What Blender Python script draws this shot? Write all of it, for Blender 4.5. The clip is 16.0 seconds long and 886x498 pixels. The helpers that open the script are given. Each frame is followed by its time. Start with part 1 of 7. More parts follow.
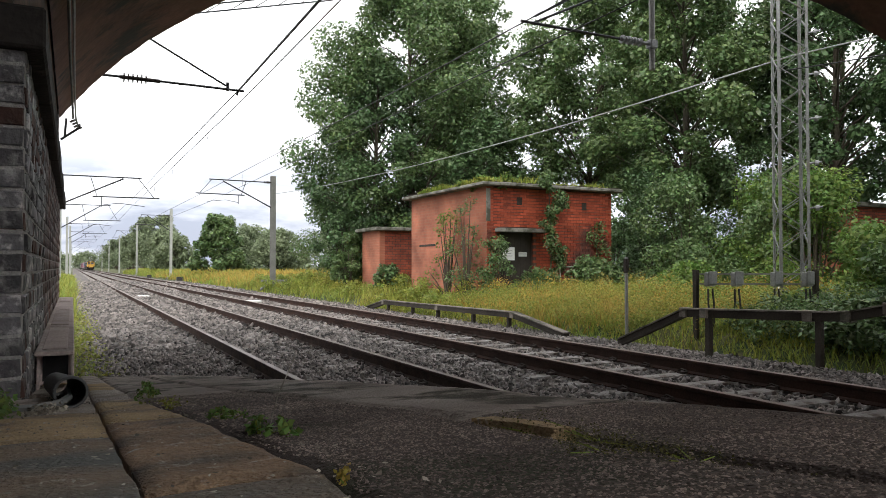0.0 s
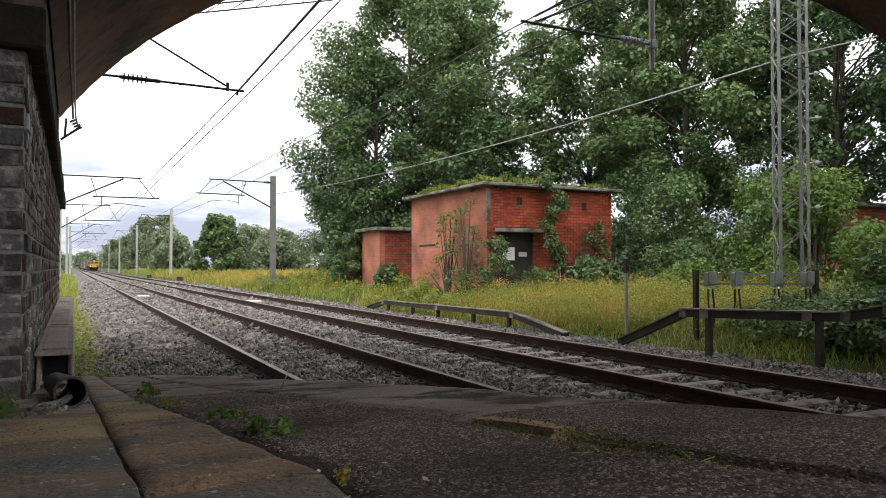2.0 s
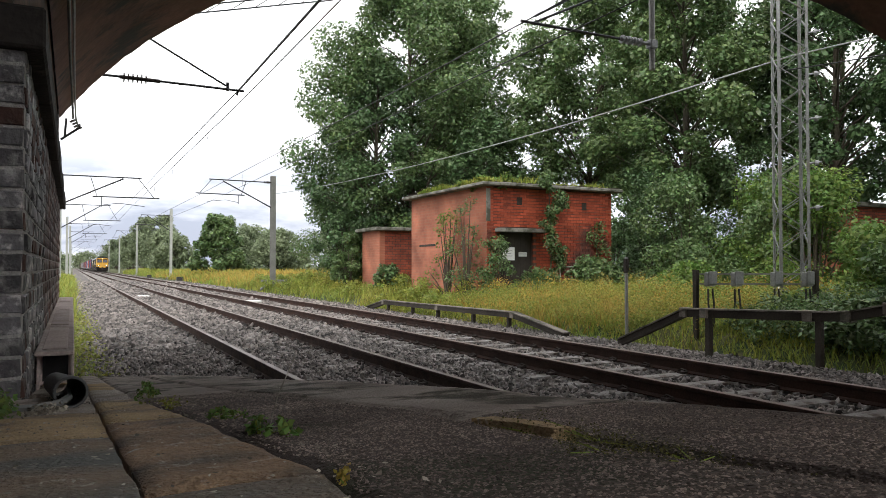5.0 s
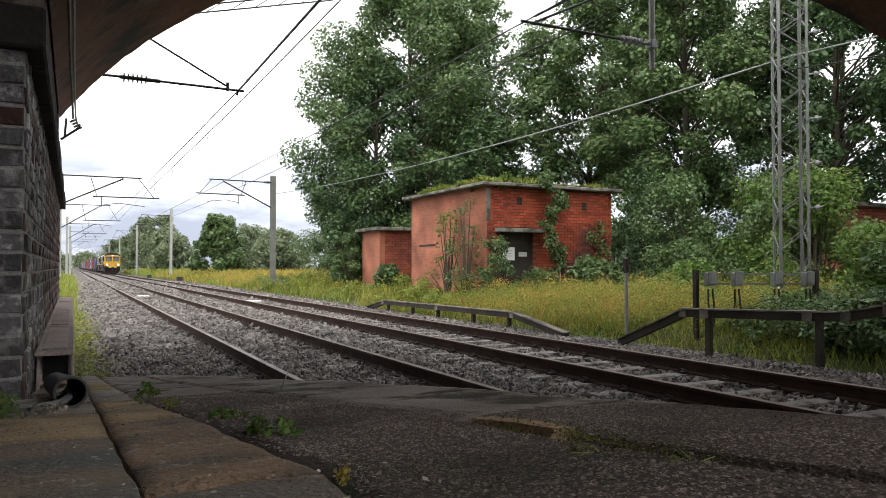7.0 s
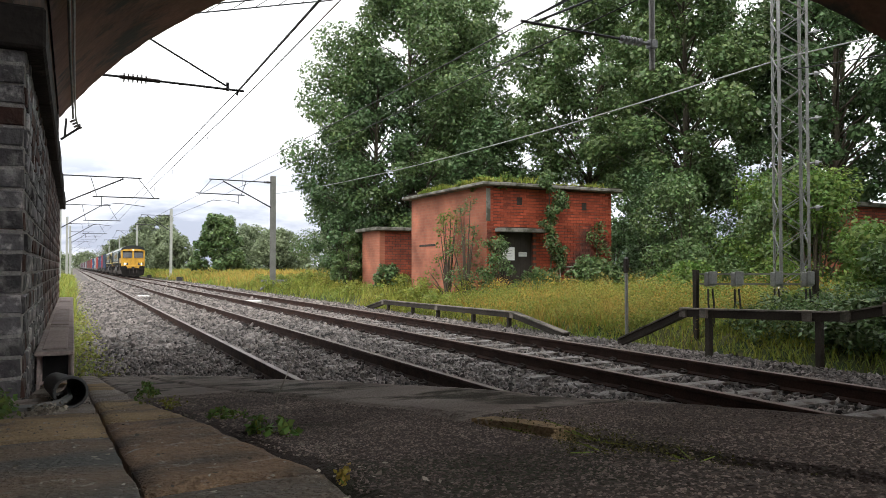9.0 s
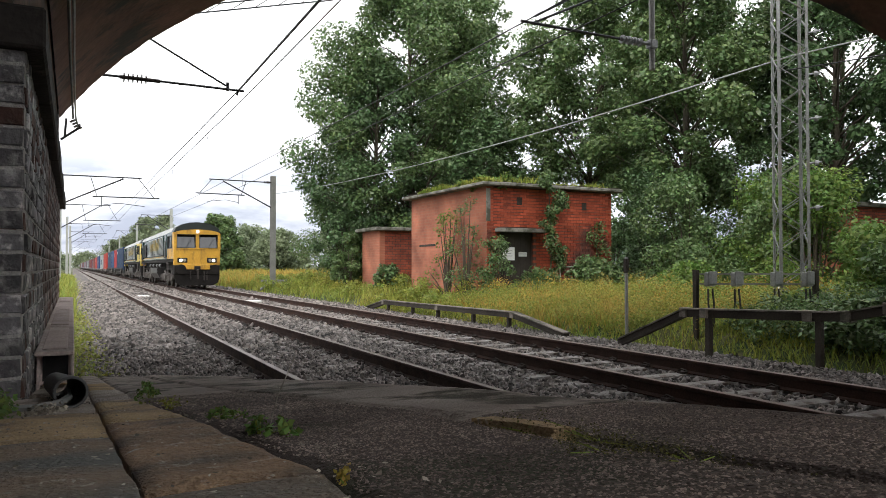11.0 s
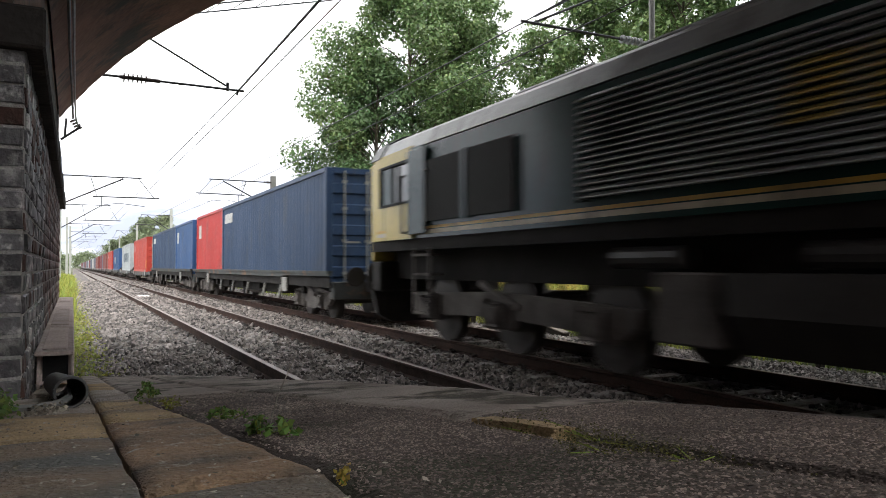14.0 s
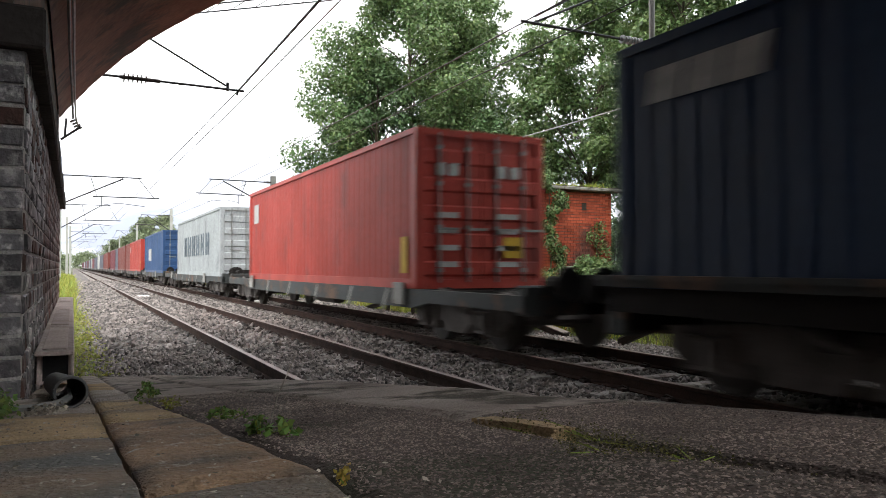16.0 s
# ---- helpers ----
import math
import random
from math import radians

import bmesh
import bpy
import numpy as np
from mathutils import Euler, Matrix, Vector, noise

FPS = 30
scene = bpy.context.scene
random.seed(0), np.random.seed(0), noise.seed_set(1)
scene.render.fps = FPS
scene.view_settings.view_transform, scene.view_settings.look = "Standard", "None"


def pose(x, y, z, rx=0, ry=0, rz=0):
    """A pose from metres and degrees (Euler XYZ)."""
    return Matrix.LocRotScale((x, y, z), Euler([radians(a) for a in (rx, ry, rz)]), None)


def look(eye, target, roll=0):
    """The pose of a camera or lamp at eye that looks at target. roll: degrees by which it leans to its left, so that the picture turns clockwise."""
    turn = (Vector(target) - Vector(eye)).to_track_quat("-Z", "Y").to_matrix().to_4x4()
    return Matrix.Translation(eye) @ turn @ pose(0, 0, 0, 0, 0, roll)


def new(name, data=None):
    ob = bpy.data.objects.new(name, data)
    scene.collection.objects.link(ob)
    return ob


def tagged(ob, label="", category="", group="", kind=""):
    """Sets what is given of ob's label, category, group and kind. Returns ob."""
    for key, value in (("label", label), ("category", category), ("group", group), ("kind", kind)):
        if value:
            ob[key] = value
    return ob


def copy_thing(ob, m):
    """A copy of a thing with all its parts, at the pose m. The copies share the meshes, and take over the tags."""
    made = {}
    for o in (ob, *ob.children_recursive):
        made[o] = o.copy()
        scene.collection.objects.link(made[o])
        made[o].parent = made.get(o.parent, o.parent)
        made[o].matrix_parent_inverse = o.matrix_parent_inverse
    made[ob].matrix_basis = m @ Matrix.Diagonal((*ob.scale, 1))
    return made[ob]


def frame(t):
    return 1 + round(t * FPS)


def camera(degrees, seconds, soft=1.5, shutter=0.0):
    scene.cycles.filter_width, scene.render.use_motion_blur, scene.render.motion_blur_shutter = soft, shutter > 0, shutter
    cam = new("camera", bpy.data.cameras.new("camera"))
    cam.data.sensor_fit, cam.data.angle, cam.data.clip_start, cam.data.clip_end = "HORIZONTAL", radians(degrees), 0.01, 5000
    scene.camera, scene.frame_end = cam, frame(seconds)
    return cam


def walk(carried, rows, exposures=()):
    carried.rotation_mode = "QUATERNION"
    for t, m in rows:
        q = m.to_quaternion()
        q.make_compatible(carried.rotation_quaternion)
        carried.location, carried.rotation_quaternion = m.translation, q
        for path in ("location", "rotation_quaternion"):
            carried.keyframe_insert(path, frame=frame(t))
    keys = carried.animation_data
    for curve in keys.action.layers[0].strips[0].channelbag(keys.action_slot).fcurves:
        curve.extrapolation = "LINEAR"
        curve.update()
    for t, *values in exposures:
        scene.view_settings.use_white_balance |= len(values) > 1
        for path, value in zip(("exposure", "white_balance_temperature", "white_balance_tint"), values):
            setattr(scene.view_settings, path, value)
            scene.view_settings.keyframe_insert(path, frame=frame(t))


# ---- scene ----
# ---- camera, light ----
EYE = (0.0, 0.0, 1.15)
CAM_YAW, CAM_PITCH, CAM_ROLL = 26.95, 1.42, 0.0
cam = camera(62.6, 16.0, soft=0.75, shutter=0.3)
cam_pose = pose(*EYE, 90 + CAM_PITCH, 0, -CAM_YAW)
walk(cam, [(0.0, cam_pose), (16.0, cam_pose)], exposures=[(0.0, 0.95), (12.0, 0.95), (13.0, 1.2), (14.0, 1.38), (16.0, 1.42)])

SUN_EL, SUN_AZ = radians(54), radians(238)
world = bpy.data.worlds.new("sky_world")
scene.world = world
world.use_nodes = True
wn, wl = world.node_tree.nodes, world.node_tree.links
wn.clear()


def wnode(kind, **kw):
    n = wn.new(kind)
    for k, v in kw.items():
        n.inputs[k].default_value = v
    return n


# cloud layer over a sky: thin blue-grey gaps in a white overcast
w_out = wn.new("ShaderNodeOutputWorld")
w_bg = wnode("ShaderNodeBackground", Strength=1.22)
w_sky = wn.new("ShaderNodeTexSky")
w_sky.sky_type = "NISHITA"
w_sky.sun_disc = False
w_sky.sun_elevation, w_sky.sun_rotation = SUN_EL, SUN_AZ
w_sky.dust_density = 3.0
w_dim = wn.new("ShaderNodeMix")
w_dim.data_type, w_dim.blend_type = "RGBA", "MULTIPLY"
w_dim.inputs["Factor"].default_value = 1.0
w_dim.inputs["B"].default_value = (0.08, 0.08, 0.08, 1)
w_co = wn.new("ShaderNodeTexCoord")
w_map = wn.new("ShaderNodeMapping")
w_map.inputs["Scale"].default_value = (3.0, 3.0, 11.0)
w_noise = wnode("ShaderNodeTexNoise", Scale=1.3, Detail=7.0, Roughness=0.55)
w_ramp = wn.new("ShaderNodeValToRGB")
w_ramp.color_ramp.elements[0].position, w_ramp.color_ramp.elements[0].color = 0.42, (0.29, 0.315, 0.39, 1)
w_ramp.color_ramp.elements[1].position, w_ramp.color_ramp.elements[1].color = 0.68, (0.86, 0.87, 0.90, 1)
w_sep = wn.new("ShaderNodeSeparateXYZ")
w_h = wn.new("ShaderNodeMapRange")
w_h.inputs["From Min"].default_value, w_h.inputs["From Max"].default_value = 0.11, 0.22
w_hi = wn.new("ShaderNodeMix")
w_hi.data_type = "RGBA"
w_hi.inputs["B"].default_value = (1.0, 1.0, 1.0, 1)
w_mix = wn.new("ShaderNodeMix")
w_mix.data_type = "RGBA"
w_mix.inputs["Factor"].default_value = 0.88
wl.new(w_sky.outputs[0], w_dim.inputs["A"])
wl.new(w_co.outputs["Generated"], w_map.inputs[0])
wl.new(w_map.outputs[0], w_noise.inputs["Vector"])
wl.new(w_noise.outputs["Fac"], w_ramp.inputs[0])
wl.new(w_co.outputs["Generated"], w_sep.inputs[0])
wl.new(w_sep.outputs["Z"], w_h.inputs["Value"])
wl.new(w_h.outputs[0], w_hi.inputs["Factor"])
wl.new(w_ramp.outputs[0], w_hi.inputs["A"])
wl.new(w_dim.outputs["Result"], w_mix.inputs["A"])
wl.new(w_hi.outputs["Result"], w_mix.inputs["B"])
wl.new(w_mix.outputs["Result"], w_bg.inputs["Color"])
wl.new(w_bg.outputs[0], w_out.inputs[0])

sun = new("sun", bpy.data.lights.new("sun", "SUN"))
sun.data.energy, sun.data.angle, sun.data.color = 0.75, radians(14), (1.0, 0.96, 0.9)
sun.matrix_world = look((0, 0, 60), (-60 * math.sin(SUN_AZ), -60 * math.cos(SUN_AZ), 60 - 60 * math.tan(SUN_EL)))
# ---- materials ----
def mat(name, base, var=None, rough=0.7, metal=0.0, scale=6.0, fine=60.0, bump=0.15, spread=0.45, stain=None, stain_scale=0.8,
        stain_amount=0.5, per_object=0.0, per_island=0.0, stretch=(1, 1, 1), emit=0.0, transmission=0.0, translucent=0.0, world_space=False, spec=0.28, hue_spread=0.0):
    """A surface with two scales of variation: patches (scale), grain (fine), and stains of a colour of their own."""
    m = bpy.data.materials.new(name)
    m.use_nodes = True
    nt = m.node_tree
    n, l = nt.nodes, nt.links
    b = n["Principled BSDF"]
    co = n.new("ShaderNodeTexCoord")
    mp = n.new("ShaderNodeMapping")
    mp.inputs["Scale"].default_value = stretch
    if world_space:
        geo_p = n.new("ShaderNodeNewGeometry")
        l.new(geo_p.outputs["Position"], mp.inputs[0])
    else:
        l.new(co.outputs["Object"], mp.inputs[0])
    n1 = n.new("ShaderNodeTexNoise")
    n1.inputs["Scale"].default_value, n1.inputs["Detail"].default_value = scale, 5
    n2 = n.new("ShaderNodeTexNoise")
    n2.inputs["Scale"].default_value, n2.inputs["Detail"].default_value = fine, 3
    for t in (n1, n2):
        l.new(mp.outputs[0], t.inputs["Vector"])
    r1 = n.new("ShaderNodeMapRange")
    r1.inputs["From Min"].default_value, r1.inputs["From Max"].default_value = 0.5 - spread / 2, 0.5 + spread / 2
    l.new(n1.outputs["Fac"], r1.inputs["Value"])
    mix = n.new("ShaderNodeMix")
    mix.data_type = "RGBA"
    var = var or [c * 0.6 for c in base]
    mix.inputs["A"].default_value, mix.inputs["B"].default_value = (*base, 1), (*var, 1)
    l.new(r1.outputs[0], mix.inputs["Factor"])
    col = mix.outputs["Result"]
    g = n.new("ShaderNodeMix")
    g.data_type, g.blend_type = "RGBA", "OVERLAY"
    g.inputs["Factor"].default_value = 0.45
    l.new(col, g.inputs["A"])
    l.new(n2.outputs["Fac"], g.inputs["B"])
    col = g.outputs["Result"]
    if stain:
        n3 = n.new("ShaderNodeTexNoise")
        n3.inputs["Scale"].default_value, n3.inputs["Detail"].default_value = stain_scale, 8
        n3.inputs["Roughness"].default_value = 0.65
        l.new(mp.outputs[0], n3.inputs["Vector"])
        r3 = n.new("ShaderNodeMapRange")
        r3.inputs["From Min"].default_value, r3.inputs["From Max"].default_value = 0.62 - stain_amount * 0.3, 0.74 - stain_amount * 0.3
        l.new(n3.outputs["Fac"], r3.inputs["Value"])
        s = n.new("ShaderNodeMix")
        s.data_type = "RGBA"
        s.inputs["B"].default_value = (*stain, 1)
        l.new(r3.outputs[0], s.inputs["Factor"])
        l.new(col, s.inputs["A"])
        col = s.outputs["Result"]
    if per_object or per_island:
        hs = n.new("ShaderNodeHueSaturation")
        src = n.new("ShaderNodeObjectInfo").outputs["Random"] if per_object else n.new("ShaderNodeNewGeometry").outputs["Random Per Island"]
        amount = per_object or per_island
        rr = n.new("ShaderNodeMapRange")
        rr.inputs["To Min"].default_value, rr.inputs["To Max"].default_value = 1 - amount, 1 + amount
        l.new(src, rr.inputs["Value"])
        l.new(rr.outputs[0], hs.inputs["Value"])
        if hue_spread:
            mul = n.new("ShaderNodeMath")
            mul.operation = "MULTIPLY"
            mul.inputs[1].default_value = 7.31
            fr = n.new("ShaderNodeMath")
            fr.operation = "FRACT"
            hr = n.new("ShaderNodeMapRange")
            hr.inputs["To Min"].default_value, hr.inputs["To Max"].default_value = 0.5 - hue_spread, 0.5 + hue_spread
            l.new(src, mul.inputs[0])
            l.new(mul.outputs[0], fr.inputs[0])
            l.new(fr.outputs[0], hr.inputs["Value"])
            l.new(hr.outputs[0], hs.inputs["Hue"])
        l.new(col, hs.inputs["Color"])
        col = hs.outputs["Color"]
    l.new(col, b.inputs["Base Color"])
    rg = n.new("ShaderNodeMapRange")
    rg.inputs["To Min"].default_value, rg.inputs["To Max"].default_value = max(rough - 0.12, 0.03), min(rough + 0.12, 1)
    l.new(n1.outputs["Fac"], rg.inputs["Value"])
    l.new(rg.outputs[0], b.inputs["Roughness"])
    b.inputs["Metallic"].default_value = metal
    b.inputs["Specular IOR Level"].default_value = spec
    if bump:
        bp = n.new("ShaderNodeBump")
        bp.inputs["Strength"].default_value, bp.inputs["Distance"].default_value = bump, 0.02
        l.new(n2.outputs["Fac"], bp.inputs["Height"])
        l.new(bp.outputs[0], b.inputs["Normal"])
    if emit:
        b.inputs["Emission Color"].default_value, b.inputs["Emission Strength"].default_value = (*base, 1), emit
    if transmission:
        b.inputs["Transmission Weight"].default_value = transmission
    if translucent:
        tr = n.new("ShaderNodeBsdfTranslucent")
        l.new(col, tr.inputs["Color"])
        ms = n.new("ShaderNodeMixShader")
        ms.inputs[0].default_value = translucent
        l.new(b.outputs[0], ms.inputs[1])
        l.new(tr.outputs[0], ms.inputs[2])
        l.new(ms.outputs[0], n["Material Output"].inputs["Surface"])
    return m


M = {}
# near-black bed: shade in the gaps between stones is put into its colour
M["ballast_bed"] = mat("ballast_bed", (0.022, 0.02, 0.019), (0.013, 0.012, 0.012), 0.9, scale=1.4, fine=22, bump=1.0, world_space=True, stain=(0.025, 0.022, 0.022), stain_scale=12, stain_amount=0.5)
# paler bed past y 70, without that gap shade
M["ballast_far"] = mat("far_ballast", (0.17, 0.15, 0.138), (0.10, 0.088, 0.082), 0.9, scale=0.6, fine=9, bump=1.0, world_space=True, stain=(0.06, 0.052, 0.05), stain_scale=7, stain_amount=0.5)
M["stone"] = mat("ballast_stone", (0.235, 0.208, 0.19), (0.08, 0.07, 0.065), 0.65, spec=0.35, scale=1.1, fine=40, bump=0.3, per_island=0.85, world_space=True)
M["rail_side"] = mat("rusty_rail", (0.058, 0.031, 0.023), (0.03, 0.02, 0.017), 0.85, spec=0.12, scale=5, fine=50, bump=0.3)
M["rail_top"] = mat("polished_rail", (0.20, 0.165, 0.14), (0.12, 0.09, 0.075), 0.5, 0.45, scale=2, fine=60, bump=0.02)
M["rail_top_rust"] = mat("brown_rail_head", (0.17, 0.105, 0.08), (0.22, 0.17, 0.15), 0.45, 0.45, scale=3, fine=60, bump=0.03)
M["sleeper"] = mat("concrete_sleeper", (0.36, 0.345, 0.33), (0.2, 0.18, 0.165), 0.85, scale=4, fine=60, bump=0.3, per_object=0.15, stain=(0.12, 0.09, 0.075), stain_scale=5, stain_amount=0.35)
M["clip"] = mat("rusty_clip", (0.06, 0.045, 0.04), None, 0.7, 0.3)
M["grass_soil"] = mat("grass_soil", (0.06, 0.075, 0.025), (0.10, 0.09, 0.035), 0.95, scale=0.6, fine=14, bump=0.6, world_space=True, stain=(0.03, 0.05, 0.015), stain_scale=0.5, stain_amount=0.5)
M["grass"] = mat("grass_blade", (0.19, 0.28, 0.055), (0.36, 0.34, 0.075), 0.7, scale=0.30, fine=3, bump=0, per_island=0.35, translucent=0.4, world_space=True, hue_spread=0.03)
M["grass_dry"] = mat("dry_grass_blade", (0.49, 0.31, 0.07), (0.33, 0.29, 0.075), 0.7, scale=0.4, fine=3, bump=0, per_island=0.35, translucent=0.4, world_space=True, hue_spread=0.02)
M["moss"] = mat("olive_moss", (0.13, 0.125, 0.04), (0.08, 0.075, 0.03), 0.9, scale=20, fine=90, bump=0, per_island=0.4, world_space=True)
M["leaf"] = mat("maple_leaf", (0.098, 0.165, 0.06), (0.14, 0.205, 0.075), 0.42, spec=0.4, scale=0.35, fine=4, bump=0, per_island=0.5, translucent=0.28, world_space=True, hue_spread=0.025)
M["leaf_dark"] = mat("dark_leaf", (0.068, 0.125, 0.052), (0.10, 0.165, 0.062), 0.42, spec=0.4, scale=0.4, fine=4, bump=0, per_island=0.5, translucent=0.22, world_space=True, hue_spread=0.02)
M["leaf_light"] = mat("light_leaf", (0.17, 0.255, 0.06), (0.115, 0.19, 0.045), 0.5, scale=0.5, fine=4, bump=0, per_island=0.4, translucent=0.4, world_space=True, hue_spread=0.03)
M["herb"] = mat("herb_leaf", (0.17, 0.25, 0.055), (0.33, 0.31, 0.065), 0.6, scale=0.5, fine=4, bump=0, per_island=0.35, translucent=0.4, world_space=True, hue_spread=0.02)
# distant foliage: green lightened so that haze sits in the colour
M["leaf_hazy"] = mat("hazy_far_leaf", (0.17, 0.215, 0.125), (0.22, 0.26, 0.15), 0.7, scale=0.2, fine=4, bump=0, per_island=0.35, translucent=0.3, world_space=True)
M["bark"] = mat("bark", (0.13, 0.105, 0.08), (0.06, 0.05, 0.04), 0.9, scale=3, fine=25, bump=0.8, stretch=(1, 1, 0.3), stain=(0.10, 0.12, 0.06), stain_scale=2, stain_amount=0.3)
M["steel"] = mat("galvanised_steel", (0.30, 0.315, 0.31), (0.21, 0.215, 0.21), 0.55, 0.5, scale=3, fine=40, bump=0.05, stain=(0.22, 0.2, 0.17), stain_scale=2, stain_amount=0.3)
M["mast"] = mat("mast_paint", (0.21, 0.21, 0.20), (0.30, 0.30, 0.28), 0.6, 0.2, scale=2, fine=30, bump=0.05)
M["mast_pale"] = mat("pale_mast", (0.42, 0.43, 0.40), (0.34, 0.35, 0.31), 0.7, 0.0, scale=2, fine=30, bump=0.05)
M["wire"] = mat("dark_wire", (0.07, 0.07, 0.075), (0.04, 0.04, 0.04), 0.5, 0.6, bump=0)
M["wire_pale"] = mat("pale_cable", (0.42, 0.43, 0.43), (0.32, 0.32, 0.32), 0.5, 0.4, bump=0)
M["insulator"] = mat("grey_porcelain", (0.30, 0.31, 0.32), (0.2, 0.2, 0.21), 0.3, bump=0)
M["insulator_dark"] = mat("brown_porcelain", (0.05, 0.035, 0.03), (0.03, 0.02, 0.02), 0.3, bump=0)
M["concrete"] = mat("weathered_concrete", (0.27, 0.26, 0.23), (0.16, 0.155, 0.135), 0.9, scale=3, fine=35, bump=0.4, stain=(0.08, 0.08, 0.06), stain_scale=2.5, stain_amount=0.5)
M["edging"] = mat("worn_concrete_edging", (0.43, 0.37, 0.325), (0.24, 0.20, 0.175), 0.85, scale=2.2, fine=110, bump=0.8, world_space=True, stain=(0.075, 0.065, 0.05), stain_scale=3.5, stain_amount=0.4)
M["asphalt"] = mat("old_asphalt", (0.12, 0.094, 0.082), (0.055, 0.045, 0.04), 0.85, scale=1.5, fine=130, bump=0.9, world_space=True, stain=(0.045, 0.05, 0.03), stain_scale=1.6, stain_amount=0.35)
M["grit"] = mat("asphalt_grit", (0.27, 0.215, 0.185), (0.085, 0.068, 0.06), 0.8, scale=3, fine=60, bump=0.2, per_island=0.7, world_space=True)
LICHEN = dict(scale=4.5, fine=110, bump=1.0, spread=0.24, world_space=True, stain=(0.50, 0.47, 0.40), stain_scale=30, stain_amount=0.10)
M["slab"] = mat("brown_stone_slab", (0.36, 0.235, 0.14), (0.12, 0.10, 0.085), 0.8, **LICHEN)
M["slab_ochre"] = mat("ochre_stone_slab", (0.48, 0.34, 0.175), (0.22, 0.17, 0.12), 0.8, **LICHEN)
M["slab_dark"] = mat("dark_stone_slab", (0.13, 0.13, 0.12), (0.25, 0.19, 0.135), 0.75, **LICHEN)
M["slab_pale"] = mat("pale_stone_slab", (0.46, 0.40, 0.335), (0.27, 0.225, 0.18), 0.8, **LICHEN)
M["litter"] = mat("pale_litter", (0.50, 0.46, 0.38), (0.10, 0.08, 0.06), 0.85, scale=9, fine=60, bump=0.1, per_island=0.6, world_space=True)
M["soil"] = mat("dark_soil", (0.035, 0.03, 0.025), (0.06, 0.05, 0.04), 0.95, scale=4, fine=40, bump=0.8)
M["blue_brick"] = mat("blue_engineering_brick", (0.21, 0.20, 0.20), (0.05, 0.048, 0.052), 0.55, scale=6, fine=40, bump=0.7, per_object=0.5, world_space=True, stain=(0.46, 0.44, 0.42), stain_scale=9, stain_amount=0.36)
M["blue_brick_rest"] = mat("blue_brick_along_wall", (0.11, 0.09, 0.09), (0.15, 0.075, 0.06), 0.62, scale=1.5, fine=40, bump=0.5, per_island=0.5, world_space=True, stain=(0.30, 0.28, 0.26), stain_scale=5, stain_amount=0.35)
M["red_brick_worn"] = mat("worn_red_brick", (0.12, 0.06, 0.045), (0.07, 0.045, 0.04), 0.8, scale=5, fine=40, bump=0.6, per_object=0.3, world_space=True, stain=(0.2, 0.19, 0.18), stain_scale=5, stain_amount=0.3)
M["mortar"] = mat("grey_mortar", (0.50, 0.48, 0.45), (0.26, 0.24, 0.22), 0.95, scale=6, fine=60, bump=0.6, world_space=True)
M["soffit"] = mat("sooty_soffit", (0.20, 0.10, 0.07), (0.12, 0.065, 0.05), 0.85, scale=1.2, fine=12, bump=0.5, world_space=True, stain=(0.05, 0.045, 0.04), stain_scale=0.9, stain_amount=0.45)
M["coping"] = mat("dark_stone_coping", (0.045, 0.038, 0.034), (0.025, 0.022, 0.02), 0.85, scale=3, fine=30, bump=0.5, world_space=True, stain=(0.10, 0.09, 0.075), stain_scale=3, stain_amount=0.15)
M["black"] = mat("inside_shade", (0.012, 0.012, 0.012), (0.02, 0.02, 0.02), 0.9, bump=0)
M["trunking"] = mat("trough_concrete", (0.56, 0.47, 0.43), (0.36, 0.29, 0.26), 0.85, scale=3, fine=50, bump=0.4, per_object=0.12)
M["lid_board"] = mat("weathered_board", (0.25, 0.22, 0.185), (0.13, 0.115, 0.10), 0.85, scale=3, fine=50, bump=0.4, world_space=True, stain=(0.07, 0.07, 0.05), stain_scale=3, stain_amount=0.4)
M["duct"] = mat("black_duct", (0.035, 0.035, 0.037), (0.08, 0.075, 0.07), 0.6, scale=8, fine=40, bump=0.2)
M["wood_dark"] = mat("dark_timber", (0.06, 0.05, 0.04), (0.03, 0.025, 0.02), 0.85, scale=2, fine=40, bump=0.5, stretch=(1, 1, 1))
M["insulator_rim"] = mat("worn_rim", (0.10, 0.10, 0.10), (0.05, 0.05, 0.05), 0.6, bump=0.1)
M["box_grey"] = mat("grey_box", (0.30, 0.31, 0.30), (0.22, 0.22, 0.21), 0.6, scale=3, fine=30, bump=0.1)
M["sign_white"] = mat("white_sign", (0.72, 0.72, 0.70), (0.6, 0.6, 0.58), 0.5, bump=0.02)


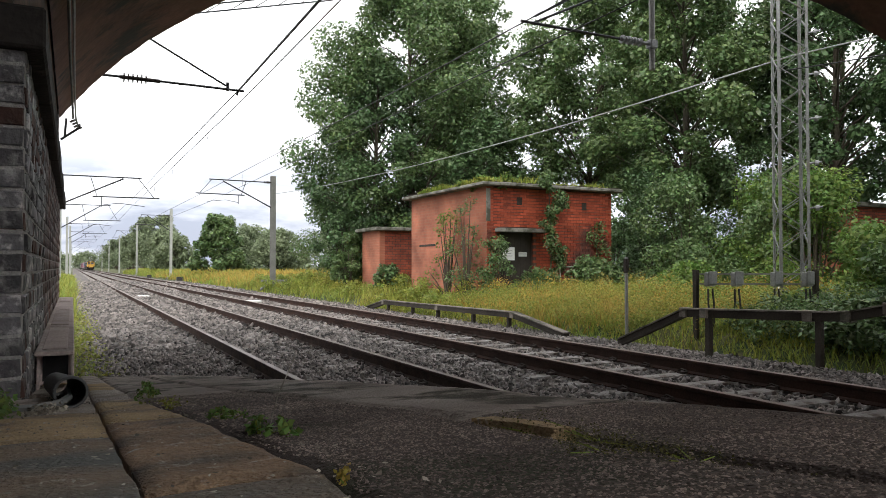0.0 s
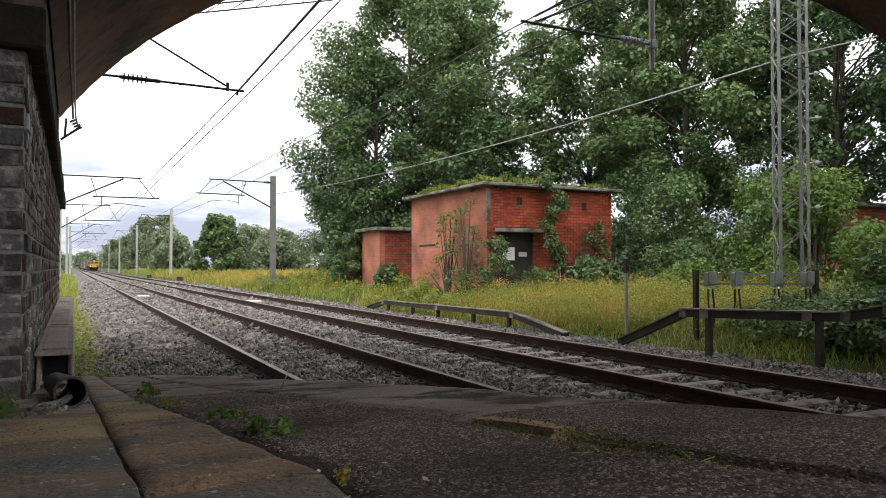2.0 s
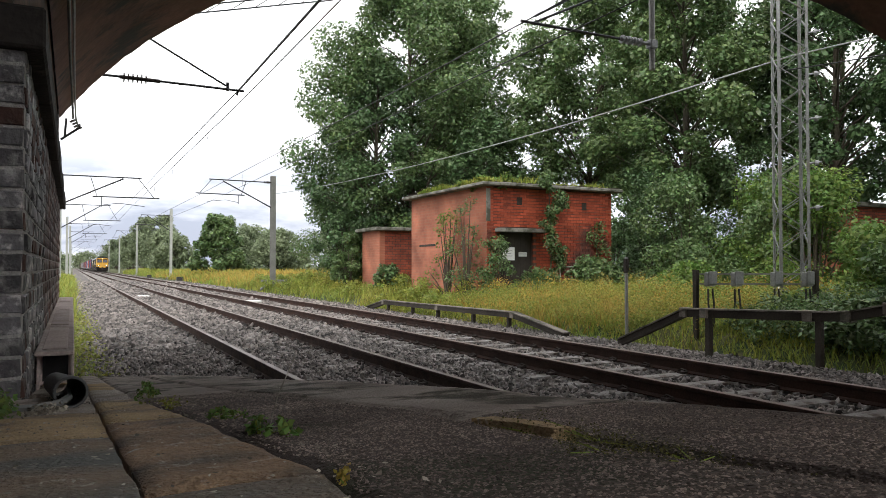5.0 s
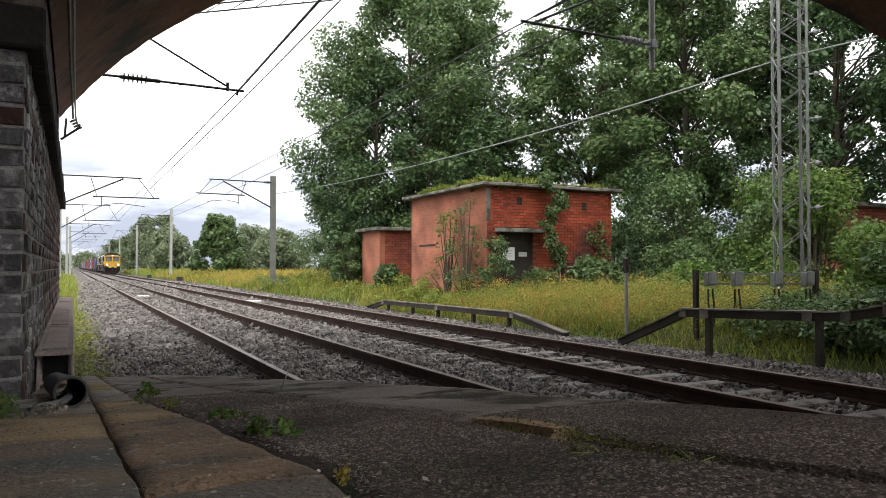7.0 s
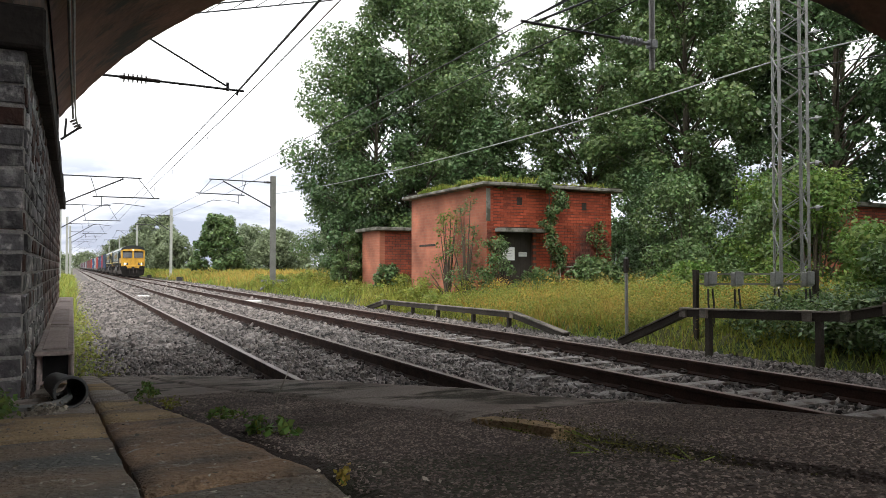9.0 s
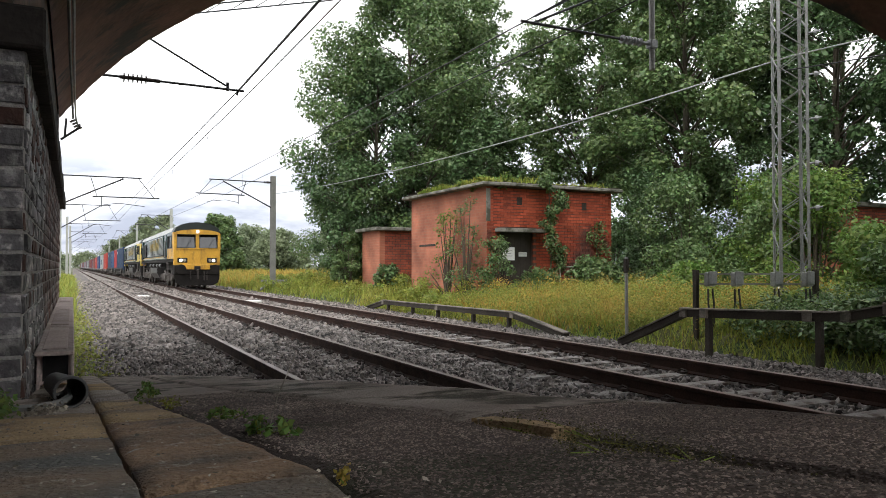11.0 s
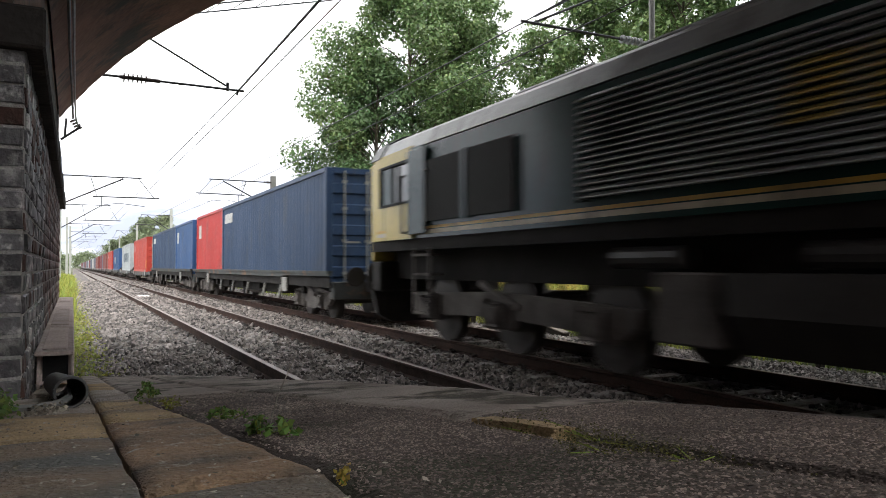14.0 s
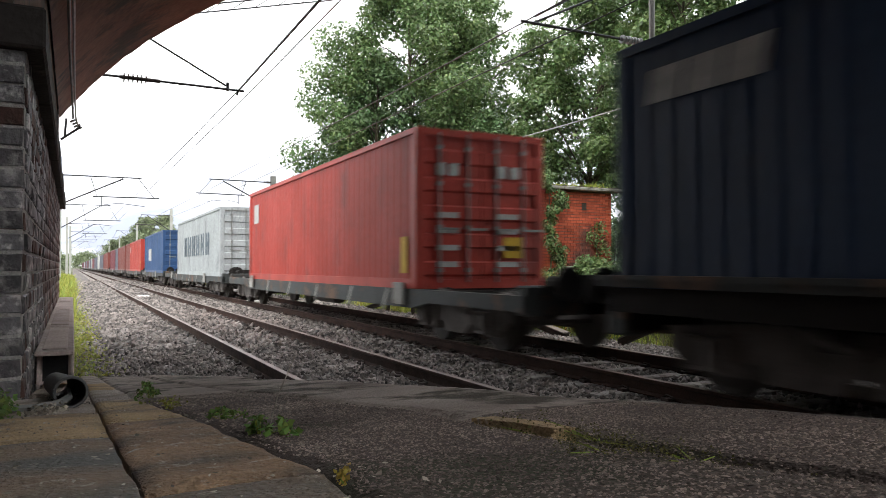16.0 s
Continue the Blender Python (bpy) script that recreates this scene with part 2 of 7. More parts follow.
def brick_mat(name, c1, c2, mortar, face_axis):
    """Far brickwork, laid to the axis of its wall."""
    m = bpy.data.materials.new(name)
    m.use_nodes = True
    nt = m.node_tree
    n, l = nt.nodes, nt.links
    b = n["Principled BSDF"]
    g = n.new("ShaderNodeNewGeometry")
    sp = n.new("ShaderNodeSeparateXYZ")
    cb = n.new("ShaderNodeCombineXYZ")
    l.new(g.outputs["Position"], sp.inputs[0])
    l.new(sp.outputs[face_axis], cb.inputs["X"])
    l.new(sp.outputs["Z"], cb.inputs["Y"])
    br = n.new("ShaderNodeTexBrick")
    br.inputs["Color1"].default_value, br.inputs["Color2"].default_value, br.inputs["Mortar"].default_value = (*c1, 1), (*c2, 1), (*mortar, 1)
    br.inputs["Scale"].default_value = 1.0
    br.inputs["Mortar Size"].default_value = 0.012
    br.inputs["Mortar Smooth"].default_value = 0.3
    br.inputs["Bias"].default_value = 0.0
    br.inputs["Brick Width"].default_value, br.inputs["Row Height"].default_value = 0.24, 0.105
    l.new(cb.outputs[0], br.inputs["Vector"])
    no = n.new("ShaderNodeTexNoise")
    no.inputs["Scale"].default_value, no.inputs["Detail"].default_value = 0.9, 8
    l.new(g.outputs["Position"], no.inputs["Vector"])
    r = n.new("ShaderNodeMapRange")
    r.inputs["From Min"].default_value, r.inputs["From Max"].default_value = 0.3, 0.7
    r.inputs["To Min"].default_value, r.inputs["To Max"].default_value = 0.5, 1.35
    l.new(no.outputs["Fac"], r.inputs["Value"])
    hs = n.new("ShaderNodeHueSaturation")
    l.new(r.outputs[0], hs.inputs["Value"])
    l.new(br.outputs["Color"], hs.inputs["Color"])
    l.new(hs.outputs[0], b.inputs["Base Color"])
    b.inputs["Roughness"].default_value = 0.9
    bp = n.new("ShaderNodeBump")
    bp.inputs["Strength"].default_value, bp.inputs["Distance"].default_value = 0.6, 0.01
    l.new(br.outputs["Fac"], bp.inputs["Height"])
    bp.invert = True
    l.new(bp.outputs[0], b.inputs["Normal"])
    return m


# fronts darker, sides pinker and paler: tree shade on the fronts is partly painted
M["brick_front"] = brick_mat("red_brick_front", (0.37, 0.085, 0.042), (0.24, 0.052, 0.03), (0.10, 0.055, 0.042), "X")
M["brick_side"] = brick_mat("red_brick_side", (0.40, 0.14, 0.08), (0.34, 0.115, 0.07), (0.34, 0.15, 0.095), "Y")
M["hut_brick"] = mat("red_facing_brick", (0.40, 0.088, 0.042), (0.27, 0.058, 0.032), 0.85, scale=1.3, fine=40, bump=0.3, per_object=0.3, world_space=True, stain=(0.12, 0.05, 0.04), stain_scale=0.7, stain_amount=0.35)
M["hut_brick_rest"] = mat("red_facing_brickwork", (0.40, 0.088, 0.042), (0.27, 0.058, 0.032), 0.85, scale=1.3, fine=40, bump=0.3, per_island=0.3, world_space=True, stain=(0.12, 0.05, 0.04), stain_scale=0.7, stain_amount=0.35)
M["hut_joint"] = mat("sooty_joint_mortar", (0.13, 0.075, 0.058), (0.07, 0.045, 0.038), 0.95, scale=3, fine=40, bump=0.3, world_space=True)
# ---- mesh helpers ----
def finish(ob, material):
    for mt in (material if isinstance(material, (list, tuple)) else [material]):
        ob.data.materials.append(mt)
    return ob


def mesh_of(bm, name, smooth=False):
    me = bpy.data.meshes.new(name)
    bm.to_mesh(me)
    bm.free()
    if smooth:
        for p in me.polygons:
            p.use_smooth = True
    return me


def part(name, bm, material, parent, label="", smooth=False):
    ob = new(name, bm if isinstance(bm, bpy.types.Mesh) else mesh_of(bm, name, smooth))
    if not ob.data.materials:
        finish(ob, material)
    ob.parent = parent
    if label:
        tagged(ob, label)
    return ob


def thing(name, label, category, at=None, group="", kind=""):
    ob = new(name)
    ob.empty_display_size = 0.1
    if at is not None:
        ob.matrix_basis = at
    return tagged(ob, label, category, group, kind)


def solo(name, bm, material, label, category, group="", kind="", smooth=False):
    ob = new(name, mesh_of(bm, name, smooth) if not isinstance(bm, bpy.types.Mesh) else bm)
    finish(ob, material)
    return tagged(ob, label, category, group, kind)


def box(bm, x0, x1, y0, y1, z0, z1, bevel=0.0, mi=0):
    r = bmesh.ops.create_cube(bm, size=1.0)
    for v in r["verts"]:
        v.co = ((x0 + x1) / 2 + v.co.x * (x1 - x0), (y0 + y1) / 2 + v.co.y * (y1 - y0), (z0 + z1) / 2 + v.co.z * (z1 - z0))
    fs = {f for v in r["verts"] for f in v.link_faces}
    for f in fs:
        f.material_index = mi
    if bevel:
        es = list({e for v in r["verts"] for e in v.link_edges})
        bmesh.ops.bevel(bm, geom=es, offset=bevel, segments=1, affect="EDGES", profile=0.5, material=mi)
    return bm


def bx(*a, **k):
    return box(bmesh.new(), *a, **k)


def rod(bm, a, b, r, seg=8, r2=None, mi=0):
    a, b = Vector(a), Vector(b)
    d = b - a
    q = d.to_track_quat("Z", "Y").to_matrix().to_4x4()
    res = bmesh.ops.create_cone(bm, cap_ends=True, segments=seg, radius1=r, radius2=r if r2 is None else r2, depth=d.length,
                                matrix=Matrix.Translation((a + b) / 2) @ q)
    for f in {f for v in res["verts"] for f in v.link_faces}:
        f.material_index = mi
    return bm


def beam(bm, a, b, w, h, mi=0):
    """A square bar from a to b."""
    a, b = Vector(a), Vector(b)
    d = b - a
    q = d.to_track_quat("Z", "Y").to_matrix().to_4x4()
    res = bmesh.ops.create_cube(bm, size=1.0, matrix=Matrix.Translation((a + b) / 2) @ q @ Matrix.Diagonal((w, h, d.length, 1)))
    for f in {f for v in res["verts"] for f in v.link_faces}:
        f.material_index = mi
    return bm


def prism(bm, pts, axis, a, b, mi=0):
    """Extrudes a closed outline (two coordinates) along an axis from a to b."""
    def co(p, t):
        return {"x": (t, p[0], p[1]), "y": (p[0], t, p[1]), "z": (p[0], p[1], t)}[axis]
    v0 = [bm.verts.new(co(p, a)) for p in pts]
    v1 = [bm.verts.new(co(p, b)) for p in pts]
    n = len(pts)
    fs = [bm.faces.new(v0), bm.faces.new(v1[::-1])]
    for i in range(n):
        fs.append(bm.faces.new((v0[i], v1[i], v1[(i + 1) % n], v0[(i + 1) % n])))
    for f in fs:
        f.material_index = mi
    bmesh.ops.recalc_face_normals(bm, faces=fs)
    return bm


def tube(name, pts, r, material, parent=None, label="", category="", group=""):
    """A cable or pipe along points, as a mesh."""
    bm = bmesh.new()
    pts = [Vector(p) for p in pts]
    rings = []
    for i, p in enumerate(pts):
        d = (pts[min(i + 1, len(pts) - 1)] - pts[max(i - 1, 0)]).normalized()
        u = d.orthogonal().normalized() if not rings else (prev - d * prev.dot(d)).normalized()
        prev = u
        w = d.cross(u)
        rings.append([bm.verts.new(p + r * (u * math.cos(a) + w * math.sin(a))) for a in (0, 1.0472, 2.0944, 3.1416, 4.1888, 5.236)])
    for r0, r1 in zip(rings, rings[1:]):
        for i in range(6):
            bm.faces.new((r0[i], r0[(i + 1) % 6], r1[(i + 1) % 6], r1[i]))
    bm.faces.new(rings[0][::-1])
    bm.faces.new(rings[-1])
    if parent is not None:
        return part(name, bm, material, parent, label)
    return solo(name, bm, material, label, category, group)


def raw_mesh(name, verts, tris_or_quads, material):
    """One mesh from arrays: verts (n, 3), faces (m, k)."""
    v, f = np.asarray(verts, np.float32), np.asarray(tris_or_quads, np.int32)
    me = bpy.data.meshes.new(name)
    me.vertices.add(len(v))
    me.vertices.foreach_set("co", v.ravel())
    k = f.shape[1]
    me.loops.add(f.size)
    me.loops.foreach_set("vertex_index", f.ravel())
    me.polygons.add(len(f))
    me.polygons.foreach_set("loop_start", np.arange(0, f.size, k, dtype=np.int32))
    me.update(calc_edges=True)
    me.materials.append(material)
    return me
# ---- the line: ground, ballast, tracks ----
T1, T2, HALF = 2.83, 6.06, 0.7525
FAR = 900.0


def shoulder(y):
    """How much farther out the ballast shoulder reaches near the bridge."""
    return 0.75 * min(max((12.5 - y) / 4.0, 0), 1)


def ground_z(x, y):
    """Height of the land beside the line."""
    if 8.5 < x < 12:
        x = max(8.5, x - shoulder(y) * (12 - x) / 3.5)
    if x < 0.6:
        z = -0.36 + 0.45 * min(max((0.2 - x) / 2.0, 0), 1) if y > 10 else -0.36
    elif x < 8.5:
        z = -0.36
    else:
        z = -0.36 + 0.32 * min((x - 8.5) / 0.8, 1) + 0.36 * min(max((x - 9.0) / 3.0, 0), 1) + 0.02 * max(x - 14, 0) ** 0.8
    return z + (0.05 * math.sin(x * 0.9 + y * 0.31) * math.sin(y * 0.47) if x > 9 or x < -1 else 0)


def spaced(*runs):
    out = []
    for a, b, step in runs:
        n = max(int(round((b - a) / step)), 1)
        out += [a + (b - a) * i / n for i in range(n)]
    return out + [runs[-1][1]]


def build_ground():
    xs = spaced((-1500, -100, 350), (-100, -10, 15), (-10, -1, 1.5), (-1, 0.6, 0.4), (0.6, 8.5, 2.5), (8.5, 14, 0.4), (14, 50, 3), (50, 200, 30), (200, 2000, 300))
    ys = spaced((-400, -40, 90), (-40, 0, 8), (0, 60, 1.5), (60, 200, 10), (200, 2500, 230))
    v = [(x, y, ground_z(x, y)) for y in ys for x in xs]
    w = len(xs)
    f = [(j * w + i, j * w + i + 1, (j + 1) * w + i + 1, (j + 1) * w + i) for j in range(len(ys) - 1) for i in range(w - 1)]
    me = raw_mesh("ground", v, f, M["grass_soil"])
    for p in me.polygons:
        p.use_smooth = True
    tagged(new("ground", me), "rough grass and soil beside the railway line", "ground", kind="structure")


build_ground()


def build_ballast():
    prof = [(-0.35, -0.40), (0.55, -0.26), (1.1, -0.195), (4.3, -0.195), (4.8, -0.21), (7.6, -0.22), (9.0, -0.25), (9.7, -0.5), (9.7, -0.6), (-0.35, -0.6)]
    ys = spaced((-60, 2, 20), (2, 30, 0.5), (30, 70, 4), (70, 120, 5), (120, FAR, 60))
    top = []
    for y in ys:
        for a, b in zip(prof[:7], prof[1:8]):
            k = 8
            for i in range(k):
                x = a[0] + (b[0] - a[0]) * i / k
                z = a[1] + (b[1] - a[1]) * i / k
                top.append((x, y, z + (0.02 * noise.noise((x * 2.3, y * 2.3, 0)) if y < 60 else 0)))
        top.append((prof[7][0], y, prof[7][1]))
    w = 7 * 8 + 1
    f = [(j * w + i, j * w + i + 1, (j + 1) * w + i + 1, (j + 1) * w + i) for j in range(len(ys) - 1) for i in range(w - 1)]
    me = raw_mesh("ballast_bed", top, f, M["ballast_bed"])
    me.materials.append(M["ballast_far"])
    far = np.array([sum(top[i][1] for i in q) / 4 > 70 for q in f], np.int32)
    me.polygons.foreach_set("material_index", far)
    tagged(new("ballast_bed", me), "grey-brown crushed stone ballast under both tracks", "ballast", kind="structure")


build_ballast()


def build_stones():
    """Loose stones lying on the bed, thinning out with distance."""
    rng = np.random.default_rng(5)
    cube = np.array([(-1, -1, -1), (1, -1, -1), (1, 1, -1), (-1, 1, -1), (-0.7, -0.7, 1), (0.7, -0.7, 1), (0.7, 0.7, 1), (-0.7, 0.7, 1)], float)
    quads = np.array([(4, 5, 6, 7), (0, 1, 5, 4), (1, 2, 6, 5), (2, 3, 7, 6), (3, 0, 4, 7)])
    zones = [(-0.25, 4.6, 3.0, 12, 820, 0.0205), (4.6, 9.35, 1.2, 12, 640, 0.0225), (-0.2, 9.0, 12, 22, 330, 0.029), (0.2, 8.8, 22, 42, 190, 0.036), (0.3, 8.8, 42, 72, 80, 0.055)]
    P, S = [], []
    for x0, x1, y0, y1, dens, size in zones:
        n = int((x1 - x0) * (y1 - y0) * dens)
        P.append(np.c_[rng.uniform(x0, x1, n), rng.uniform(y0, y1, n)])
        S.append(rng.uniform(0.6, 1.45, n) * size)
    P, S = np.concatenate(P), np.concatenate(S)
    base = np.interp(P[:, 0], [-0.35, 0.55, 1.1, 4.3, 4.8, 7.6, 9.0, 9.7], [-0.40, -0.25, -0.175, -0.175, -0.2, -0.212, -0.24, -0.48])
    # stones keep off the ends of the sleepers between the rails, and off the rails
    keep = np.ones(len(P), bool)
    for tc in (T1, T2):
        for s in (-1, 1):
            keep &= np.abs(P[:, 0] - tc - s * HALF) > 0.085
        ph = np.abs((P[:, 1] - 0.2) / 0.65 - np.round((P[:, 1] - 0.2) / 0.65)) * 0.65
        on = (np.abs(P[:, 0] - tc) < (1.0 if tc == T2 else 0.68)) & (ph < 0.135)
        bare = rng.uniform(0, 1, len(P)) < (0.9 if tc == T2 else np.where(np.abs(P[:, 0] - tc - 0.4) < 0.25, 0.8, 0.3))
        keep &= ~(on & bare)
    P, S, base = P[keep], S[keep], base[keep]
    n = len(P)
    ang = rng.uniform(0, 6.283, n)
    tilt = rng.normal(0, 0.42, (n, 2))
    v = cube[None] * (rng.uniform(0.55, 1.35, (n, 1, 3)) * S[:, None, None]) + rng.normal(0, 0.17, (n, 8, 3)) * S[:, None, None]
    c, s = np.cos(ang)[:, None], np.sin(ang)[:, None]
    x, y, z = v[..., 0], v[..., 1], v[..., 2] * 0.9
    z2 = z + x * tilt[:, :1] + y * tilt[:, 1:]
    v = np.stack([x * c - y * s + P[:, :1], x * s + y * c + P[:, 1:], z2 + base[:, None] + (S * rng.uniform(-0.3, 0.7, n))[:, None]], -1)
    f = quads[None] + (np.arange(n) * 8)[:, None, None]
    me = raw_mesh("ballast_stones", v.reshape(-1, 3), f.reshape(-1, 4), M["stone"])
    tagged(new("ballast_stones", me), "loose angular grey ballast stones between the rails", "ballast", kind="stuff")


build_stones()

RAIL = [(-0.035, 0.0), (-0.035, -0.03), (-0.011, -0.045), (-0.011, -0.13), (-0.07, -0.15), (-0.07, -0.16), (0.07, -0.16), (0.07, -0.15), (0.011, -0.13), (0.011, -0.045), (0.035, -0.03), (0.035, 0.0), (0.028, 0.004), (-0.028, 0.004)]


def build_track(name, tc, label, top):
    tr = thing(name, label, "railway track", kind="structure")
    for s in (-1, 1):
        bm = bmesh.new()
        prism(bm, [(tc + s * HALF + p[0], p[1]) for p in RAIL], "y", -60, FAR, 0)
        for f in bm.faces:
            if f.normal.z > 0.5 and f.calc_center_median().z > -0.005:
                f.material_index = 1
        part("rail", bm, [M["rail_side"], top], tr)
    # concrete sleeper: trapezoid section, dipped middle
    bm = bmesh.new()
    prism(bm, [(-0.14, -0.2), (-0.10, 0.0), (0.10, 0.0), (0.14, -0.2)], "x", -1.25, 1.25)
    sl = mesh_of(bm, "sleeper")
    sl.materials.append(M["sleeper"])
    bm = bmesh.new()
    for s in (-1, 1):
        for q in (-1, 1):
            cx = s * HALF + q * 0.095
            box(bm, cx - 0.04, cx + 0.04, -0.05, 0.05, 0, 0.03)
            rod(bm, (cx - q * 0.03, -0.045, 0.035), (cx - q * 0.03, 0.045, 0.05), 0.012, 5)
            rod(bm, (cx - q * 0.03, 0.045, 0.05), (cx + q * 0.02, 0.05, 0.03), 0.012, 5)
    cl = mesh_of(bm, "rail_clip")
    cl.materials.append(M["clip"])
    rnd = random.Random(3)
    for i in range(-8, 110):
        so = part("sleeper", sl, None, tr)
        so.matrix_basis = pose(tc, 0.2 + 0.65 * i, -0.162, 0, 0, rnd.uniform(-0.4, 0.4))
        if -2 <= i < 36:
            part("rail_clip", cl, None, so)
    bm = bmesh.new()
    for i in range(110, 330):
        box(bm, tc - 1.25, tc + 1.25, 0.1 + 0.65 * i, 0.3 + 0.65 * i, -0.36, -0.162)
    tagged(part("far_sleepers", bm, M["sleeper"], tr), kind="stuff")


build_track("track_near", T1, "near railway track, dull brown-topped rails on concrete sleepers", M["rail_top"])
build_track("track_far", T2, "far railway track, brown-topped rails on concrete sleepers", M["rail_top_rust"])

# white balise plates between the rails
for x, y in ((2.75, 34.0), (5.95, 27.0)):
    b = thing("track_plate", "off-white equipment plate fixed between the rails", "track equipment", pose(x, y, -0.16), group="track plates")
    part("plate", bx(-0.22, 0.22, -0.35, 0.35, 0.02, 0.09, 0.02), M["sign_white"], b)
    part("base", bx(-0.15, 0.15, -0.4, 0.4, -0.05, 0.02), M["concrete"], b)

# ---- platform ramp beside the bridge ----
RAMP_Z, RAMP_S = 1.0, 0.115


def ramp_z(y):
    return RAMP_Z - RAMP_S * max(y, -2.0)


def ramp_edge(y):
    pts = [(-30, 1.12), (1.0, 1.10), (2.6, 1.10), (3.6, 1.03), (6.25, 0.71), (7.0, 0.25), (8.4, 0.06)]
    for (a, xa), (b, xb) in zip(pts, pts[1:]):
        if y <= b:
            return xa + (xb - xa) * (y - a) / (b - a)
    return 0.06


SLAB_X0 = 0.072
SLAB_LINE = [(-30, 0.25), (0.7, 0.255), (0.9, 0.285), (1.3, 0.275), (1.85, 0.268), (2.9, 0.212), (9, 0.205)]
KERB_LINE = [(-30, 0.66), (0.9, 0.67), (1.6, 0.688), (2.1, 0.68), (2.8, 0.61), (3.4, 0.57), (5.0, 0.52), (9, 0.5)]


def along(line, y):
    for (a, xa), (b, xb) in zip(line, line[1:]):
        if y <= b:
            return xa + (xb - xa) * (y - a) / (b - a)
    return line[-1][1]


def slab_edge(y):
    """The chipped outer edge of the slabs."""
    return along(SLAB_LINE, y) + 0.010 * noise.noise((y * 4, 2, 1)) + 0.005 * noise.noise((y * 15, 4, 1))


def kerb_x(y):
    """The open joint behind the edging."""
    return along(KERB_LINE, y) + 0.012 * noise.noise((1, y * 3, 3)) + 0.004 * noise.noise((1, y * 13, 3))


def ramp_top(x, y):
    """The uneven asphalt: swells, hollows and the open joint behind the edge stones."""
    z = ramp_z(y) + 0.008 * noise.noise((x * 1.7, y * 1.7, 2)) + 0.003 * noise.noise((x * 9, y * 9, 5)) + 0.0012 * noise.noise((x * 30, y * 30, 9))
    k = abs(x - kerb_x(y))
    gap = abs(x - slab_edge(y) - 0.006)
    z -= 0.012 * max(0, 1 - gap / 0.016)
    return z - 0.034 * max(0, 1 - k / 0.024) * (0.35 + 0.65 * (noise.noise((4, y * 2, 1)) > -0.15))


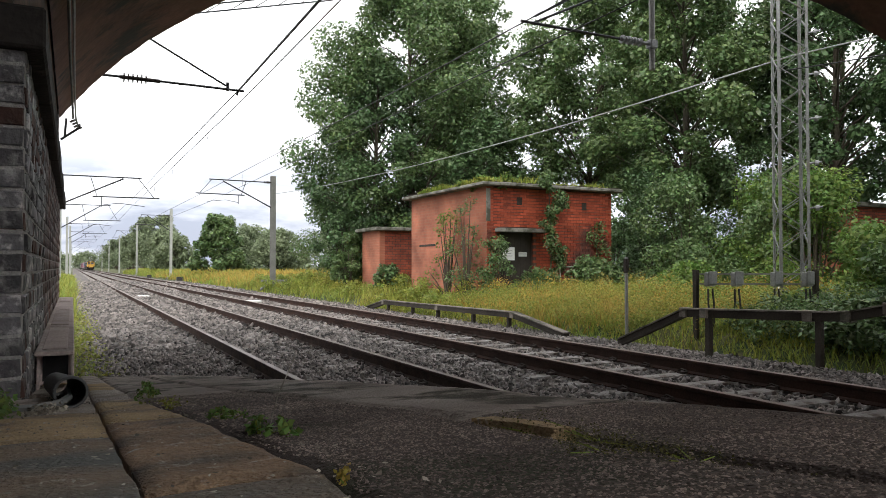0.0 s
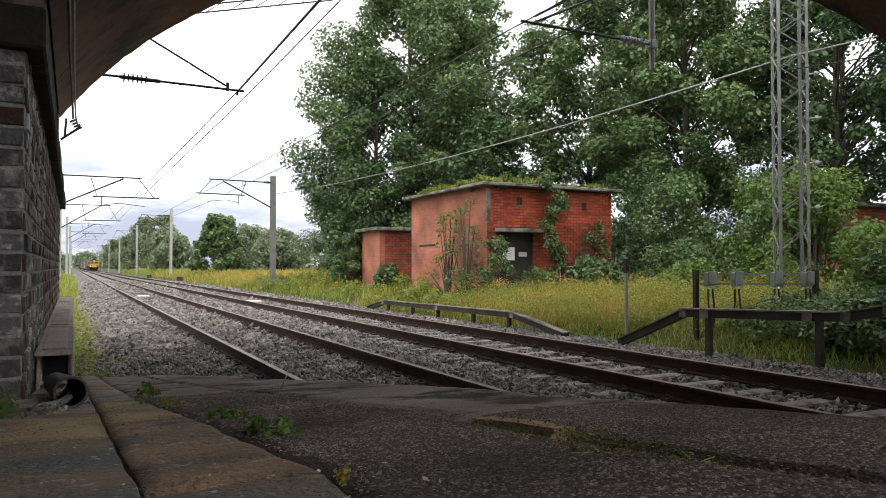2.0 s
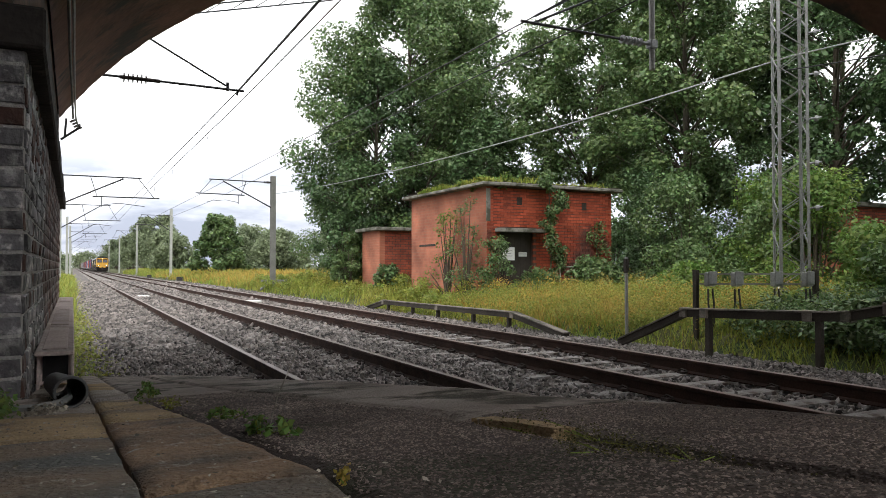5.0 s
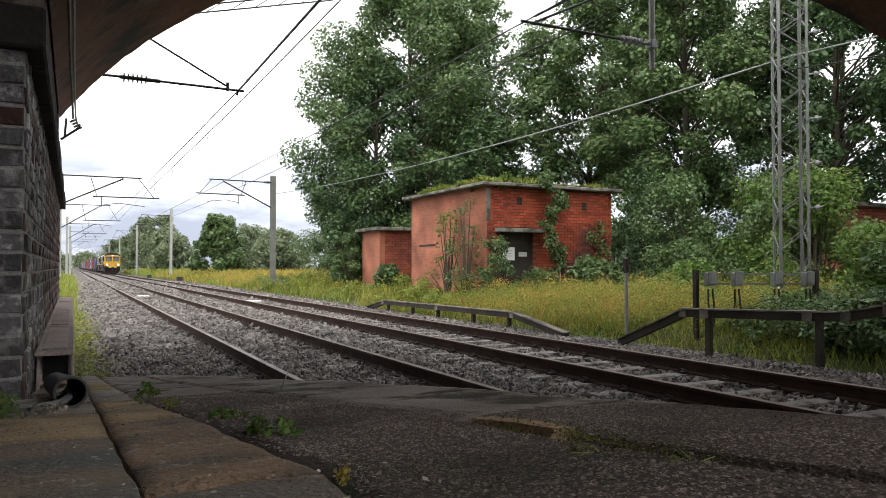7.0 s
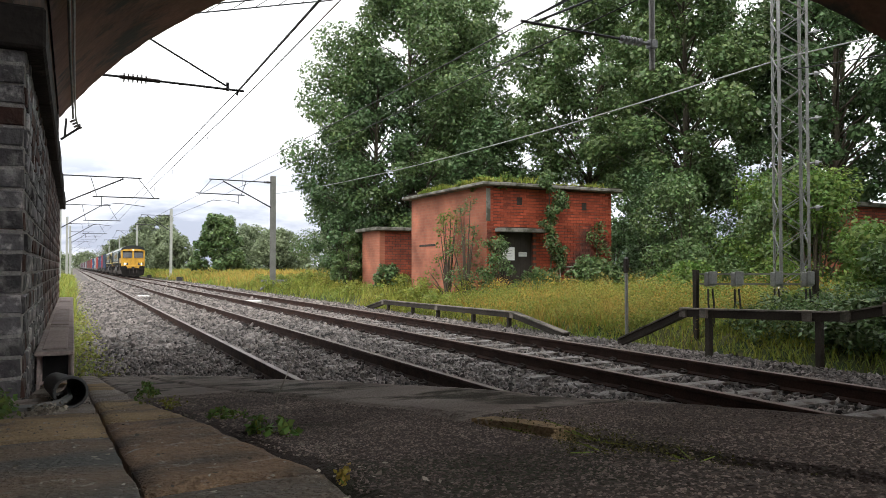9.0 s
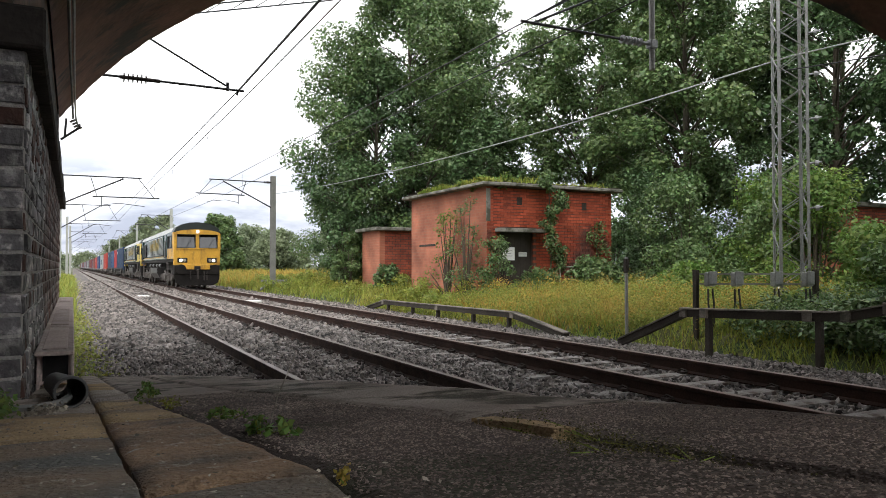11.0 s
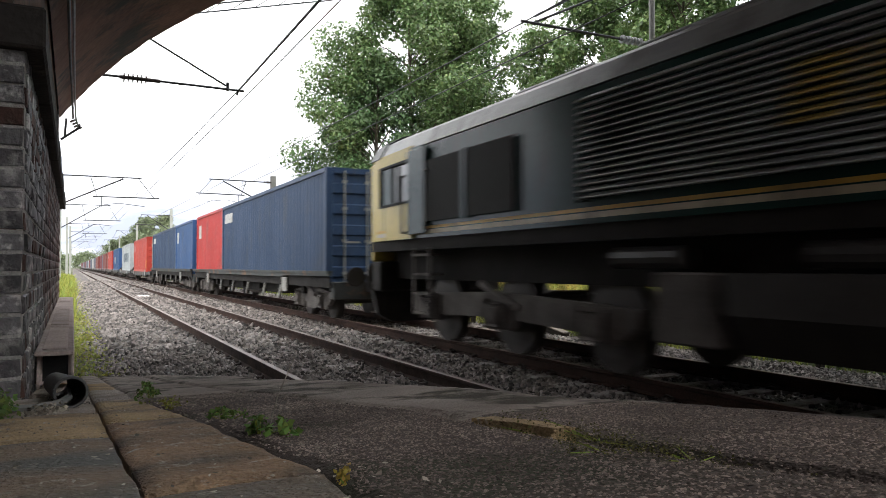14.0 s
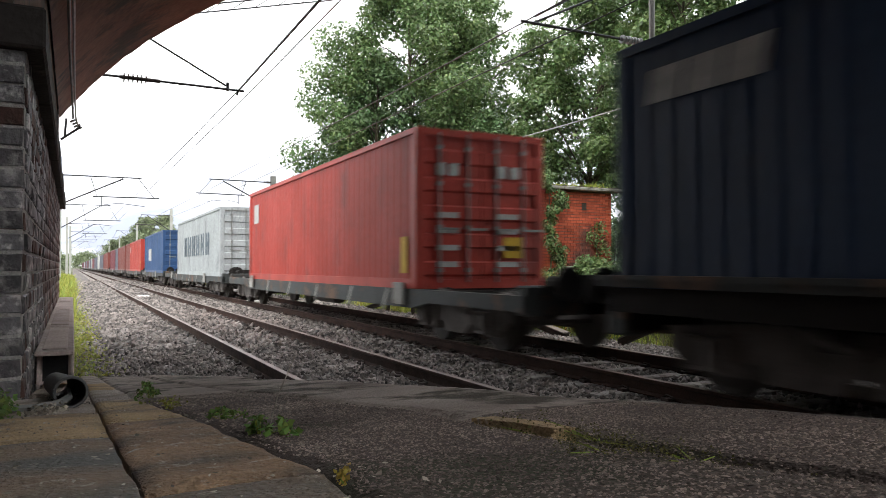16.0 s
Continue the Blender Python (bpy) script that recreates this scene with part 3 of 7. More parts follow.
def build_ramp():
    ramp = thing("platform_ramp", "dark worn asphalt platform ramp with stone slabs", "platform", kind="structure")
    ys = spaced((-30, -2, 2), (-2, 0, 0.25), (0, 8.4, 0.03))
    n = 150
    v, f = [], []
    for y in ys:
        e = ramp_edge(y)
        for i in range(n + 1):
            u = i / n
            x = -2.2 + (e + 2.2) * (u ** 0.7)
            x += 0.015 * noise.noise((3.1, y * 3, 0)) * u
            slab = x < slab_edge(y) - 0.004 and y > 0.2
            z = ramp_top(x, y)
            if slab:
                z -= 0.03
            v.append((x, y, z))
    for j in range(len(ys) - 1):
        for i in range(n):
            f.append((j * (n + 1) + i, j * (n + 1) + i + 1, (j + 1) * (n + 1) + i + 1, (j + 1) * (n + 1) + i))
    base = len(v)
    for j, y in enumerate(ys):
        v.append((ramp_edge(y) - 0.03, y, -0.5))
    for j in range(len(ys) - 1):
        f.append((j * (n + 1) + n, base + j, base + j + 1, (j + 1) * (n + 1) + n))
    me = raw_mesh("asphalt_surface", v, f, M["asphalt"])
    me.materials.append(M["edging"])
    pick = []
    for q in f:
        cx, cy = sum(v[i][0] for i in q) / 4, sum(v[i][1] for i in q) / 4
        ragged = 0.06 * noise.noise((cx * 6, cy * 2, 8))
        pick.append(1 if (cx > kerb_x(cy) and cy > 1.25 + 3 * ragged) or (cy > 2.75 + ragged * 2 - (cx - 0.2) * 0.5) else 0)
    me.polygons.foreach_set("material_index", np.array(pick, np.int32))
    for p in me.polygons:
        p.use_smooth = True
    part("asphalt_surface", me, None, ramp)
    # end face
    part("end_face", bx(-2.2, 0.05, 8.3, 8.4, -0.5, 0.02), M["concrete"], ramp)
    # stone slabs, two rows, laid to the fall of the ramp
    rnd = random.Random(4)
    def slab(x0, x1, y0, y1, dz, look_of):
        bm = bmesh.new()
        g = 0.004
        nx, ny = 10, max(int((y1 - y0) / 0.035), 4)
        grid = []
        for j in range(ny + 1):
            row = []
            for i in range(nx + 1):
                y = y0 + g + (y1 - y0 - 2 * g) * j / ny
                right = slab_edge(y) if x1 is None else x1 + 0.003 * noise.noise((y * 6, 8, 1))
                x = x0 + g + (right - x0 - 2 * g) * i / nx
                rim = i in (0, nx) or j in (0, ny)
                y += 0.006 * noise.noise((x * 9, y0 * 7, 4)) if j in (0, ny) else 0
                z = ramp_z(y) + dz + 0.004 * noise.noise((x * 7, y * 7, 1)) + 0.0018 * noise.noise((x * 26, y * 26, 6)) - (0.006 if rim else 0)
                row.append(bm.verts.new((x, y, z)))
            grid.append(row)
        for j in range(ny):
            for i in range(nx):
                bm.faces.new((grid[j][i], grid[j][i + 1], grid[j + 1][i + 1], grid[j + 1][i])).smooth = True
        ring = grid[0] + [r[-1] for r in grid[1:]] + grid[-1][-2::-1] + [r[0] for r in grid[-2:0:-1]]
        low = [bm.verts.new((q.co.x, q.co.y, q.co.z - 0.06)) for q in ring]
        for i in range(len(ring)):
            j = (i + 1) % len(ring)
            bm.faces.new((ring[i], low[i], low[j], ring[j]))
        part("slab", bm, M[look_of], ramp)
    rows = ((SLAB_X0, None, (0.3, 0.88, 1.92, 2.9, 4.0, 5.2, 6.4, 7.6), ("slab_dark", "slab", "slab_ochre", "slab_pale", "slab_ochre", "slab_pale", "slab_pale")),
            (-0.62, SLAB_X0, (0.3, 1.59, 2.33, 3.6), ("slab_dark", "slab_ochre", "slab_pale")),
            (-0.18, SLAB_X0, (4.0, 5.4, 6.9, 8.3), ("slab_pale", "slab_ochre", "slab_pale")))
    for x0, x1, cuts, looks in rows:
        for a, b, look_of in zip(cuts, cuts[1:], looks):
            slab(x0, x1, a, b, rnd.uniform(0.0, 0.006), look_of)
    # stone chips bound in the asphalt, proud of it
    rng = np.random.default_rng(12)
    zones = [(0.24, 1.08, 0.35, 1.5, 46000, 0.0019), (0.22, 1.08, 1.5, 2.9, 16000, 0.0028)]
    P, S = [], []
    for x0, x1, y0, y1, dens, size in zones:
        k = int((x1 - x0) * (y1 - y0) * dens)
        P.append(np.c_[rng.uniform(x0, x1, k), rng.uniform(y0, y1, k)])
        S.append(size * rng.uniform(0.5, 1.6, k))
    P, S = np.concatenate(P), np.concatenate(S)
    keep = np.array([slab_edge(y) + 0.012 < x < min(ramp_edge(y) - 0.02, kerb_x(y) - 0.012 if y > 1.25 else 9) for x, y in P])
    P, S = P[keep], S[keep]
    k = len(P)
    octa = np.array([(1, 0, 0), (0, 1, 0), (-1, 0, 0), (0, -1, 0), (0, 0, 0.5)], float)
    ang = rng.uniform(0, 6.283, k)
    v = octa[None] * (S[:, None, None] * rng.uniform(0.6, 1.3, (k, 1, 3))) + rng.normal(0, 0.2, (k, 5, 3)) * S[:, None, None]
    c, s_ = np.cos(ang)[:, None], np.sin(ang)[:, None]
    zz = np.array([ramp_top(float(a), float(b)) for a, b in P])
    v = np.stack([v[..., 0] * c - v[..., 1] * s_ + P[:, :1], v[..., 0] * s_ + v[..., 1] * c + P[:, 1:], v[..., 2] + zz[:, None]], -1)
    tri = np.array([(0, 1, 4), (1, 2, 4), (2, 3, 4), (3, 0, 4)])
    f = tri[None] + (np.arange(k) * 5)[:, None, None]
    tagged(part("asphalt_chips", raw_mesh("asphalt_chips", v.reshape(-1, 3), f.reshape(-1, 3), M["grit"]), None, ramp), kind="stuff")
    return ramp


ramp = build_ramp()
# a pale strip of stone left in the open joint
bm = bmesh.new()
prism(bm, [(0.648, 1.16), (0.690, 1.15), (0.700, 1.02), (0.684, 0.90), (0.655, 0.92), (0.660, 1.04)], "z", -0.02, 0.006)
for vt in bm.verts:
    vt.co.z += ramp_z(vt.co.y) + 0.004
part("joint_stone", bm, M["slab_ochre"], ramp, "pale strip of stone in the joint")
# ---- skew bridge: arch, abutment, coping ----
WALL_X, WALL_Y0, WALL_Y1, COPE_Z = -0.19, 3.68, 13.55, 2.10
SKEW, FACE_FAR, FACE_NEAR = 0.75, 13.6, -0.35
ARC_X, ARC_Z, ARC_A, ARC_B = 5.15, 1.5, 6.075, 4.543


def build_bridge():
    br = thing("bridge_arch", "sooty brick skew arch of a road bridge over the line", "bridge", kind="structure")
    line = []
    for i in range(97):
        dx = -5.37 + 11.29 * (0.5 - 0.5 * math.cos(math.pi * i / 96))
        line.append((ARC_X + dx, ARC_Z + ARC_B * math.sqrt(max(1 - (dx / ARC_A) ** 2, 0))))
    n = 80
    v, f = [], []
    for j in range(n + 1):
        for x, z in line:
            y = FACE_NEAR + (FACE_FAR - FACE_NEAR) * j / n - SKEW * max(x, 0)
            if j == n:
                y += 0.03 * noise.noise((x * 6, z * 6, 7))
            v.append((x, y, z + 0.02 * noise.noise((x * 2.5, y * 2.5, z)) + (0.02 * noise.noise((x * 9, z * 9, 3)) if j == n else 0)))
    w = len(line)
    for j in range(n):
        for i in range(w - 1):
            f.append((j * w + i, j * w + i + 1, (j + 1) * w + i + 1, (j + 1) * w + i))
    me = raw_mesh("soffit", v, f, M["soffit"])
    for p in me.polygons:
        p.use_smooth = True
    part("soffit", me, None, br)
    # spandrel walls along both skew faces
    for face, back in ((FACE_FAR - 0.03, -0.45), (FACE_NEAR + 0.03, 0.45)):
        bm = bmesh.new()
        cols = [(-6.0, 2.5), (-0.235, 2.5)] + [(x, z + 0.035) for x, z in line] + [(11.09, 2.5), (14.5, 2.5)]
        rows = []
        for x, z in cols:
            y = face - SKEW * max(x, 0)
            rows.append([bm.verts.new(c) for c in ((x, y, z), (x, y, 8.4), (x, y + back, 8.4), (x, y + back, z))])
        for r0, r1 in zip(rows, rows[1:]):
            for i in range(4):
                k = (i + 1) % 4
                bm.faces.new((r0[i], r0[k], r1[k], r1[i]))
        bm.faces.new(rows[0])
        bm.faces.new(rows[-1][::-1])
        bmesh.ops.recalc_face_normals(bm, faces=bm.faces)
        part("spandrel_wall", bm, M["blue_brick"], br)
    bm = bmesh.new()
    top = [(-6, FACE_FAR - 0.5), (0, FACE_FAR - 0.5), (14.5, FACE_FAR - 0.5 - SKEW * 14.5), (14.5, FACE_NEAR + 0.5 - SKEW * 14.5), (0, FACE_NEAR + 0.5), (-6, FACE_NEAR + 0.5)]
    prism(bm, top, "z", 6.7, 7.3)
    part("deck", bm, M["concrete"], br)
    bm = bmesh.new()
    prism(bm, [(11.05, FACE_FAR - 0.03 - SKEW * 11.05), (12.6, FACE_FAR - 0.03 - SKEW * 12.6), (12.6, FACE_NEAR + 0.03 - SKEW * 12.6), (11.05, FACE_NEAR + 0.03 - SKEW * 11.05)], "z", -0.5, 2.5)
    part("far_abutment", bm, M["mortar"], br)
    return br


bridge = build_bridge()
wall = thing("wall_abutment", "blackened blue-brick bridge abutment with stone coping", "wall", kind="structure")
part("core", bx(-2.2, WALL_X - 0.007, WALL_Y0 + 0.008, WALL_Y1, -0.5, COPE_Z - 0.005), M["mortar"], wall)
part("springing", bx(-2.2, -0.245, WALL_Y0 - 0.02, WALL_Y1, COPE_Z + 0.19, 3.75), M["soffit"], wall)
part("side_recess_top", bx(-2.2, -0.235, FACE_NEAR + 0.1, WALL_Y0 - 0.02, 3.35, 3.8), M["soffit"], wall)
# unseen wall, added and made tall to keep sky light off the train
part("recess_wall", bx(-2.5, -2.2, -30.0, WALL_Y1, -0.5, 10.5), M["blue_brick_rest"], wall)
for k in range(8):
    y0 = WALL_Y0 - 0.08 + k * 1.245
    part("coping_stone", bx(-1.2 if k == 0 else -0.6, -0.115 + 0.006 * math.sin(k * 3), y0, y0 + 1.24, COPE_Z, COPE_Z + 0.185, 0.012), M["coping"], wall)

# cable hanging down the soffit, and its bracket at the far face
cab = thing("soffit_cable", "dark cable clipped down the arch with a pale conduit", "cable")
tube("conduit", [(-0.02, 5.5, 3.63), (-0.015, 7.8, 3.64), (-0.01, 9.5, 3.62), (0.0, 11.4, 3.64), (0.02, 13.4, 3.62), (0.06, 13.72, 3.5)], 0.014, M["wire_pale"], cab, "pale conduit")
tube("dark_cable", [(-0.06, 5.5, 3.58), (-0.055, 7.8, 3.59), (-0.05, 9.5, 3.57), (-0.03, 11.4, 3.6), (-0.02, 13.4, 3.6)], 0.017, M["wire"], cab)
bm = bmesh.new()
rod(bm, (-0.2, 13.7, 3.28), (0.1, 13.7, 3.52), 0.02, 6)
rod(bm, (-0.14, 13.7, 3.34), (-0.12, 13.7, 3.64), 0.018, 6)
part("bracket", bm, M["wire"], cab)
bm = bmesh.new()
for k in range(4):
    rod(bm, (-0.02 + k * 0.03, 13.7, 3.62 - k * 0.04), (-0.01 + k * 0.03, 13.7, 3.60 - k * 0.04), 0.06 - 0.01 * (k % 2), 10)
part("insulator", bm, M["insulator_dark"], cab)

# ---- cable trough, duct and litter at the foot of the wall ----
trough = thing("cable_trough", "weathered concrete cable trough with lids along the wall", "cable trough")
part("trough_body", bx(-0.165, 0.0, 4.9, 13.4, 0.46, 0.645), M["trunking"], trough)
# black plate on the solid end stands in for the shade inside
part("opening", bx(-0.15, -0.015, 4.885, 4.9, 0.48, 0.63), M["black"], trough, "black plate for the shade inside the trough end")
for s in (-0.178, 0.0):
    part("side_plate", bx(s, s + 0.016, 4.82, 13.4, 0.44, 0.645), M["trunking"], trough)
for k, (a, b) in enumerate(((4.68, 6.6), (6.61, 9.0), (9.01, 11.1), (11.11, 12.9))):
    part("lid", bx(-0.185, 0.016, a, b, 0.648, 0.673 + 0.004 * (k % 2), 0.006), M["trunking"], trough)
    part("lid_panel", bx(-0.15, -0.02, a + 0.12, b - 0.12, 0.673, 0.680 + 0.004 * (k % 2), 0.003), M["trunking"], trough)
duct = thing("cable_duct", "black ribbed cable duct with a frayed end", "cable duct")
bm = bmesh.new()
rings = []
DUCT_R = 0.047


def duct_axis(y):
    return Vector((0.0 - 0.05 * (y - 2.62), y, ramp_z(y) + 0.052))


for k in range(60):
    y, r = 2.62 + k * 0.022, DUCT_R + (0.0035 if k % 2 else 0)
    c = duct_axis(y)
    rings.append([bm.verts.new((c.x + r * math.cos(a * 0.2618), y, c.z + r * math.sin(a * 0.2618))) for a in range(24)])
for a, b in zip(rings, rings[1:]):
    for i in range(24):
        bm.faces.new((a[i], a[(i + 1) % 24], b[(i + 1) % 24], b[i]))
part("pipe", bm, M["duct"], duct, smooth=True)
bm = bmesh.new()
c = duct_axis(2.62)
for i in range(24):
    a0, a1 = i * 0.2618, (i + 1) * 0.2618
    rod(bm, (c.x + DUCT_R * math.cos(a0), c.y, c.z + DUCT_R * math.sin(a0)), (c.x + DUCT_R * math.cos(a1), c.y, c.z + DUCT_R * math.sin(a1)), 0.0045, 6)
part("rim", bm, M["insulator_rim"], duct, "pale worn rim")
tube("cable", [(-0.01, 2.9, 0.715), (-0.005, 2.7, 0.722), (-0.03, 2.56, 0.73), (-0.09, 2.52, 0.727), (-0.2, 2.58, 0.72), (-0.33, 2.7, 0.706)], 0.0115, M["box_grey"], duct, "grey cable out of the duct")

# ---- brick relay buildings ----
BX0, BX1, BY0, BY1, BZ = 11.2, 16.0, 19.1, 24.6, 3.62
hut = thing("brick_building", "flat-roofed red brick building, overgrown and boarded", "building")
t = 0.23
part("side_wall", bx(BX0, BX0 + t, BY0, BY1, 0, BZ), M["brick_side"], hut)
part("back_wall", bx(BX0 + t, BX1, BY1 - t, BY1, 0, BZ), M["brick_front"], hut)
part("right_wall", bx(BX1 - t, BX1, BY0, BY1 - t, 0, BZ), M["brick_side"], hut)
DX0, DX1, DZ = 11.68, 12.9, 2.22
bm = bmesh.new()
box(bm, BX0 + t, DX0, BY0, BY0 + t, 0, BZ)
box(bm, DX1, BX1 - t, BY0, BY0 + t, 0, BZ)
box(bm, DX0, DX1, BY0, BY0 + t, DZ, BZ)
part("front_wall", bm, M["hut_joint"], hut)
part("corner_patch", bx(BX0 - 0.006, BX0 + 0.12, BY0 - 0.024, BY0 + 0.03, 2.55, 3.55), M["concrete"], hut, "pale mortar patch on the corner")
for k in range(9):
    x0 = BX0 - 0.3 + k * (BX1 - BX0 + 0.55) / 9
    part("roof_slab", bx(x0, x0 + (BX1 - BX0 + 0.55) / 9 - 0.006, BY0 - 0.3 - 0.015 * (k % 3), BY1 + 0.25, BZ, BZ + 0.10 + 0.008 * (k % 2), 0.02), M["concrete"], hut)
part("roof_edge", bx(BX0 - 0.24, BX1 + 0.2, BY0 - 0.22, BY1 + 0.2, BZ + 0.10, BZ + 0.14), M["soil"], hut)
part("lintel", bx(DX0 - 0.2, DX1 + 0.35, BY0 - 0.28, BY0 + 0.1, DZ, DZ + 0.12, 0.01), M["concrete"], hut)
for k in range(6):
    x0 = DX0 + k * 0.2033
    part("door_board", bx(x0 + 0.004, x0 + 0.2, BY0 + 0.13, BY0 + 0.16 + 0.006 * (k % 2), 0, DZ), M["wood_dark"], hut)
part("notice", bx(11.76, 12.18, BY0 - 0.03, BY0 + 0.02, 1.36, 1.76), M["sign_white"], hut, "white notice board")
bm = bmesh.new()
for k in range(3):
    box(bm, 11.82, 12.1 - 0.05 * (k % 2), BY0 - 0.034, BY0 - 0.031, 1.48 + k * 0.08, 1.5 + k * 0.08)
part("notice_bar", bm, M["box_grey"], hut)
part("small_notice", bx(12.42, 12.72, BY0 + 0.1, BY0 + 0.12, 1.48, 1.62), M["sign_white"], hut, "small pale notice")
part("vent", bx(12.28, 12.46, BY0 - 0.026, BY0 + 0.01, 3.08, 3.32), M["soil"], hut, "dark brick vent")
part("vent", bx(14.78, 14.96, BY0 - 0.026, BY0 + 0.01, 3.0, 3.24), M["soil"], hut)
# raised dark strip carries the shade of a slot; the wall is uncut
part("slot", bx(BX0 - 0.012, BX0 + 0.01, 22.6, 23.9, 1.88, 1.95), M["soil"], hut, "dark strip for the shade of a slot in the side wall")
bm = bmesh.new()
rod(bm, (13.55, 18.6, 1.15), (14.45, 18.6, 1.15), 0.025, 8)
rod(bm, (14.45, 18.6, 1.15), (14.55, 18.6, 1.05), 0.025, 8)
rod(bm, (14.55, 18.6, 1.05), (14.55, 18.6, 0.3), 0.025, 8)
rod(bm, (13.55, 18.6, 1.15), (13.55, 18.6, 0.3), 0.025, 8)
solo("pipe_rail", bm, M["mast_pale"], "bent grey pipe rail before the brick building", "hand rail")

SX0, SY0, SY1, SZ = 11.3, 28.0, 30.0, 2.66
small = thing("brick_hut", "small flat-roofed red brick hut behind the larger building", "building")
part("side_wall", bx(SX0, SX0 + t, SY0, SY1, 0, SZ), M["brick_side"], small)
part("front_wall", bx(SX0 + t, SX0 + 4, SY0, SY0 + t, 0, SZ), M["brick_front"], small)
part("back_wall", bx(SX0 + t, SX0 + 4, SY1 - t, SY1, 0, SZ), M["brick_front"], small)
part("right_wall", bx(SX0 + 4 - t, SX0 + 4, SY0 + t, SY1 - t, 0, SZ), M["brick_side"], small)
part("roof_slab", bx(SX0 - 0.25, SX0 + 4.25, SY0 - 0.25, SY1 + 0.25, SZ, SZ + 0.14, 0.02), M["concrete"], small)
third = thing("brick_outbuilding", "red brick outbuilding half hidden by bushes", "building")
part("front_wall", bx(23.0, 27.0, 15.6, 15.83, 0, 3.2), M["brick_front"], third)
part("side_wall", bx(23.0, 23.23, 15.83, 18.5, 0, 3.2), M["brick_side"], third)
part("roof_slab", bx(22.8, 27.2, 15.4, 18.7, 3.2, 3.34, 0.02), M["concrete"], third)
# ---- overhead line ----
MAST_X = 9.6


def h_mast(x, y, z1, material, label, w=0.26):
    z0 = ground_z(x, y) - 0.05
    ma = thing("line_mast", label, "overhead line mast", pose(x, y, z0), group="line masts")
    h = z1 - z0
    bm = bmesh.new()
    box(bm, -w / 2, w / 2, -w / 2, -w / 2 + 0.02, 0, h)
    box(bm, -w / 2, w / 2, w / 2 - 0.02, w / 2, 0, h)
    box(bm, -0.01, 0.01, -w / 2 + 0.02, w / 2 - 0.02, 0, h)
    part("column", bm, M[material], ma)
    part("foundation", bx(-0.4, 0.4, -0.4, 0.4, -0.3, 0.12, 0.03), M["concrete"], ma)
    return ma, z0


def cantilever(ma, z0, side, top, low, reach, material="wire"):
    """Bracket arms from a mast; side -1 reaches towards smaller x. Heights over the rail."""
    def P(a, z):
        return (side * a, 0, z - z0)
    bm = bmesh.new()
    rod(bm, P(0, top), P(reach * 0.83, top + 0.02), 0.03, 6)
    part("top_tube", bm, M[material], ma)
    bm = bmesh.new()
    rod(bm, P(0.1, low - 0.62), P(reach * 0.66, top - 0.04), 0.035, 6)
    part("diagonal_tube", bm, M[material], ma)
    bm = bmesh.new()
    rod(bm, P(reach * 0.38, low - 0.02), P(reach, low), 0.03, 6)
    part("register_tube", bm, M[material], ma)
    for a, b in ((0.42, 0.36), (0.95, 0.8)):
        bm = bmesh.new()
        rod(bm, P(reach * a, low), P(reach * b, top), 0.018, 5)
        part("stay", bm, M[material], ma)
    bm = bmesh.new()
    rod(bm, P(reach * 0.46, low), P(reach * 0.46, low - 0.5), 0.02, 5)
    rod(bm, P(reach * 0.46, low - 0.42), P(reach * 0.62, low - 0.3), 0.016, 5)
    rod(bm, P(reach * 0.62, low - 0.3), P(reach * 0.86, low - 0.42), 0.016, 5)
    part("register_arm", bm, M[material], ma)
    bm = bmesh.new()
    for k in range(5):
        rod(bm, P(0.16 + k * 0.07, top), P(0.19 + k * 0.07, top), 0.07, 8)
    part("insulator", bm, M["insulator_dark"], ma)


ma, z0 = h_mast(MAST_X, 39.1, 6.05, "mast", "dark grey steel line mast with bracket arms")
cantilever(ma, z0, -1, 5.7, 4.97, 4.0)
# splayed footing at the first mast
for s in (-1, 1):
    bm = bmesh.new()
    beam(bm, (s * 0.15, -0.3, 0.5), (s * 0.75, -0.5, 0.0), 0.1, 0.1)
    part("strut", bm, M["mast"], ma)
part("cap_beam", bx(-0.7, 0.7, -0.42, -0.3, 0.42, 0.52), M["mast"], ma)
for x, y, z1, m_, top, low in ((9.3, 82.0, 7.3, "mast_pale", 6.6, 5.6), (9.0, 124.0, 8.0, "mast_pale", 6.8, 5.7), (9.0, 172.0, 8.0, "mast_pale", 7, 5.8), (9.0, 222.0, 8.0, "mast_pale", 7, 5.8), (9.0, 275.0, 8.0, "mast_pale", 7, 5.8)):
    ma, z0 = h_mast(x, y, z1, m_, "pale grey line mast with bracket arms")
    cantilever(ma, z0, -1, top, low, 3.6)
for x, y, z1, top, low in ((-1.0, 38.0, 5.8, 5.42, 4.5), (-0.9, 62.0, 6.2, 5.9, 4.75), (-0.6, 95.0, 7.0, 6.2, 5.1), (-0.4, 135.0, 8.0, 7.0, 5.7), (-0.4, 185.0, 8.0, 7, 5.7), (-0.4, 240.0, 8.0, 7, 5.7)):
    ma, z0 = h_mast(x, y, z1, "mast_pale", "pale grey line mast beside the near track")
    cantilever(ma, z0, 1, top, low, 4.75 if y < 40 else 4.2)

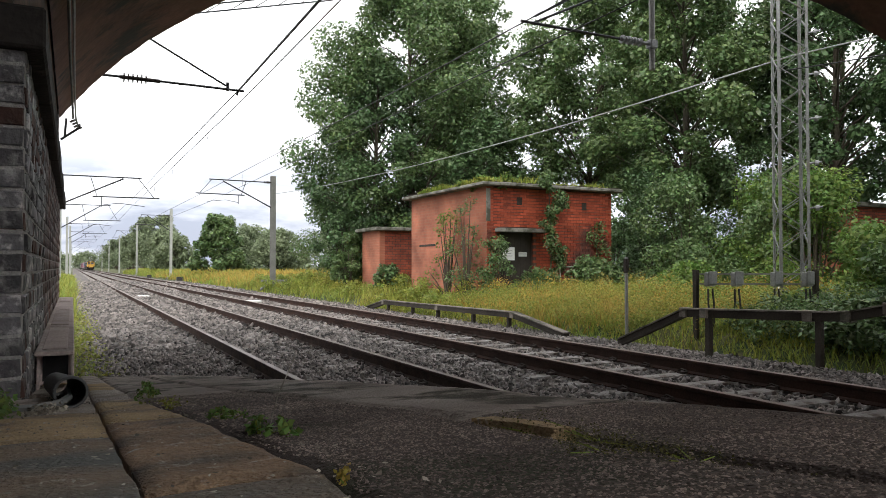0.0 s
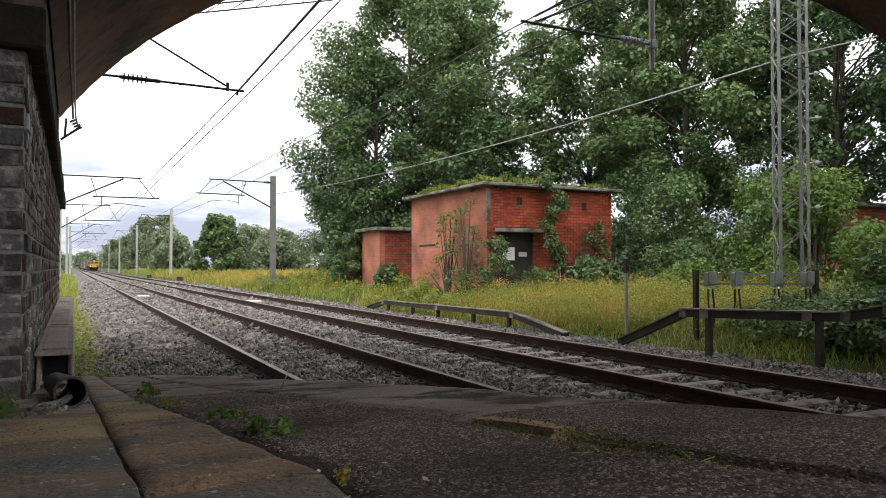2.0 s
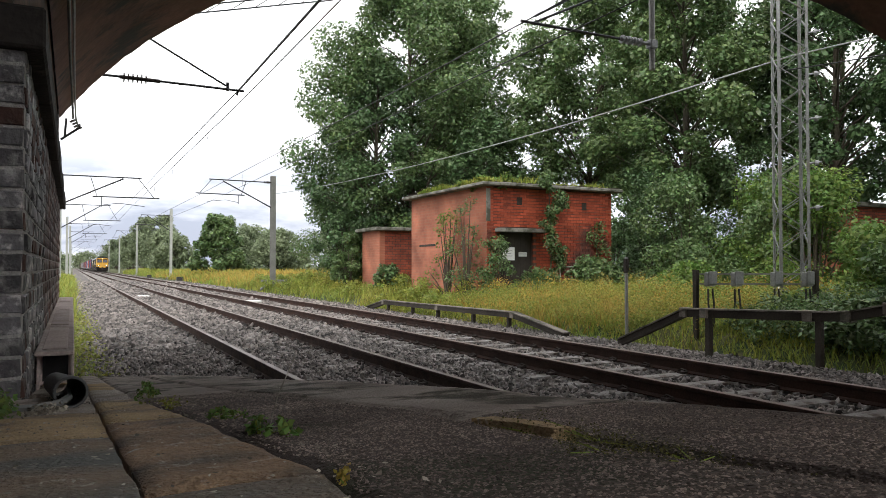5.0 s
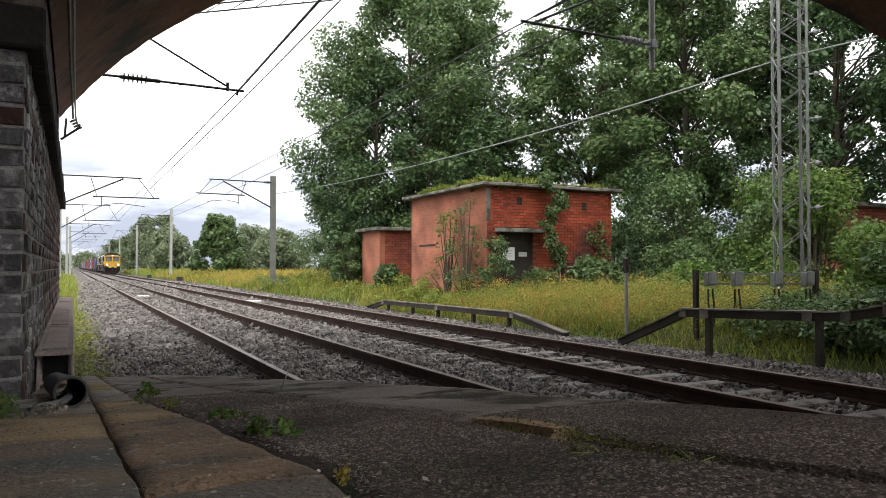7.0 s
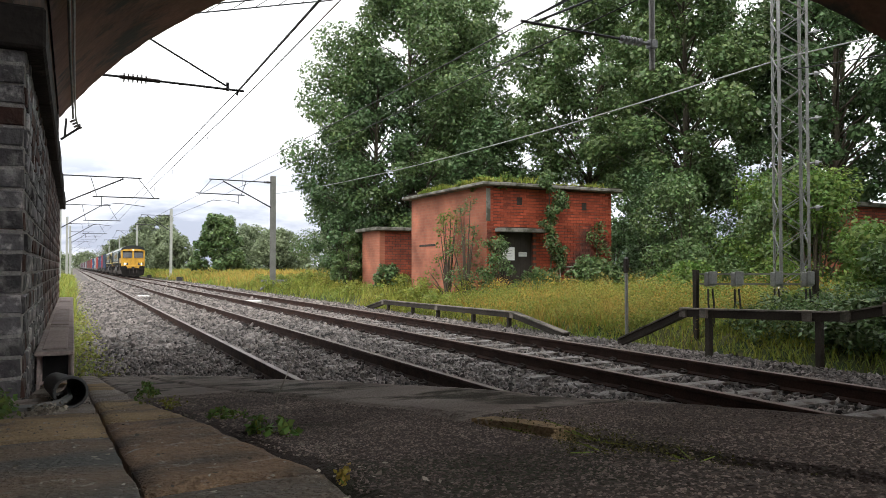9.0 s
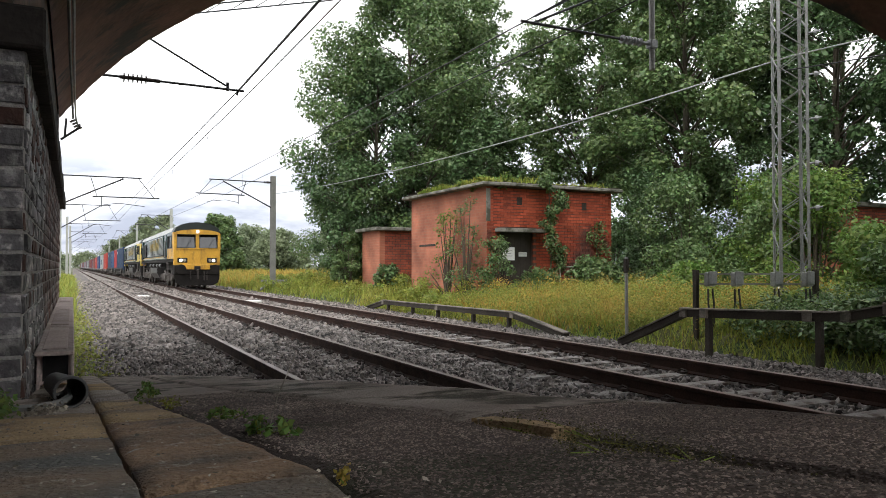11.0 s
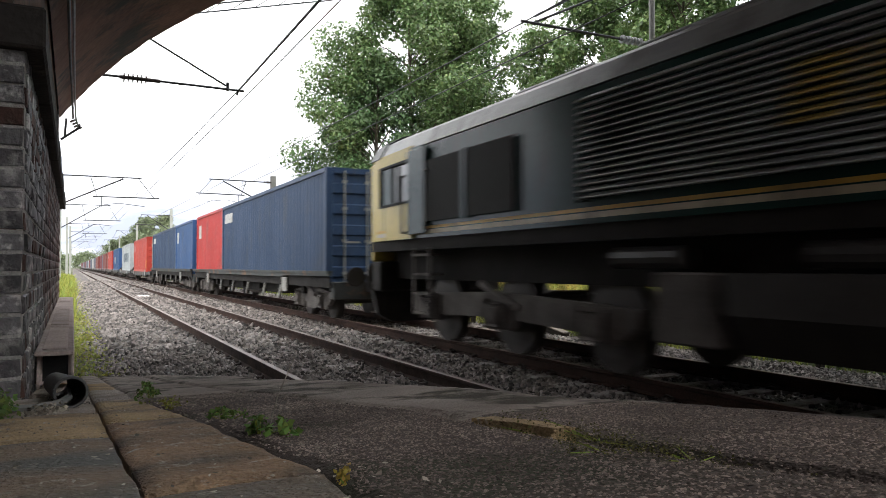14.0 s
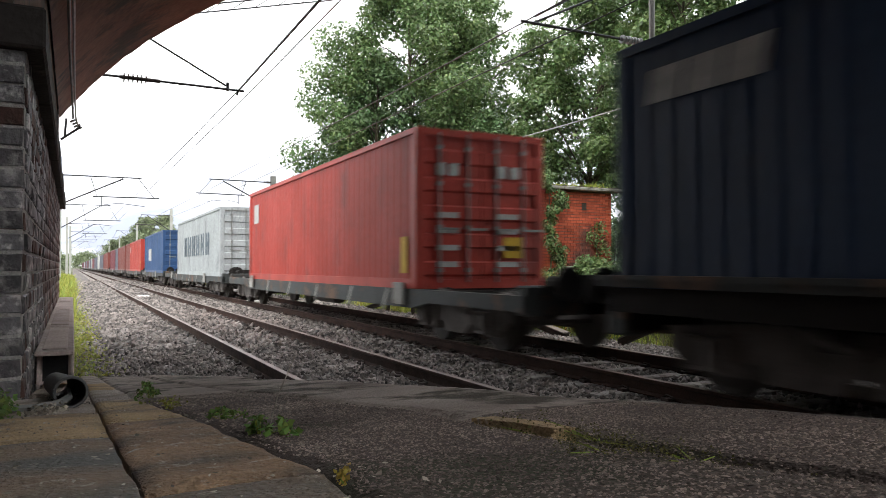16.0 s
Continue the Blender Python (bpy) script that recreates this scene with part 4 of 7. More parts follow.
# bracket fixed to the bridge's far face, with its insulator
arm = thing("bridge_bracket", "dark insulated wire bracket fixed to the bridge face", "overhead line bracket")
AY = 13.9
bm = bmesh.new()
rod(bm, (-0.1, AY, 4.50), (2.85, AY, 4.47), 0.022, 8)
part("arm_tube", bm, M["wire"], arm)
bm = bmesh.new()
rod(bm, (0.2, AY, 5.75), (2.55, AY, 4.52), 0.018, 6)
part("stay", bm, M["wire"], arm)
bm = bmesh.new()
for k in range(6):
    rod(bm, (0.76 + k * 0.072, AY, 4.49), (0.78 + k * 0.072, AY, 4.49), 0.085 - 0.01 * (k % 2), 12)
rod(bm, (0.7, AY, 4.49), (1.36, AY, 4.485), 0.035, 10)
part("insulator", bm, M["insulator_dark"], arm)
for p, q, r in (((2.55, AY, 4.6), (2.55, AY, 4.44), 0.03), ((2.74, AY, 4.47), (2.72, AY, 4.38), 0.02)):
    bm = bmesh.new()
    rod(bm, p, q, r, 6)
    part("clamp", bm, M["wire"], arm)
for p, q in (((1.6, AY, 5.72), (4.6, AY, 6.5)), ((1.6, AY, 5.86), (4.6, AY, 6.66))):
    bm = bmesh.new()
    rod(bm, p, q, 0.014, 6)
    part("boom_tube", bm, M["wire"], arm)
for k in range(6):
    bm = bmesh.new()
    rod(bm, (1.7 + k * 0.45, AY, 5.75 + k * 0.117), (1.95 + k * 0.45, AY, 5.94 + k * 0.12), 0.008, 5)
    part("boom_strut", bm, M["wire"], arm)


def sag(a, b, drop, n=14):
    a, b = Vector(a), Vector(b)
    return [a.lerp(b, i / n) - Vector((0, 0, drop * 4 * (i / n) * (1 - i / n))) for i in range(n + 1)]


def wire(pts, r, label, material="wire"):
    tube("overhead_wire", pts, r, M[material], None, label, "overhead wire", "overhead wires")


wire([(2.64, -12, 4.60), (2.74, 13.9, 4.46)], 0.019, "thick dark covered wire through the bridge")
wire([(2.72, 13.9, 4.44), (2.62, 38, 4.55), (2.8, 62, 5.1), (2.83, 95, 5.3), (2.83, 135, 5.6), (2.83, 300, 5.8)], 0.011, "dark catenary wire over the near track")
wire([(2.72, -12, 4.36), (2.75, 13.9, 4.22), (2.6, 38, 4.16), (2.9, 62, 4.5), (2.83, 95, 4.7), (2.83, 300, 4.8)], 0.009, "thin contact wire over the near track")
wire([(6.1, -12, 4.9), (6.2, 12, 4.95), (5.9, 39.1, 4.95), (6.2, 82, 5.6), (6.0, 124, 5.7), (6.0, 300, 5.8)], 0.011, "dark catenary wire over the far track")
wire([(6.06, -12, 4.4), (6.06, 10, 4.38), (6.2, 39.1, 4.5), (6.0, 82, 5.0), (6.06, 300, 5.0)], 0.009, "thin contact wire over the far track")
for y, za, zb, x in ((18.0, 4.44, 4.2, 2.82), (25.0, 4.45, 4.18, 2.84), (31.0, 4.48, 4.17, 2.86), (20.0, 4.93, 4.42, 6.1), (30.0, 4.93, 4.45, 6.1)):
    wire([(x, y, za), (x + 0.02, y, zb)], 0.006, "thin dropper wire between the overhead wires")

# pale return conductor from the first mast to the lattice mast, and onwards
wire(sag((9.7, 39.1, 5.1), (13.3, 10.2, 5.55), 0.35, 20), 0.016, "pale sagging cable to the lattice mast", "wire_pale")
wire(sag((13.3, 10.2, 5.55), (13.6, -14.0, 5.4), 0.3), 0.014, "pale cable leaving the lattice mast", "wire_pale")
wire(sag((13.0, 10.2, 5.2), (16.0, -6.0, 4.9), 0.2), 0.012, "dark cable leaving the lattice mast")

# ---- lattice mast ----
LX, LY, LW, LH = 13.17, 10.1, 0.29, 9.2
lz = ground_z(LX, LY)
lat = thing("lattice_mast", "galvanised steel lattice mast with diagonal bracing", "lattice mast", pose(LX, LY, lz, 0, 0, -39))
for sx in (-1, 1):
    for sy in (-1, 1):
        bm = bmesh.new()
        x, y = sx * LW, sy * LW
        box(bm, min(x, x - sx * 0.055), max(x, x - sx * 0.055), min(y, y - sy * 0.012), max(y, y - sy * 0.012), 0, LH)
        box(bm, min(x, x - sx * 0.012), max(x, x - sx * 0.012), min(y - sy * 0.012, y - sy * 0.055), max(y - sy * 0.012, y - sy * 0.055), 0, LH)
        part("leg", bm, M["steel"], lat)
# single lacing on each face, its points meeting at the legs
step = 0.37
for k in range(24):
    za, zb = 0.12 + k * step, 0.12 + (k + 1) * step
    fl = 1 if k % 2 else -1
    for s in (-1, 1):
        bm = bmesh.new()
        beam(bm, (-fl * (LW - 0.03), s * (LW + 0.008), za), (fl * (LW - 0.03), s * (LW + 0.008), zb), 0.042, 0.012)
        part("brace", bm, M["steel"], lat)
        bm = bmesh.new()
        beam(bm, (s * (LW + 0.008), -fl * (LW - 0.03), za), (s * (LW + 0.008), fl * (LW - 0.03), zb), 0.012, 0.042)
        part("brace", bm, M["steel"], lat)
part("base_plate", bx(-0.45, 0.45, -0.45, 0.45, -0.25, 0.04, 0.02), M["concrete"], lat)
part("label_plate", bx(-LW - 0.02, -LW - 0.012, -LW - 0.03, -LW + 0.1, 0.35, 0.72), M["sign_white"], lat, "small white plate")
for z in (2.05, 2.95, 3.85, 4.75, 5.6):
    bm = bmesh.new()
    rod(bm, (LW, -LW, z), (LW + 0.22, -LW - 0.05, z + 0.02), 0.02, 6)
    rod(bm, (LW + 0.1, -LW - 0.02, z), (LW + 0.16, -LW - 0.03, z), 0.06, 8)
    part("bracket", bm, M["insulator"], lat)

# hanging support with a pale insulator beyond the arch, over the far track
drop = thing("drop_bracket", "hanging post and bracket arm with grey insulator", "overhead line bracket")
DY = 9.2
bm = bmesh.new()
rod(bm, (8.6, DY, 4.44), (8.6, DY, 6.5), 0.05, 10)
part("drop_post", bm, M["mast"], drop)
bm = bmesh.new()
rod(bm, (6.0, DY, 4.87), (8.3, DY, 4.87), 0.024, 8)
part("arm_tube", bm, M["wire"], drop)
bm = bmesh.new()
for k in range(7):
    rod(bm, (7.95 + k * 0.062, DY, 4.87), (7.975 + k * 0.062, DY, 4.87), 0.07 - 0.012 * (k % 2), 12)
rod(bm, (7.9, DY, 4.87), (8.55, DY, 4.87), 0.03, 8)
part("insulator", bm, M["insulator"], drop)
for p, q in (((6.2, DY, 4.86), (7.6, DY, 5.55)), ((6.25, DY, 4.98), (8.55, DY, 6.3))):
    bm = bmesh.new()
    rod(bm, p, q, 0.02, 6)
    part("stay", bm, M["wire"], drop)
part("clamp", bx(8.53, 8.67, DY - 0.07, DY + 0.07, 4.8, 4.94, 0.01), M["insulator"], drop)
part("face_bracket", bx(8.5, 8.7, FACE_FAR - 0.1 - SKEW * 8.6, DY + 0.06, 6.0, 6.2), M["wire"], drop)

# ---- raised cable routes, posts, equipment rack ----
def cable_route(label, pts, posts):
    cr = thing("cable_route", label, "cable route", group="raised cable routes")
    for a, b in zip(pts, pts[1:]):
        bm = bmesh.new()
        beam(bm, a, b, 0.115, 0.115)
        part("trunking", bm, M["wood_dark"], cr)
        bm = bmesh.new()
        up = Vector((0, 0, 0.068))
        beam(bm, Vector(a) + up, Vector(b) + up, 0.17, 0.02)
        part("lid", bm, M["lid_board"], cr, "weathered lid board")
    for p in pts[1:-1]:
        part("joint_collar", bx(p[0] - 0.075, p[0] + 0.075, p[1] - 0.075, p[1] + 0.075, p[2] - 0.065, p[2] + 0.085, 0.01), M["lid_board"], cr)
    for x, y, z in posts:
        part("post", bx(x - 0.04, x + 0.04, y - 0.04, y + 0.04, ground_z(x, y) - 0.2, z - 0.055), M["wood_dark"], cr)


cable_route("dark timber cable trunking raised on posts", [(8.49, 9.9, -0.16), (8.6, 8.5, 0.43), (8.62, 8.1, 0.44), (9.0, 6.64, 0.47), (9.1, 6.14, 0.49), (9.15, 5.6, 0.62), (9.3, 1.5, 0.6)], [(8.62, 8.05, 0.44), (9.02, 6.5, 0.47), (9.2, 4.0, 0.6)])
cable_route("low concrete cable trunking raised beside the track", [(8.6, 22.3, -0.2), (8.6, 20.9, 0.06), (8.6, 17.2, 0.08), (8.6, 13.5, 0.10), (8.6, 11.6, -0.2)], [(8.6, 20.6, 0.06), (8.6, 18.8, 0.07), (8.6, 17.2, 0.08), (8.6, 15.3, 0.09), (8.6, 13.7, 0.1)])

gp = thing("marker_post", "slim grey steel post in the grass", "post", pose(8.8, 10.1, -0.2))
part("column", bx(-0.025, 0.025, -0.025, 0.025, -0.2, 1.53, 0.006), M["mast"], gp)
part("cap", bx(-0.04, 0.03, -0.04, 0.04, 1.25, 1.5, 0.01), M["wood_dark"], gp)

ra, rb = Vector((9.53, 9.18, 0)), Vector((11.36, 8.25, 0))
rack = thing("equipment_rack", "timber rack carrying grey junction boxes", "equipment rack")
for p in (ra, rb):
    part("post", bx(p.x - 0.038, p.x + 0.038, p.y - 0.038, p.y + 0.038, ground_z(p.x, p.y) - 0.2, 1.1), M["wood_dark"], rack)
for z in (0.86, 1.03):
    bm = bmesh.new()
    beam(bm, ra + Vector((0, 0, z)), rb + Vector((0, 0, z)), 0.03, 0.03)
    part("rail", bm, M["mast"], rack)
for k in (0.09, 0.31, 0.64, 0.90):
    p = ra.lerp(rb, k)
    jb = part("junction_box", bx(p.x - 0.09, p.x + 0.09, p.y - 0.13, p.y - 0.02, 0.82, 1.06, 0.015), M["box_grey"], rack, "grey junction box")
    part("box_lid", bx(p.x - 0.1, p.x + 0.1, p.y - 0.145, p.y - 0.13, 0.85, 1.075, 0.008), M["box_grey"], jb)
    for q in (-0.05, 0.05):
        tube("cable", [(p.x + q, p.y - 0.08, 0.78), (p.x + q * 1.3 + 0.02, p.y - 0.08, 0.5), (p.x + q * 0.5 + 0.08, p.y - 0.06, 0.12)], 0.018, M["duct"], jb)

# point rodding stools and small bits by the far track
for x, y in ((8.7, 70.0), (8.4, 96.0)):
    st = thing("trackside_box", "small dark trackside equipment box", "track equipment", pose(x, y, ground_z(x, y)), group="trackside boxes")
    part("case", bx(-0.25, 0.25, -0.2, 0.2, 0.05, 0.55, 0.03), M["duct"], st)
    part("stand", bx(-0.1, 0.1, -0.1, 0.1, -0.1, 0.05), M["concrete"], st)
# ---- trees and plants ----
def leaf_cloud(rng, centres, radii, count, size, flat=0.8, droop=0.25):
    """Folded leaf blades scattered in clumps; returns verts and quads."""
    centres, radii = np.asarray(centres, float), np.asarray(radii, float)
    w = radii ** 2
    idx = rng.choice(len(centres), count, p=w / w.sum())
    d = rng.normal(0, 1, (count, 3))
    d /= np.linalg.norm(d, axis=1)[:, None]
    r = radii[idx] * rng.uniform(0, 1, count) ** 0.4
    p = centres[idx] + d * r[:, None] * np.array([1, 1, flat])
    s = size * rng.uniform(0.6, 1.4, count)
    n = d * 0.5 + rng.normal(0, 0.55, (count, 3)) + np.array([0, 0, 0.75])
    n /= np.linalg.norm(n, axis=1)[:, None]
    a = np.cross(n, rng.normal(0, 1, (count, 3)))
    a /= np.linalg.norm(a, axis=1)[:, None]
    a[:, 2] -= droop
    b = np.cross(n, a)
    tip, root = p + a * s[:, None], p - a * s[:, None] * 0.8
    l = p + b * s[:, None] * 0.62 - n * s[:, None] * 0.18
    rr = p - b * s[:, None] * 0.62 - n * s[:, None] * 0.18
    v = np.stack([root, rr, tip, l], 1).reshape(-1, 3)
    f = np.arange(count * 4).reshape(-1, 4)
    return v, f


def limb(bm, pts, r0, r1, seg=7):
    rings = []
    n = len(pts)
    for i, p in enumerate(pts):
        p = Vector(p)
        d = (Vector(pts[min(i + 1, n - 1)]) - Vector(pts[max(i - 1, 0)])).normalized()
        u = d.cross(Vector((0.3, 1, 0.1))).normalized()
        w = d.cross(u)
        r = r0 + (r1 - r0) * i / (n - 1)
        rings.append([bm.verts.new(p + r * (u * math.cos(6.2832 * k / seg) + w * math.sin(6.2832 * k / seg))) for k in range(seg)])
    for a, b in zip(rings, rings[1:]):
        for k in range(seg):
            bm.faces.new((a[k], a[(k + 1) % seg], b[(k + 1) % seg], b[k]))
    bm.faces.new(rings[-1])


def tree(name, x, y, height, spread, seed, leaves, material, label, crown_base=0.25, trunk_r=0.2, leaf=0.11, group="trees behind the buildings", clumps=46, shape=0.75):
    rng = np.random.default_rng(seed)
    z0 = ground_z(x, y) - 0.1
    tr = thing(name, label, "tree", pose(x, y, z0), group=group)
    bm = bmesh.new()
    bend = rng.normal(0, 0.03, 2) * height
    pts = [(bend[0] * (k / 7) ** 2, bend[1] * (k / 7) ** 2, height * 0.92 * k / 7) for k in range(8)]
    limb(bm, pts, trunk_r, trunk_r * 0.15, 9)
    cs, rs = [], []
    for k in range(clumps):
        h = crown_base + (1 - crown_base) * (k + rng.uniform(0, 1)) / clumps
        rel = (h - crown_base) / (1 - crown_base)
        prof = (1 - rel ** 2.2) ** shape * min(1, 0.55 + 1.6 * rel)
        ang = k * 2.4 + rng.uniform(-0.5, 0.5)
        rad = spread * prof * rng.uniform(0.35, 1.0)
        c = (math.cos(ang) * rad + bend[0] * h * h, math.sin(ang) * rad + bend[1] * h * h, h * height)
        cs.append(c)
        rs.append(spread * rng.uniform(0.10, 0.24))
        if k % 2 == 0 and h < 0.9:
            b0 = max(h * height - rad * 0.7, height * crown_base * 0.6)
            q = (b0 / height) ** 2
            o = (bend[0] * q, bend[1] * q, b0)
            mid = tuple(o[i] + (c[i] - o[i]) * 0.5 + (0.25 if i == 2 else 0) for i in range(3))
            limb(bm, [o, mid, c], trunk_r * 0.38 * (1 - h * 0.6), 0.015, 5)
    part("trunk", bm, M["bark"], tr, smooth=True)
    v, f = leaf_cloud(rng, cs, rs, leaves, leaf, 0.7)
    part("crown", raw_mesh("crown", v, f, material), None, tr)
    return tr


MAPLE = "tall broadleaf tree with dense dark green foliage"
# x, y, height, spread, leaves, material, crown base
TREES = [
    (15.3, 33.5, 16.3, 6.2, 70000, "leaf", 0.05), (21.0, 40.0, 14.0, 4.4, 14000, "leaf_dark", 0.3),
    (20.9, 26.8, 14.0, 4.7, 42000, "leaf", 0.34), (16.4, 28.2, 7.6, 2.6, 14000, "leaf_dark", 0.1),
    (21.0, 20.6, 14.0, 4.3, 46000, "leaf", 0.24), (25.5, 25.0, 15.5, 4.4, 15000, "leaf_dark", 0.25),
    (24.0, 16.6, 14.0, 4.0, 44000, "leaf_dark", 0.24), (28.5, 19.5, 15.0, 4.2, 9000, "leaf_dark", 0.3),
    (26.5, 12.0, 13.0, 3.8, 15000, "leaf", 0.3), (32.0, 13.0, 14.0, 4.4, 7000, "leaf_dark", 0.3), (31.0, 6.0, 13.0, 4.4, 7000, "leaf_dark", 0.25),
    (19.6, 35.0, 16.6, 4.6, 34000, "leaf", 0.2), (12.9, 32.6, 11.0, 3.4, 20000, "leaf_dark", 0.12),
]
for i, (x, y, h, sp, n, m, cb) in enumerate(TREES):
    tree("tree", x, y, h, sp, 11 + i, int(n * 1.35), M[m], MAPLE, crown_base=cb, trunk_r=0.2, leaf=0.084, clumps=120, shape=0.62)
# bare-stemmed ivy trunk seen through the crowns
tree("tree", 22.3, 12.2, 12.0, 2.6, 40, 5000, M["leaf_dark"], "tall slender tree with a long pale bare trunk", crown_base=0.66, trunk_r=0.2, leaf=0.12, clumps=24)


def bush(name, x, y, height, spread, seed, leaves, material, label, leaf=0.055, group="bushes by the line", category="bush", squash=1.0, clumps=32, puff=(0.18, 0.34)):
    rng = np.random.default_rng(seed)
    z0 = ground_z(x, y) - 0.05
    b = thing(name, label, category, pose(x, y, z0), group=group)
    bm = bmesh.new()
    cs, rs = [], []
    for k in range(clumps):
        a = k * 2.4 + rng.uniform(-0.4, 0.4)
        h = rng.uniform(0.12, 0.92)
        rad = spread * rng.uniform(0.2, 0.95) * (1 - h * h * 0.75)
        c = (math.cos(a) * rad, math.sin(a) * rad * squash, h * height)
        cs.append(c)
        rs.append(spread * rng.uniform(*puff))
        if k % 2 == 0:
            limb(bm, [(c[0] * 0.1, c[1] * 0.1, 0), (c[0] * 0.6, c[1] * 0.6, c[2] * 0.65), c], 0.03, 0.008, 5)
    part("stem_frame", bm, M["bark"], b)
    v, f = leaf_cloud(rng, cs, rs, leaves, leaf, 0.9)
    v[:, 2] = np.maximum(v[:, 2], 0.02)
    part("foliage", raw_mesh("foliage", v, f, material), None, b)
    return b


GREEN, BRAMBLE = "dense green bush with fresh leaves", "tangled bramble bush with mixed green leaves"
BUSHES = [
    (17.6, 17.2, 3.9, 1.9, 9000, "leaf", GREEN), (19.0, 15.0, 3.6, 2.0, 9000, "leaf_light", GREEN), (18.3, 19.5, 4.6, 2.0, 8000, "leaf_dark", GREEN),
    (16.9, 12.3, 3.2, 1.9, 9000, "leaf_light", BRAMBLE), (17.5, 13.3, 3.8, 1.7, 9000, "leaf", GREEN), (19.4, 15.9, 3.6, 1.3, 7000, "leaf_light", GREEN),
    (14.9, 9.0, 1.65, 1.7, 14000, "leaf_light", BRAMBLE), (17.9, 8.3, 3.4, 1.7, 9000, "leaf_light", GREEN), (13.2, 7.2, 1.7, 1.5, 9000, "leaf", BRAMBLE),
    (11.4, 6.6, 0.65, 1.0, 7000, "leaf_dark", BRAMBLE), (10.2, 6.5, 0.6, 0.8, 5000, "leaf", BRAMBLE), (12.0, 8.9, 0.35, 0.9, 3000, "leaf_light", BRAMBLE), (10.1, 5.4, 0.7, 0.8, 5000, "leaf_dark", BRAMBLE), (10.3, 7.4, 0.4, 0.6, 3000, "leaf", BRAMBLE),
    (14.4, 17.9, 1.1, 1.2, 6000, "leaf", BRAMBLE), (16.0, 16.0, 1.6, 1.4, 7000, "leaf", BRAMBLE), (14.6, 14.3, 0.9, 1.2, 5000, "leaf_light", BRAMBLE),
    (11.0, 26.4, 1.2, 0.7, 3000, "leaf", GREEN), (10.9, 30.6, 2.6, 1.0, 6000, "leaf", GREEN), (11.7, 33.0, 5.2, 1.8, 10000, "leaf_dark", GREEN), (12.6, 37.0, 7.6, 2.7, 16000, "leaf", GREEN),
    (18.6, 22.3, 4.2, 2.0, 8000, "leaf_dark", GREEN), (14.3, 26.0, 4.0, 1.4, 7000, "leaf_dark", GREEN), (20.5, 17.6, 5.5, 2.0, 8000, "leaf_dark", GREEN), (24.0, 12.6, 4.6, 2.2, 8000, "leaf", GREEN), (19.0, 9.0, 4.0, 2.2, 8000, "leaf", GREEN),
]
for i, (x, y, h, sp, n, m, lb) in enumerate(BUSHES):
    bush("bush", x, y, h, sp, 60 + i, n, M[m], lb)
# saplings and climbers on the brick building
bush("sapling", 10.75, 19.6, 3.4, 0.8, 90, 1500, M["leaf"], "thin sapling leaning on the brick wall", 0.036, "saplings at the building", "sapling")
bush("sapling", 10.8, 20.9, 3.0, 0.85, 91, 1200, M["leaf_light"], "thin sapling leaning on the brick wall", 0.036, "saplings at the building", "sapling")
bush("sapling", 11.2, 18.6, 1.9, 0.75, 92, 2200, M["leaf"], "low sapling by the boarded door", 0.045, "saplings at the building", "sapling")
bush("sapling", 12.6, 18.4, 0.9, 0.9, 93, 2200, M["leaf"], "low leafy sapling under the notice", 0.045, "saplings at the building", "sapling")


def lay_front():
    """Bricks of the front wall, each proud of dark joints; the upper courses are joined."""
    rnd = random.Random(31)
    shapes = {}
    for w in (0.228, 0.108):
        shapes[w] = []
        for _ in range(3):
            bm = bmesh.new()
            r = bmesh.ops.create_cube(bm, size=1.0)
            for v in r["verts"]:
                v.co = (v.co.x * w, v.co.y * 0.05, v.co.z * 0.078)
                v.co += Vector([rnd.uniform(-0.003, 0.003) for _ in range(3)])
            me = mesh_of(bm, "brick")
            me.materials.append(M["hut_brick"])
            shapes[w].append(me)
    rest = bmesh.new()
    count = 0
    z, k = 0.35, 0
    while z < BZ - 0.06:
        x = BX0 + 0.002
        while x < BX1 - 0.05:
            w = 0.228 if (k % 2 == 0 or x > BX0 + 0.05) else 0.108
            w = min(w, BX1 - x)
            if not (DX0 - w * 0.6 < x < DX1 - w * 0.4 and z < DZ + 0.12):
                y = BY0 + 0.012 - rnd.uniform(0, 0.006)
                c = Vector((x + w / 2, y, z + 0.045))
                if count < 300 and w in shapes and z > 1.7:
                    o = part("brick", rnd.choice(shapes[w]), None, hut)
                    o.matrix_basis = pose(*c, rnd.uniform(-0.6, 0.6), rnd.uniform(-0.5, 0.5), rnd.uniform(-0.6, 0.6))
                    count += 1
                else:
                    box(rest, x, x + w - 0.004, y - 0.025, y + 0.025, z + 0.006, z + 0.084)
            x += w + 0.012
        z += 0.0925
        k += 1
    tagged(part("bricks", rest, M["hut_brick_rest"], hut), kind="stuff")


lay_front()


